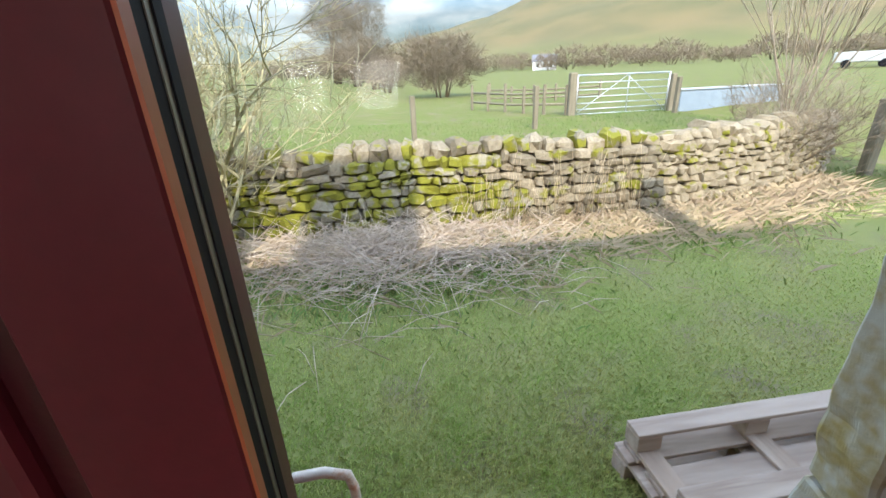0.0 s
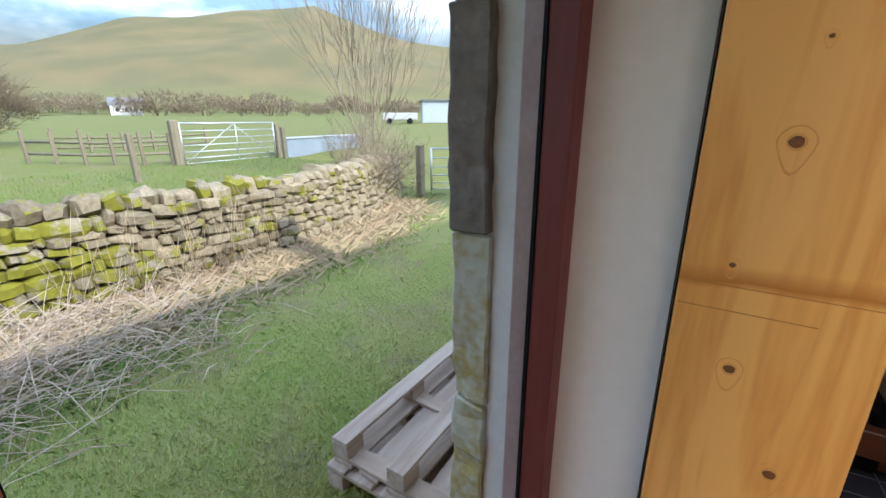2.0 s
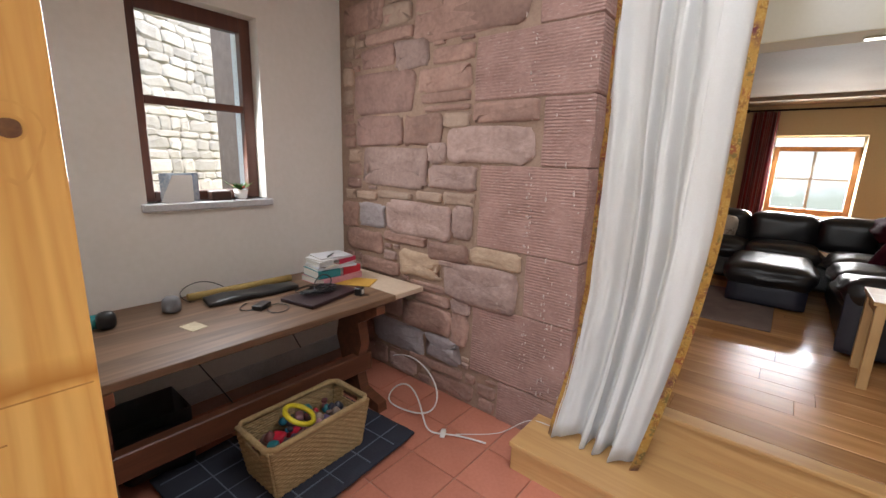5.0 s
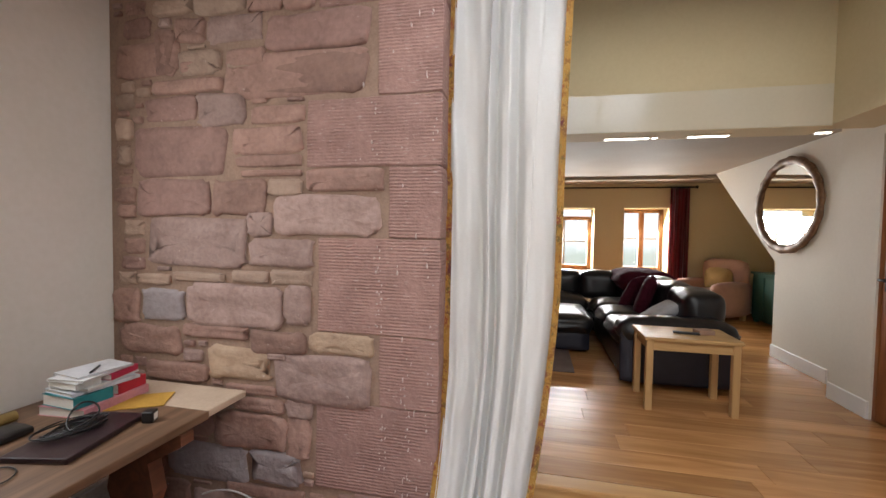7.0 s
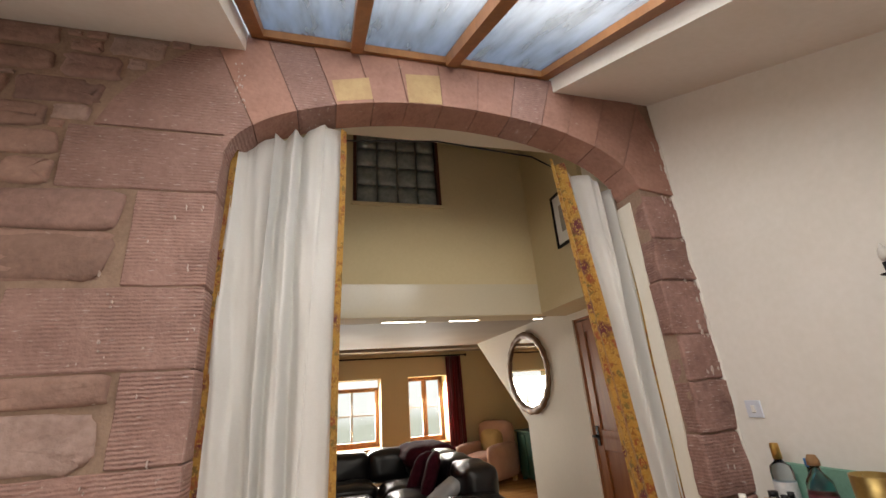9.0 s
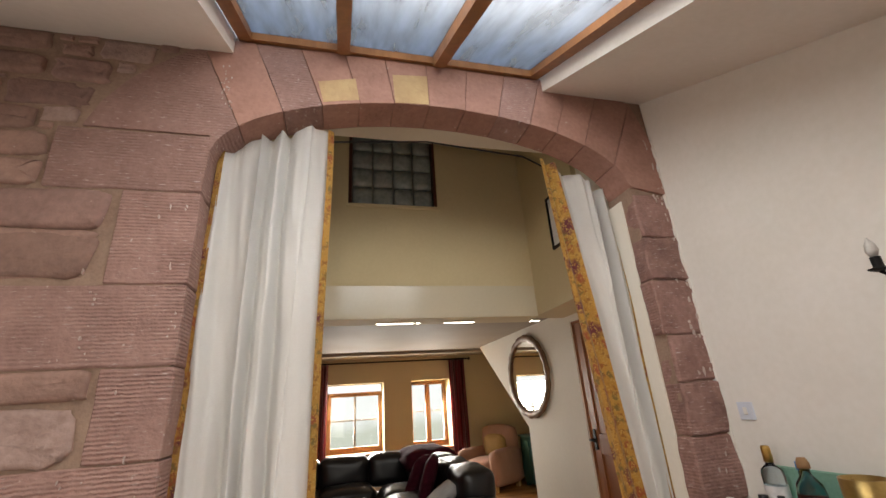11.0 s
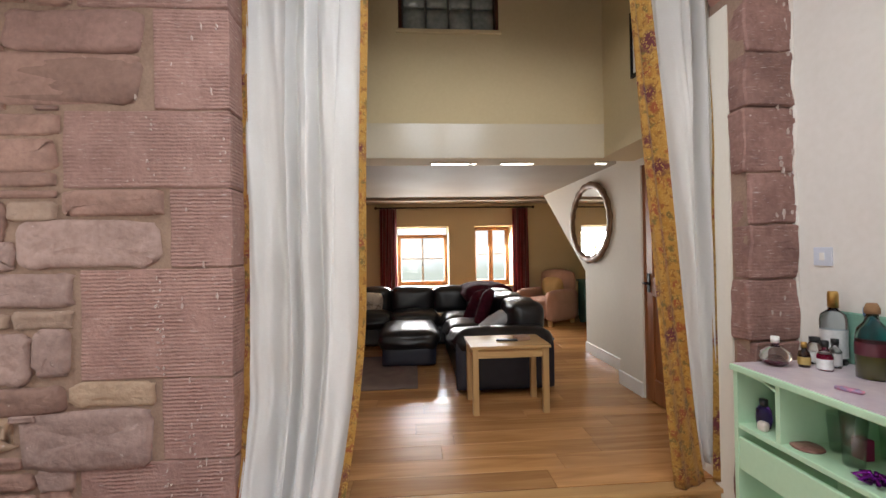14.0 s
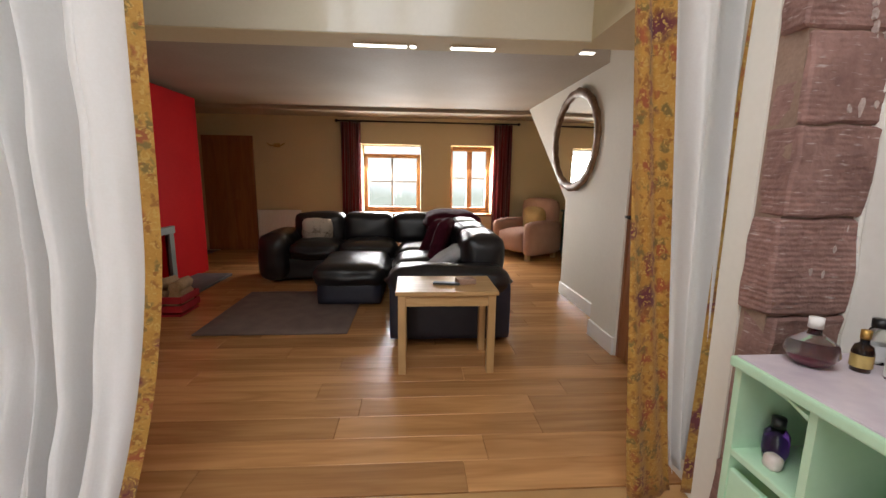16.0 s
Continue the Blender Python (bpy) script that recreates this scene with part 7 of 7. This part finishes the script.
M_PALY = wood("weathered_pallet_bearer", (0.48, 0.37, 0.28), (0.30, 0.21, 0.15), rough=0.9, axis=1, ring=9)


def pallet(at, turn, flip, label):
    p = thing("wooden_pallet", at, label, "pallet", "stacked pallets", turn=turn)

    def zz(a, b):
        return (0.144 - b, 0.144 - a) if flip else (a, b)
    for y in (-0.35, 0.0, 0.35):
        a, b = zz(0.0, 0.02)
        part("runner", boxes((-0.6, y - 0.05, a, 0.6, y + 0.05, b), bevel=0.003), M_PAL, p)
        for x in (-0.54, 0.0, 0.54):
            a, b = zz(0.02, 0.10)
            part("block", boxes((x - 0.06, y - 0.05, a, x + 0.06, y + 0.05, b), bevel=0.004), M_PAL, p)
    for x in (-0.54, 0.0, 0.54):
        a, b = zz(0.10, 0.122)
        part("bearer", boxes((x - 0.05, -0.4, a, x + 0.05, 0.4, b), bevel=0.003), M_PALY, p)
    for i in range(5):
        y = -0.34 + i * 0.17
        a, b = zz(0.122, 0.144)
        part("deck_board", boxes((-0.6, y - 0.06, a, 0.6, y + 0.06, b), bevel=0.003), M_PAL, p)
    return p


pallet((2.02, 1.285, GROUND + 0.005), 2, False, "weathered wooden pallet lying on the grass")
pallet((2.05, 1.26, GROUND + 0.15), 1, True, "weathered wooden pallet stacked upside down on another")
bh = thing("metal_hoop", (-0.03, 1.05, GROUND), "pale rusty bent metal tube beside the garden door", "hoop")
bm = bmesh.new()
tube(bm, [(0.17, 0, 0.0), (0.17, 0, 0.85), (0.175, 0, 0.895), (0.20, 0, 0.91), (0.27, 0, 0.915), (0.325, 0, 0.895), (0.335, 0, 0.85), (0.335, 0, 0.0)], 0.013, n=10)
part("tube", bm, mat("rusty_white_tube", (0.62, 0.55, 0.46), (0.40, 0.20, 0.10), rough=0.5, scale=14, contrast=(0.5, 0.7)), bh)

# stone building seen through the small window
nb = tagged(thing("stone_outbuilding", (9.3, -1.0, GROUND), "pale stone outbuilding opposite the small window", "building", turn=26), "", "")
M_PALESTONE = outdoor_stone("pale_limewashed_stone", (0.62, 0.52, 0.43), (0.46, 0.375, 0.305), 0.9)
lumps_p = [lump(i) for i in range(8)]
for me in lumps_p:
    me.materials.append(M_PALESTONE)
part("wall", boxes((0, -5, 0, 0.5, 4, 5)), M_PALESTONE, nb)
z = 0.0
while z < 4.6:
    h = rg.uniform(0.14, 0.3)
    y = -4.6
    while y < 1.2:
        w = rg.uniform(0.2, 0.6)
        o = new("stone", lumps_p[rg.randrange(8)])
        o.parent = nb
        o.matrix_basis = Matrix.LocRotScale((0.0, y + w / 2, z + h / 2), Euler((rg.uniform(-0.12, 0.12), 0, 0)), (0.09, w * 1.1, h * 1.14))
        y += w
    z += h
part("window_surround", boxes((-0.12, 0.1, 1.6, -0.04, 0.22, 3.2), (-0.12, 0.9, 1.6, -0.04, 1.02, 3.2), (-0.12, 0.1, 3.2, -0.04, 1.02, 3.36)), M_FARW, nb)
part("window_pane", boxes((-0.09, 0.22, 1.6, -0.085, 0.9, 3.2)), M_BLACK, nb)

# grass, dead stalks and dry growth at the foot of the wall
nr = np.random.RandomState(4)


def blades(name, n_, xy, h, w, bend, m, label, z_of=ground_z, lay_flat=0.0):
    V, Fc = [], []
    for i in range(n_):
        x, y = xy(i)
        z = z_of(x, y)
        a = nr.uniform(0, 6.283)
        hh = h * nr.uniform(0.5, 1.3)
        up = 1.0 - lay_flat * nr.uniform(0, 1)
        dx, dy = math.cos(a), math.sin(a)
        b = bend * nr.uniform(0.3, 1.3) + (1 - up) * 1.2
        k = len(V)
        V += [(x - dy * w, y + dx * w, z - 0.005), (x + dy * w, y - dx * w, z - 0.005), (x + dx * b * hh * 0.4 - dy * w * 0.7, y + dy * b * hh * 0.4 + dx * w * 0.7, z + hh * 0.6 * up), (x + dx * b * hh, y + dy * b * hh, z + hh * up)]
        Fc += [(k, k + 1, k + 2), (k + 1, k + 3, k + 2)]
    me = bpy.data.meshes.new(name)
    me.from_pydata(V, [], Fc)
    me.materials.append(m)
    return tagged(new(name, me), label, "grass", kind="stuff")


def tuft(name, a, b):
    m = mat(name, a, b, rough=0.8, scale=2.5, fine=30, bump=0.0, spec=0.2)
    return m


M_BLADE = tuft("lawn_blade", (0.25, 0.35, 0.075), (0.40, 0.38, 0.14))
M_STRAW = tuft("dry_straw", (0.50, 0.40, 0.25), (0.34, 0.24, 0.16))
M_DOCK = tuft("purple_brown_stalk", (0.38, 0.28, 0.22), (0.58, 0.48, 0.36))


def lawn_xy(i):
    d = 0.7 + 4.2 * nr.uniform(0, 1) ** 1.3
    a = nr.uniform(-0.75, 1.35)
    return 0.4 + (d + 0.6) * math.sin(a) * 1.1, 0.95 + d * abs(math.cos(a)) + nr.uniform(-0.1, 0.1)


blades("grass", 110000, lawn_xy, 0.022, 0.003, 1.1, M_BLADE, "short green lawn grass outside the garden door")
blades("meadow_grass", 24000, lambda i: (nr.uniform(-4, 9), 5.9 + 6 * nr.uniform(0, 1) ** 1.5), 0.06, 0.004, 0.6, tuft("meadow_blade", (0.11, 0.19, 0.04), (0.17, 0.2, 0.07)), "green meadow grass behind the field wall")


def verge_xy(i):
    x = nr.uniform(-2.2, 7.5)
    return x, wall_line(x) - 0.22 - abs(nr.normal(0, 0.5)) * (1.0 if x > 2 else 1.25)


blades("dry_grass", 11000, verge_xy, 0.18, 0.0028, 1.2, M_STRAW, "dry straw-coloured grass at the foot of the wall", lay_flat=0.8)
blades("green_weeds", 12000, verge_xy, 0.09, 0.006, 0.9, tuft("weed_leaf", (0.12, 0.19, 0.04), (0.2, 0.23, 0.07)), "green weeds among the dry grass")


def stalks(name, n_, xy, ln, m, label, flat, r=0.0035):
    bm = bmesh.new()
    for i in range(n_):
        x, y = xy(i)
        z = ground_z(x, y) + nr.uniform(0, 0.08)
        a = nr.uniform(0, 6.283)
        t = nr.uniform(*flat)
        L = ln * nr.uniform(0.5, 1.3)
        d = Vector((math.cos(a) * math.cos(t), math.sin(a) * math.cos(t), math.sin(t)))
        p0 = Vector((x, y, z))
        tube(bm, [p0, p0 + d * L * 0.5 + Vector((0, 0, 0.04)), p0 + d * L + Vector((0, 0, -0.02))], [r, r * 0.8, r * 0.5], n=3)
    return tagged(part(name, bm, m), label, "stalks", kind="stuff")


heap = lambda i: (nr.normal(0.4, 0.85), wall_line(0.5) - 0.35 - abs(nr.normal(0, 0.75)))
stalks("dead_stalks", 1150, heap, 0.62, M_DOCK, "heap of fallen purple-brown dead stalks", (0.03, 0.7), 0.0042)
stalks("pale_stalks", 330, heap, 0.6, tuft("bleached_stalk", (0.56, 0.46, 0.34), (0.40, 0.30, 0.22)), "bleached dead stalks lying over the heap", (0.02, 0.6), 0.0045)
blades("heap_weeds", 9000, heap, 0.07, 0.006, 1.1, tuft("heap_leaf", (0.13, 0.22, 0.05), (0.19, 0.25, 0.08)), "dark green weeds growing through the dead stalks")
stalks("fallen_straw", 480, verge_xy, 0.5, M_STRAW, "fallen straw stalks along the wall", (0.0, 0.6))
stalks("standing_reeds", 110, lambda i: (nr.uniform(1.3, 3.6), wall_line(2) - nr.uniform(0.2, 0.5)), 0.85, M_STRAW, "upright dry reeds against the field wall", (1.15, 1.55))

# ---- pieces of walls and floors ----
rs = random.Random(12)


def block(x0, x1, z0, z1, proud, m, depth=0.06, jit=0.014, gap=0.004):
    """One stone of the arch wall: an uneven rounded outline, a worn edge and a lumpy face."""
    bm = bmesh.new()
    x0, x1, z0, z1 = x0 + gap, x1 - gap, z0 + gap, z1 - gap
    cx, cz, hx, hz_ = (x0 + x1) / 2, (z0 + z1) / 2, (x1 - x0) / 2, (z1 - z0) / 2
    jit = min(jit, min(hx, hz_) * 0.2)
    N, pw = 20, rs.uniform(0.20, 0.36)
    ring = []
    for i in range(N):
        a = 2 * math.pi * (i + 0.5) / N
        c, s = math.cos(a), math.sin(a)
        k = rs.uniform(-1, 1) * jit
        ring.append((cx + math.copysign(abs(c) ** pw, c) * (hx + k), cz + math.copysign(abs(s) ** pw, s) * (hz_ + rs.uniform(-1, 1) * jit * 0.6)))
    m1 = min(hx, hz_)
    tilt, lift, ph = rs.uniform(-0.005, 0.005), rs.uniform(-0.005, 0.005), rs.uniform(0, 50)

    def lay_ring(inset, y, rough):
        fx, fz = max(0.1, 1 - inset / hx), max(0.1, 1 - inset / hz_)
        out = []
        for x, z in ring:
            u, w = (x - cx) * fx, (z - cz) * fz
            dent = noise.noise((x * 2, ph, 9 * w)) + 0.8 * noise.noise((14 * (cx + u), ph, 17 * (cz + w))) + 0.5 * noise.noise((36 * (cx + u), ph, 42 * (cz + w)))
            out.append(bm.verts.new((cx + u, ARCH + y + tilt * u / hx + lift * w / hz_ + rough * dent, cz + w)))
        return out
    amp = min(0.017, m1 * 0.15)
    rings = [lay_ring(0.0, -depth, 0.0), lay_ring(0.0, proud - 0.014, 0.0), lay_ring(min(0.005, m1 * 0.12), proud - 0.004, amp * 0.4)]
    rings += [lay_ring(m1 * k, proud + 0.003 * k, amp) for k in (0.25, 0.48, 0.72)]
    cen = bm.verts.new((cx, ARCH + proud + rs.uniform(-0.004, 0.006), cz))
    for A, B in zip(rings, rings[1:]):
        for i in range(N):
            j = (i + 1) % N
            bm.faces.new((A[i], A[j], B[j], B[i])).smooth = True
    for i in range(N):
        bm.faces.new((rings[-1][i], rings[-1][(i + 1) % N], cen)).smooth = True
    bmesh.ops.recalc_face_normals(bm, faces=list(bm.faces))
    return part("stone", bm, m, wall)


JL = 1.315                                   # edge of the left jamb
JR = JAMB_R
quoins = [(JL, 1.76, 0.0, 0.26), (JL, 1.98, 0.26, 0.725), (JL, 1.63, 0.725, 1.09), (JL, 1.97, 1.09, 1.585), (JL, 1.585, 1.585, 1.943), (JL, 2.035, 1.943, 2.295), (JL, 1.65, 2.295, 2.755), (JL, 1.975, 2.755, 3.08)]
for x0, x1, z0, z1 in quoins:
    bm = rough_block(x0, ARCH - 0.235, z0 + 0.003, x1 - 0.004, ARCH + 0.004, z1 - 0.003, cuts=4, amp=0.007, bevel=0.005, soft=False)
    part("quoin", bm, M_SANDT, wall)


def extrados(z):
    if z <= 3.06:
        return 0.0
    u = min(1.0, (z - 2.95) / 1.05)
    return ARCH_X + 1.80 * math.sqrt(1 - u * u)


def left_edge(z0, z1):
    e = JL
    for a, b, c, d in quoins:
        if c < z1 - 0.004 and d > z0 + 0.004:
            e = max(e, b)
    return max(e, extrados(z0))


# the rubble as it is laid: kind, from x to x, from z to z
LOWER_STONES = [("S", 2.16, 2.48, 0.62, 0.7), ("G", 1.99, 2.15, 0.61, 0.72), ("S", 2.15, 2.6, 0.41, 0.61), ("S", 2.01, 2.15, 0.39, 0.62), ("B", 2.39, 2.91, 0.19, 0.41), ("B", 2.06, 2.37, 0.24, 0.42), ("S", 2.04, 2.53, 0.15, 0.22)]
DESK_STONES = [("B", 2.8, 3.09, 1.09, 1.27), ("S", 3.11, 3.29, 1.06, 1.27), ("G", 2.16, 2.78, 1.08, 1.32), ("G", 2.02, 2.16, 1.12, 1.33), ("C", 1.65, 2.02, 0.97, 1.09), ("S", 2.04, 2.37, 0.95, 1.08), ("S", 2.38, 2.81, 1.01, 1.09), ("S", 2.82, 3.25, 0.89, 1.06), ("C", 2.24, 2.63, 0.79, 0.98), ("G", 2.15, 2.26, 0.92, 0.96), ("G", 1.66, 2.21, 0.71, 0.97), ("S", 2.64, 3.06, 0.75, 0.86), ("S", 2.21, 2.53, 0.71, 0.77)]
MIDDLE_STONES = [("L", 2.06, 2.27, 1.8, 1.89), ("S", 1.61, 2.04, 1.82, 1.94), ("D", 2.63, 3.11, 1.69, 1.9), ("S", 2.28, 2.62, 1.69, 1.89), ("G", 2.24, 2.38, 1.58, 1.72), ("G", 1.63, 2.23, 1.59, 1.81), ("G", 2.39, 3.05, 1.41, 1.69), ("G", 1.99, 2.38, 1.42, 1.58), ("L", 2.89, 3.12, 1.29, 1.36), ("L", 2.53, 2.87, 1.32, 1.38), ("L", 2.26, 2.49, 1.33, 1.4), ("L", 2, 2.25, 1.32, 1.41)]
UPPER_STONES = [("S", 2.83, 3.26, 2.47, 2.68), ("S", 2.55, 2.82, 2.47, 2.55), ("L", 2.36, 2.51, 2.48, 2.53), ("S", 1.7, 2.52, 2.32, 2.54), ("S", 2.53, 3, 2.37, 2.45), ("L", 3.14, 3.26, 2.3, 2.39), ("L", 3.15, 3.26, 2.12, 2.25), ("L", 3.16, 3.26, 1.98, 2.1), ("D", 2.7, 3.06, 2.22, 2.36), ("G", 2.4, 2.7, 2.18, 2.36), ("S", 2.05, 2.38, 2.18, 2.28), ("D", 2.52, 3.13, 1.91, 2.2), ("S", 2.06, 2.49, 2.02, 2.17), ("S", 2.06, 2.47, 1.95, 2.02), ("S", 2.06, 2.43, 1.9, 1.94), ("L", 2.56, 2.83, 2.47, 2.6), ("S", 2.27, 2.52, 2.49, 2.59), ("S", 1.7, 2.52, 2.32, 2.55)]
HEAD_STONES = [("S", 2.78, 3.08, 3.38, 3.5), ("S", 2.1, 2.74, 3.36, 3.49), ("D", 1.81, 2.06, 3.34, 3.49), ("D", 1.87, 2.22, 3.19, 3.34), ("S", 2.24, 2.94, 3.2, 3.32), ("S", 2.96, 3.12, 3.22, 3.32), ("S", 2.7, 3.09, 3.06, 3.17), ("S", 2.06, 2.6, 3.05, 3.18), ("G", 1.9, 2.05, 3.1, 3.18), ("S", 1.99, 2.59, 2.9, 3.03), ("S", 2.58, 2.76, 2.91, 3.02), ("S", 2.77, 3.06, 2.91, 3.02), ("L", 2.73, 2.99, 2.8, 2.89), ("L", 2.39, 2.72, 2.78, 2.89), ("S", 2.18, 2.39, 2.77, 2.89), ("S", 1.97, 2.17, 2.76, 2.89), ("S", 2.65, 2.85, 2.64, 2.78), ("G", 2.29, 2.64, 2.62, 2.77), ("D", 1.68, 2.27, 2.55, 2.74), ("S", 2.85, 2.98, 2.48, 2.73), ("S", 2.1, 2.73, 3.52, 3.64), ("S", 2.76, 3.09, 3.53, 3.64)]
KINDS = {"S": M_SAND, "D": M_SANDD, "G": M_SANDG, "L": M_SANDL, "B": M_SANDB, "C": M_SANDC2}
laid = []
for kind, x0, x1, z0, z1 in LOWER_STONES + DESK_STONES + MIDDLE_STONES + UPPER_STONES + HEAD_STONES:
    x0 = max(x0, left_edge(z0 + 0.02, z1 - 0.02) + 0.006)
    laid.append((x0, x1, z0, z1))
    block(x0, x1, z0, z1, rs.uniform(0.004, 0.020), KINDS[kind], jit=0.02, gap=0.002)
# pinnings and smaller stones where the list leaves room
MIX = [M_SAND] * 6 + [M_SANDD] * 3 + [M_SANDG] * 2 + [M_SANDL]


def room(x0, x1, z0, z1):
    return x0 > left_edge(z0, z1) and all(x1 < a or x0 > b or z1 < c or z0 > d for a, b, c, d in laid)


for w, h in ((0.34, 0.16), (0.24, 0.12), (0.16, 0.09), (0.10, 0.06), (0.07, 0.04), (0.12, 0.03)):
    z = 0.01
    while z + h < 3.66:
        x = 1.33
        while x + w < 3.30:
            ww, hh = w * rs.uniform(0.8, 1.1), h * rs.uniform(0.85, 1.1)
            if room(x - 0.004, x + ww + 0.004, z - 0.003, z + hh + 0.003):
                laid.append((x, x + ww, z, z + hh))
                block(x, x + ww, z, z + hh, rs.uniform(0.001, 0.010), rs.choice(MIX), gap=0.002)
                x += ww
            x += 0.02
        z += 0.015

# right pier of the arch
z = 0.0
i = 0
while z < 2.88:
    h = rs.uniform(0.24, 0.40)
    if 2.9 - (z + h) < 0.2:
        h = 2.9 - z
    out = (0.0, 0.022, 0.008)[i % 3]
    bm = rough_block(WEST + 0.002, ARCH - 0.10, z + 0.003, JR + out - 0.02, ARCH + 0.006 + rs.uniform(0, 0.012), z + h - 0.003, cuts=9, amp=0.015, bevel=0.008, soft=False)
    part("quoin", bm, M_SANDP, wall)
    z += h
    i += 1

# ragged white plaster edge where the west wall meets the pier
z = 0.0
while z < 3.3:
    h = rs.uniform(0.02, 0.08)
    w = rs.uniform(0.003, 0.020)
    bm = rough_block(WEST - 0.002, ARCH - 0.06, z, WEST + w, ARCH + 0.014, z + h + 0.01, cuts=2, amp=0.010, bevel=0.003, soft=False)
    part("plaster_edge", bm, M_WHITE, wall)
    z += h

# voussoirs of the arch: joints on the soffit from the left springing to the right
JOINTS = (1.315, 1.19, 0.975, 0.77, 0.56, 0.36, 0.145, -0.08, -0.30, -0.51, -0.69, -0.88, -1.07, JAMB_R - 0.02)


def outer_pt(x):
    """The far end of the joint that starts on the soffit at x."""
    q_ = x + (x - ARCH_X) * 0.20
    z_ = SPRING + 1.05 * math.sqrt(max(0.0, 1 - ((q_ - ARCH_X) / 1.80) ** 2))
    return max(q_, WEST + 0.004), min(z_, 3.735)


for i, (xa, xb) in enumerate(zip(JOINTS, JOINTS[1:])):
    xa, xb = xa - 0.0015, xb + 0.0015
    inner = [(xa + (xb - xa) * k / 4, arch_z(xa + (xb - xa) * k / 4)) for k in range(5)]
    outer = [outer_pt(xb + (xa - xb) * k / 3) for k in range(4)]
    if i == 0:
        outer = outer[:1] + [(extrados(zz), zz) for zz in (3.60, 3.50, 3.38, 3.24, 3.09)] + [(JL + 0.003, 3.086)]
    if i == len(JOINTS) - 2:
        outer = [(WEST + 0.004, 2.905), (WEST + 0.004, 3.3)] + outer[-1:]
    y0 = ARCH + rs.uniform(0.006, 0.012)
    bm = prism(inner + outer, y0, ARCH - 0.22, 1)
    bmesh.ops.bevel(bm, geom=list(bm.edges), offset=0.0025, segments=1, affect="EDGES")
    stone = part("voussoir", bm, M_SANDT if i in (0, 2, 8) else M_SANDS, wall)
    if i in (3, 5):
        base = [(x, z + (0.022 if i == 3 else 0.004)) for x, z in inner[::-1]]
        fa, fb = base[0], base[-1]
        lift = 0.15 if i == 3 else 0.215
        part("pale_stone_patch", prism([(x + (0.004 if k == 0 else -0.004 if k == 4 else 0), z) for k, (x, z) in enumerate(base)] + [(fb[0] + (fb[0] - ARCH_X) * 0.05 - 0.004, fb[1] + lift - 0.01), (fa[0] + (fa[0] - ARCH_X) * 0.05 + 0.004, fa[1] + lift)], y0 - 0.004, y0 + 0.0025, 1), M_SANDC, wall, "pale cream patch on a voussoir")

# splashes of old lime on the dressed stones
def splash(x, z, w, h):
    N = 9
    poly = []
    for i in range(N):
        a = 2 * math.pi * i / N
        k = rs.uniform(0.45, 1.1)
        poly.append((x + w * k * math.cos(a), z + h * k * math.sin(a)))
    part("lime_splash", prism(poly, ARCH - 0.004, ARCH + rs.uniform(0.010, 0.014), 1), M_LIME, wall)


M_LIME = mat("old_lime_splash", (0.55, 0.46, 0.41), (0.42, 0.32, 0.28), rough=0.95, scale=60, fine=140, bump=0.5)
for i in range(34):
    splash(rs.uniform(WEST + 0.01, WEST + 0.12), rs.uniform(0.6, 3.0), rs.uniform(0.003, 0.010), rs.uniform(0.006, 0.03))
for i in range(26):
    x = rs.choice((1.50, 1.52, 1.40, 1.74)) + rs.uniform(-0.05, 0.05)
    splash(x, rs.uniform(0.2, 2.7), rs.uniform(0.002, 0.005), rs.uniform(0.004, 0.022))

# lime runs down the dressed stones and over the springing of the arch
for x, z0, z1, k in ((1.63, 1.08, 1.56, 26), (1.60, 0.40, 0.72, 14), (1.47, 0.30, 1.02, 22), (1.36, 0.3, 1.5, 16), (1.66, 1.98, 2.28, 10), (1.35, 2.0, 2.2, 5)):
    for i in range(k):
        splash(x + rs.uniform(-0.018, 0.018), rs.uniform(z0, z1), rs.uniform(0.002, 0.006), rs.uniform(0.002, 0.009))
for i in range(26):
    q_ = rs.random()
    splash(1.24 + 0.06 * q_ + rs.uniform(-0.03, 0.03), 3.16 + 0.46 * q_, rs.uniform(0.002, 0.007), rs.uniform(0.003, 0.010))
for i in range(40):
    splash(WEST + rs.uniform(0.0, 0.06) + 0.10 * rs.random() ** 3, rs.uniform(0.9, 3.4), rs.uniform(0.003, 0.009), rs.uniform(0.006, 0.03))

# terracotta tiles
TW = 0.305
me = bpy.data.meshes.new("tile")
bm = boxes((-TW / 2 + 0.003, -TW / 2 + 0.003, -0.012, TW / 2 - 0.003, TW / 2 - 0.003, 0.0), bevel=0.003)
bm.to_mesh(me)
bm.free()
me.materials.append(M_TERRA)
gr = bpy.data.objects["floor_garden_room"]
for i in range(16):
    for j in range(9):
        x, y = WEST + 0.15 + i * TW, ARCH + 0.12 + j * TW
        if x > EAST or y > 0.45:
            continue
        o = new("tile", me)
        o.parent = gr
        o.matrix_basis = pose(x, y, 0.0)

# oak boards
lf = bpy.data.objects["floor_living_room"]
PW = 0.185
y, row = -2.28, 0
while y > SOUTH:
    x = -3.05 - rs.uniform(0, 1.2)
    while x < 3.2:
        ln = rs.uniform(0.9, 2.1)
        a, b = max(x, -3.05), min(x + ln, 3.2)
        if b - a > 0.02:
            bm = boxes((a + 0.001, y - PW + 0.001, FLOOR2 - 0.018, b - 0.001, y - 0.001, FLOOR2), bevel=0.0012)
            part("floorboard", bm, M_OAK, lf)
        x += ln
    y -= PW
    row += 1
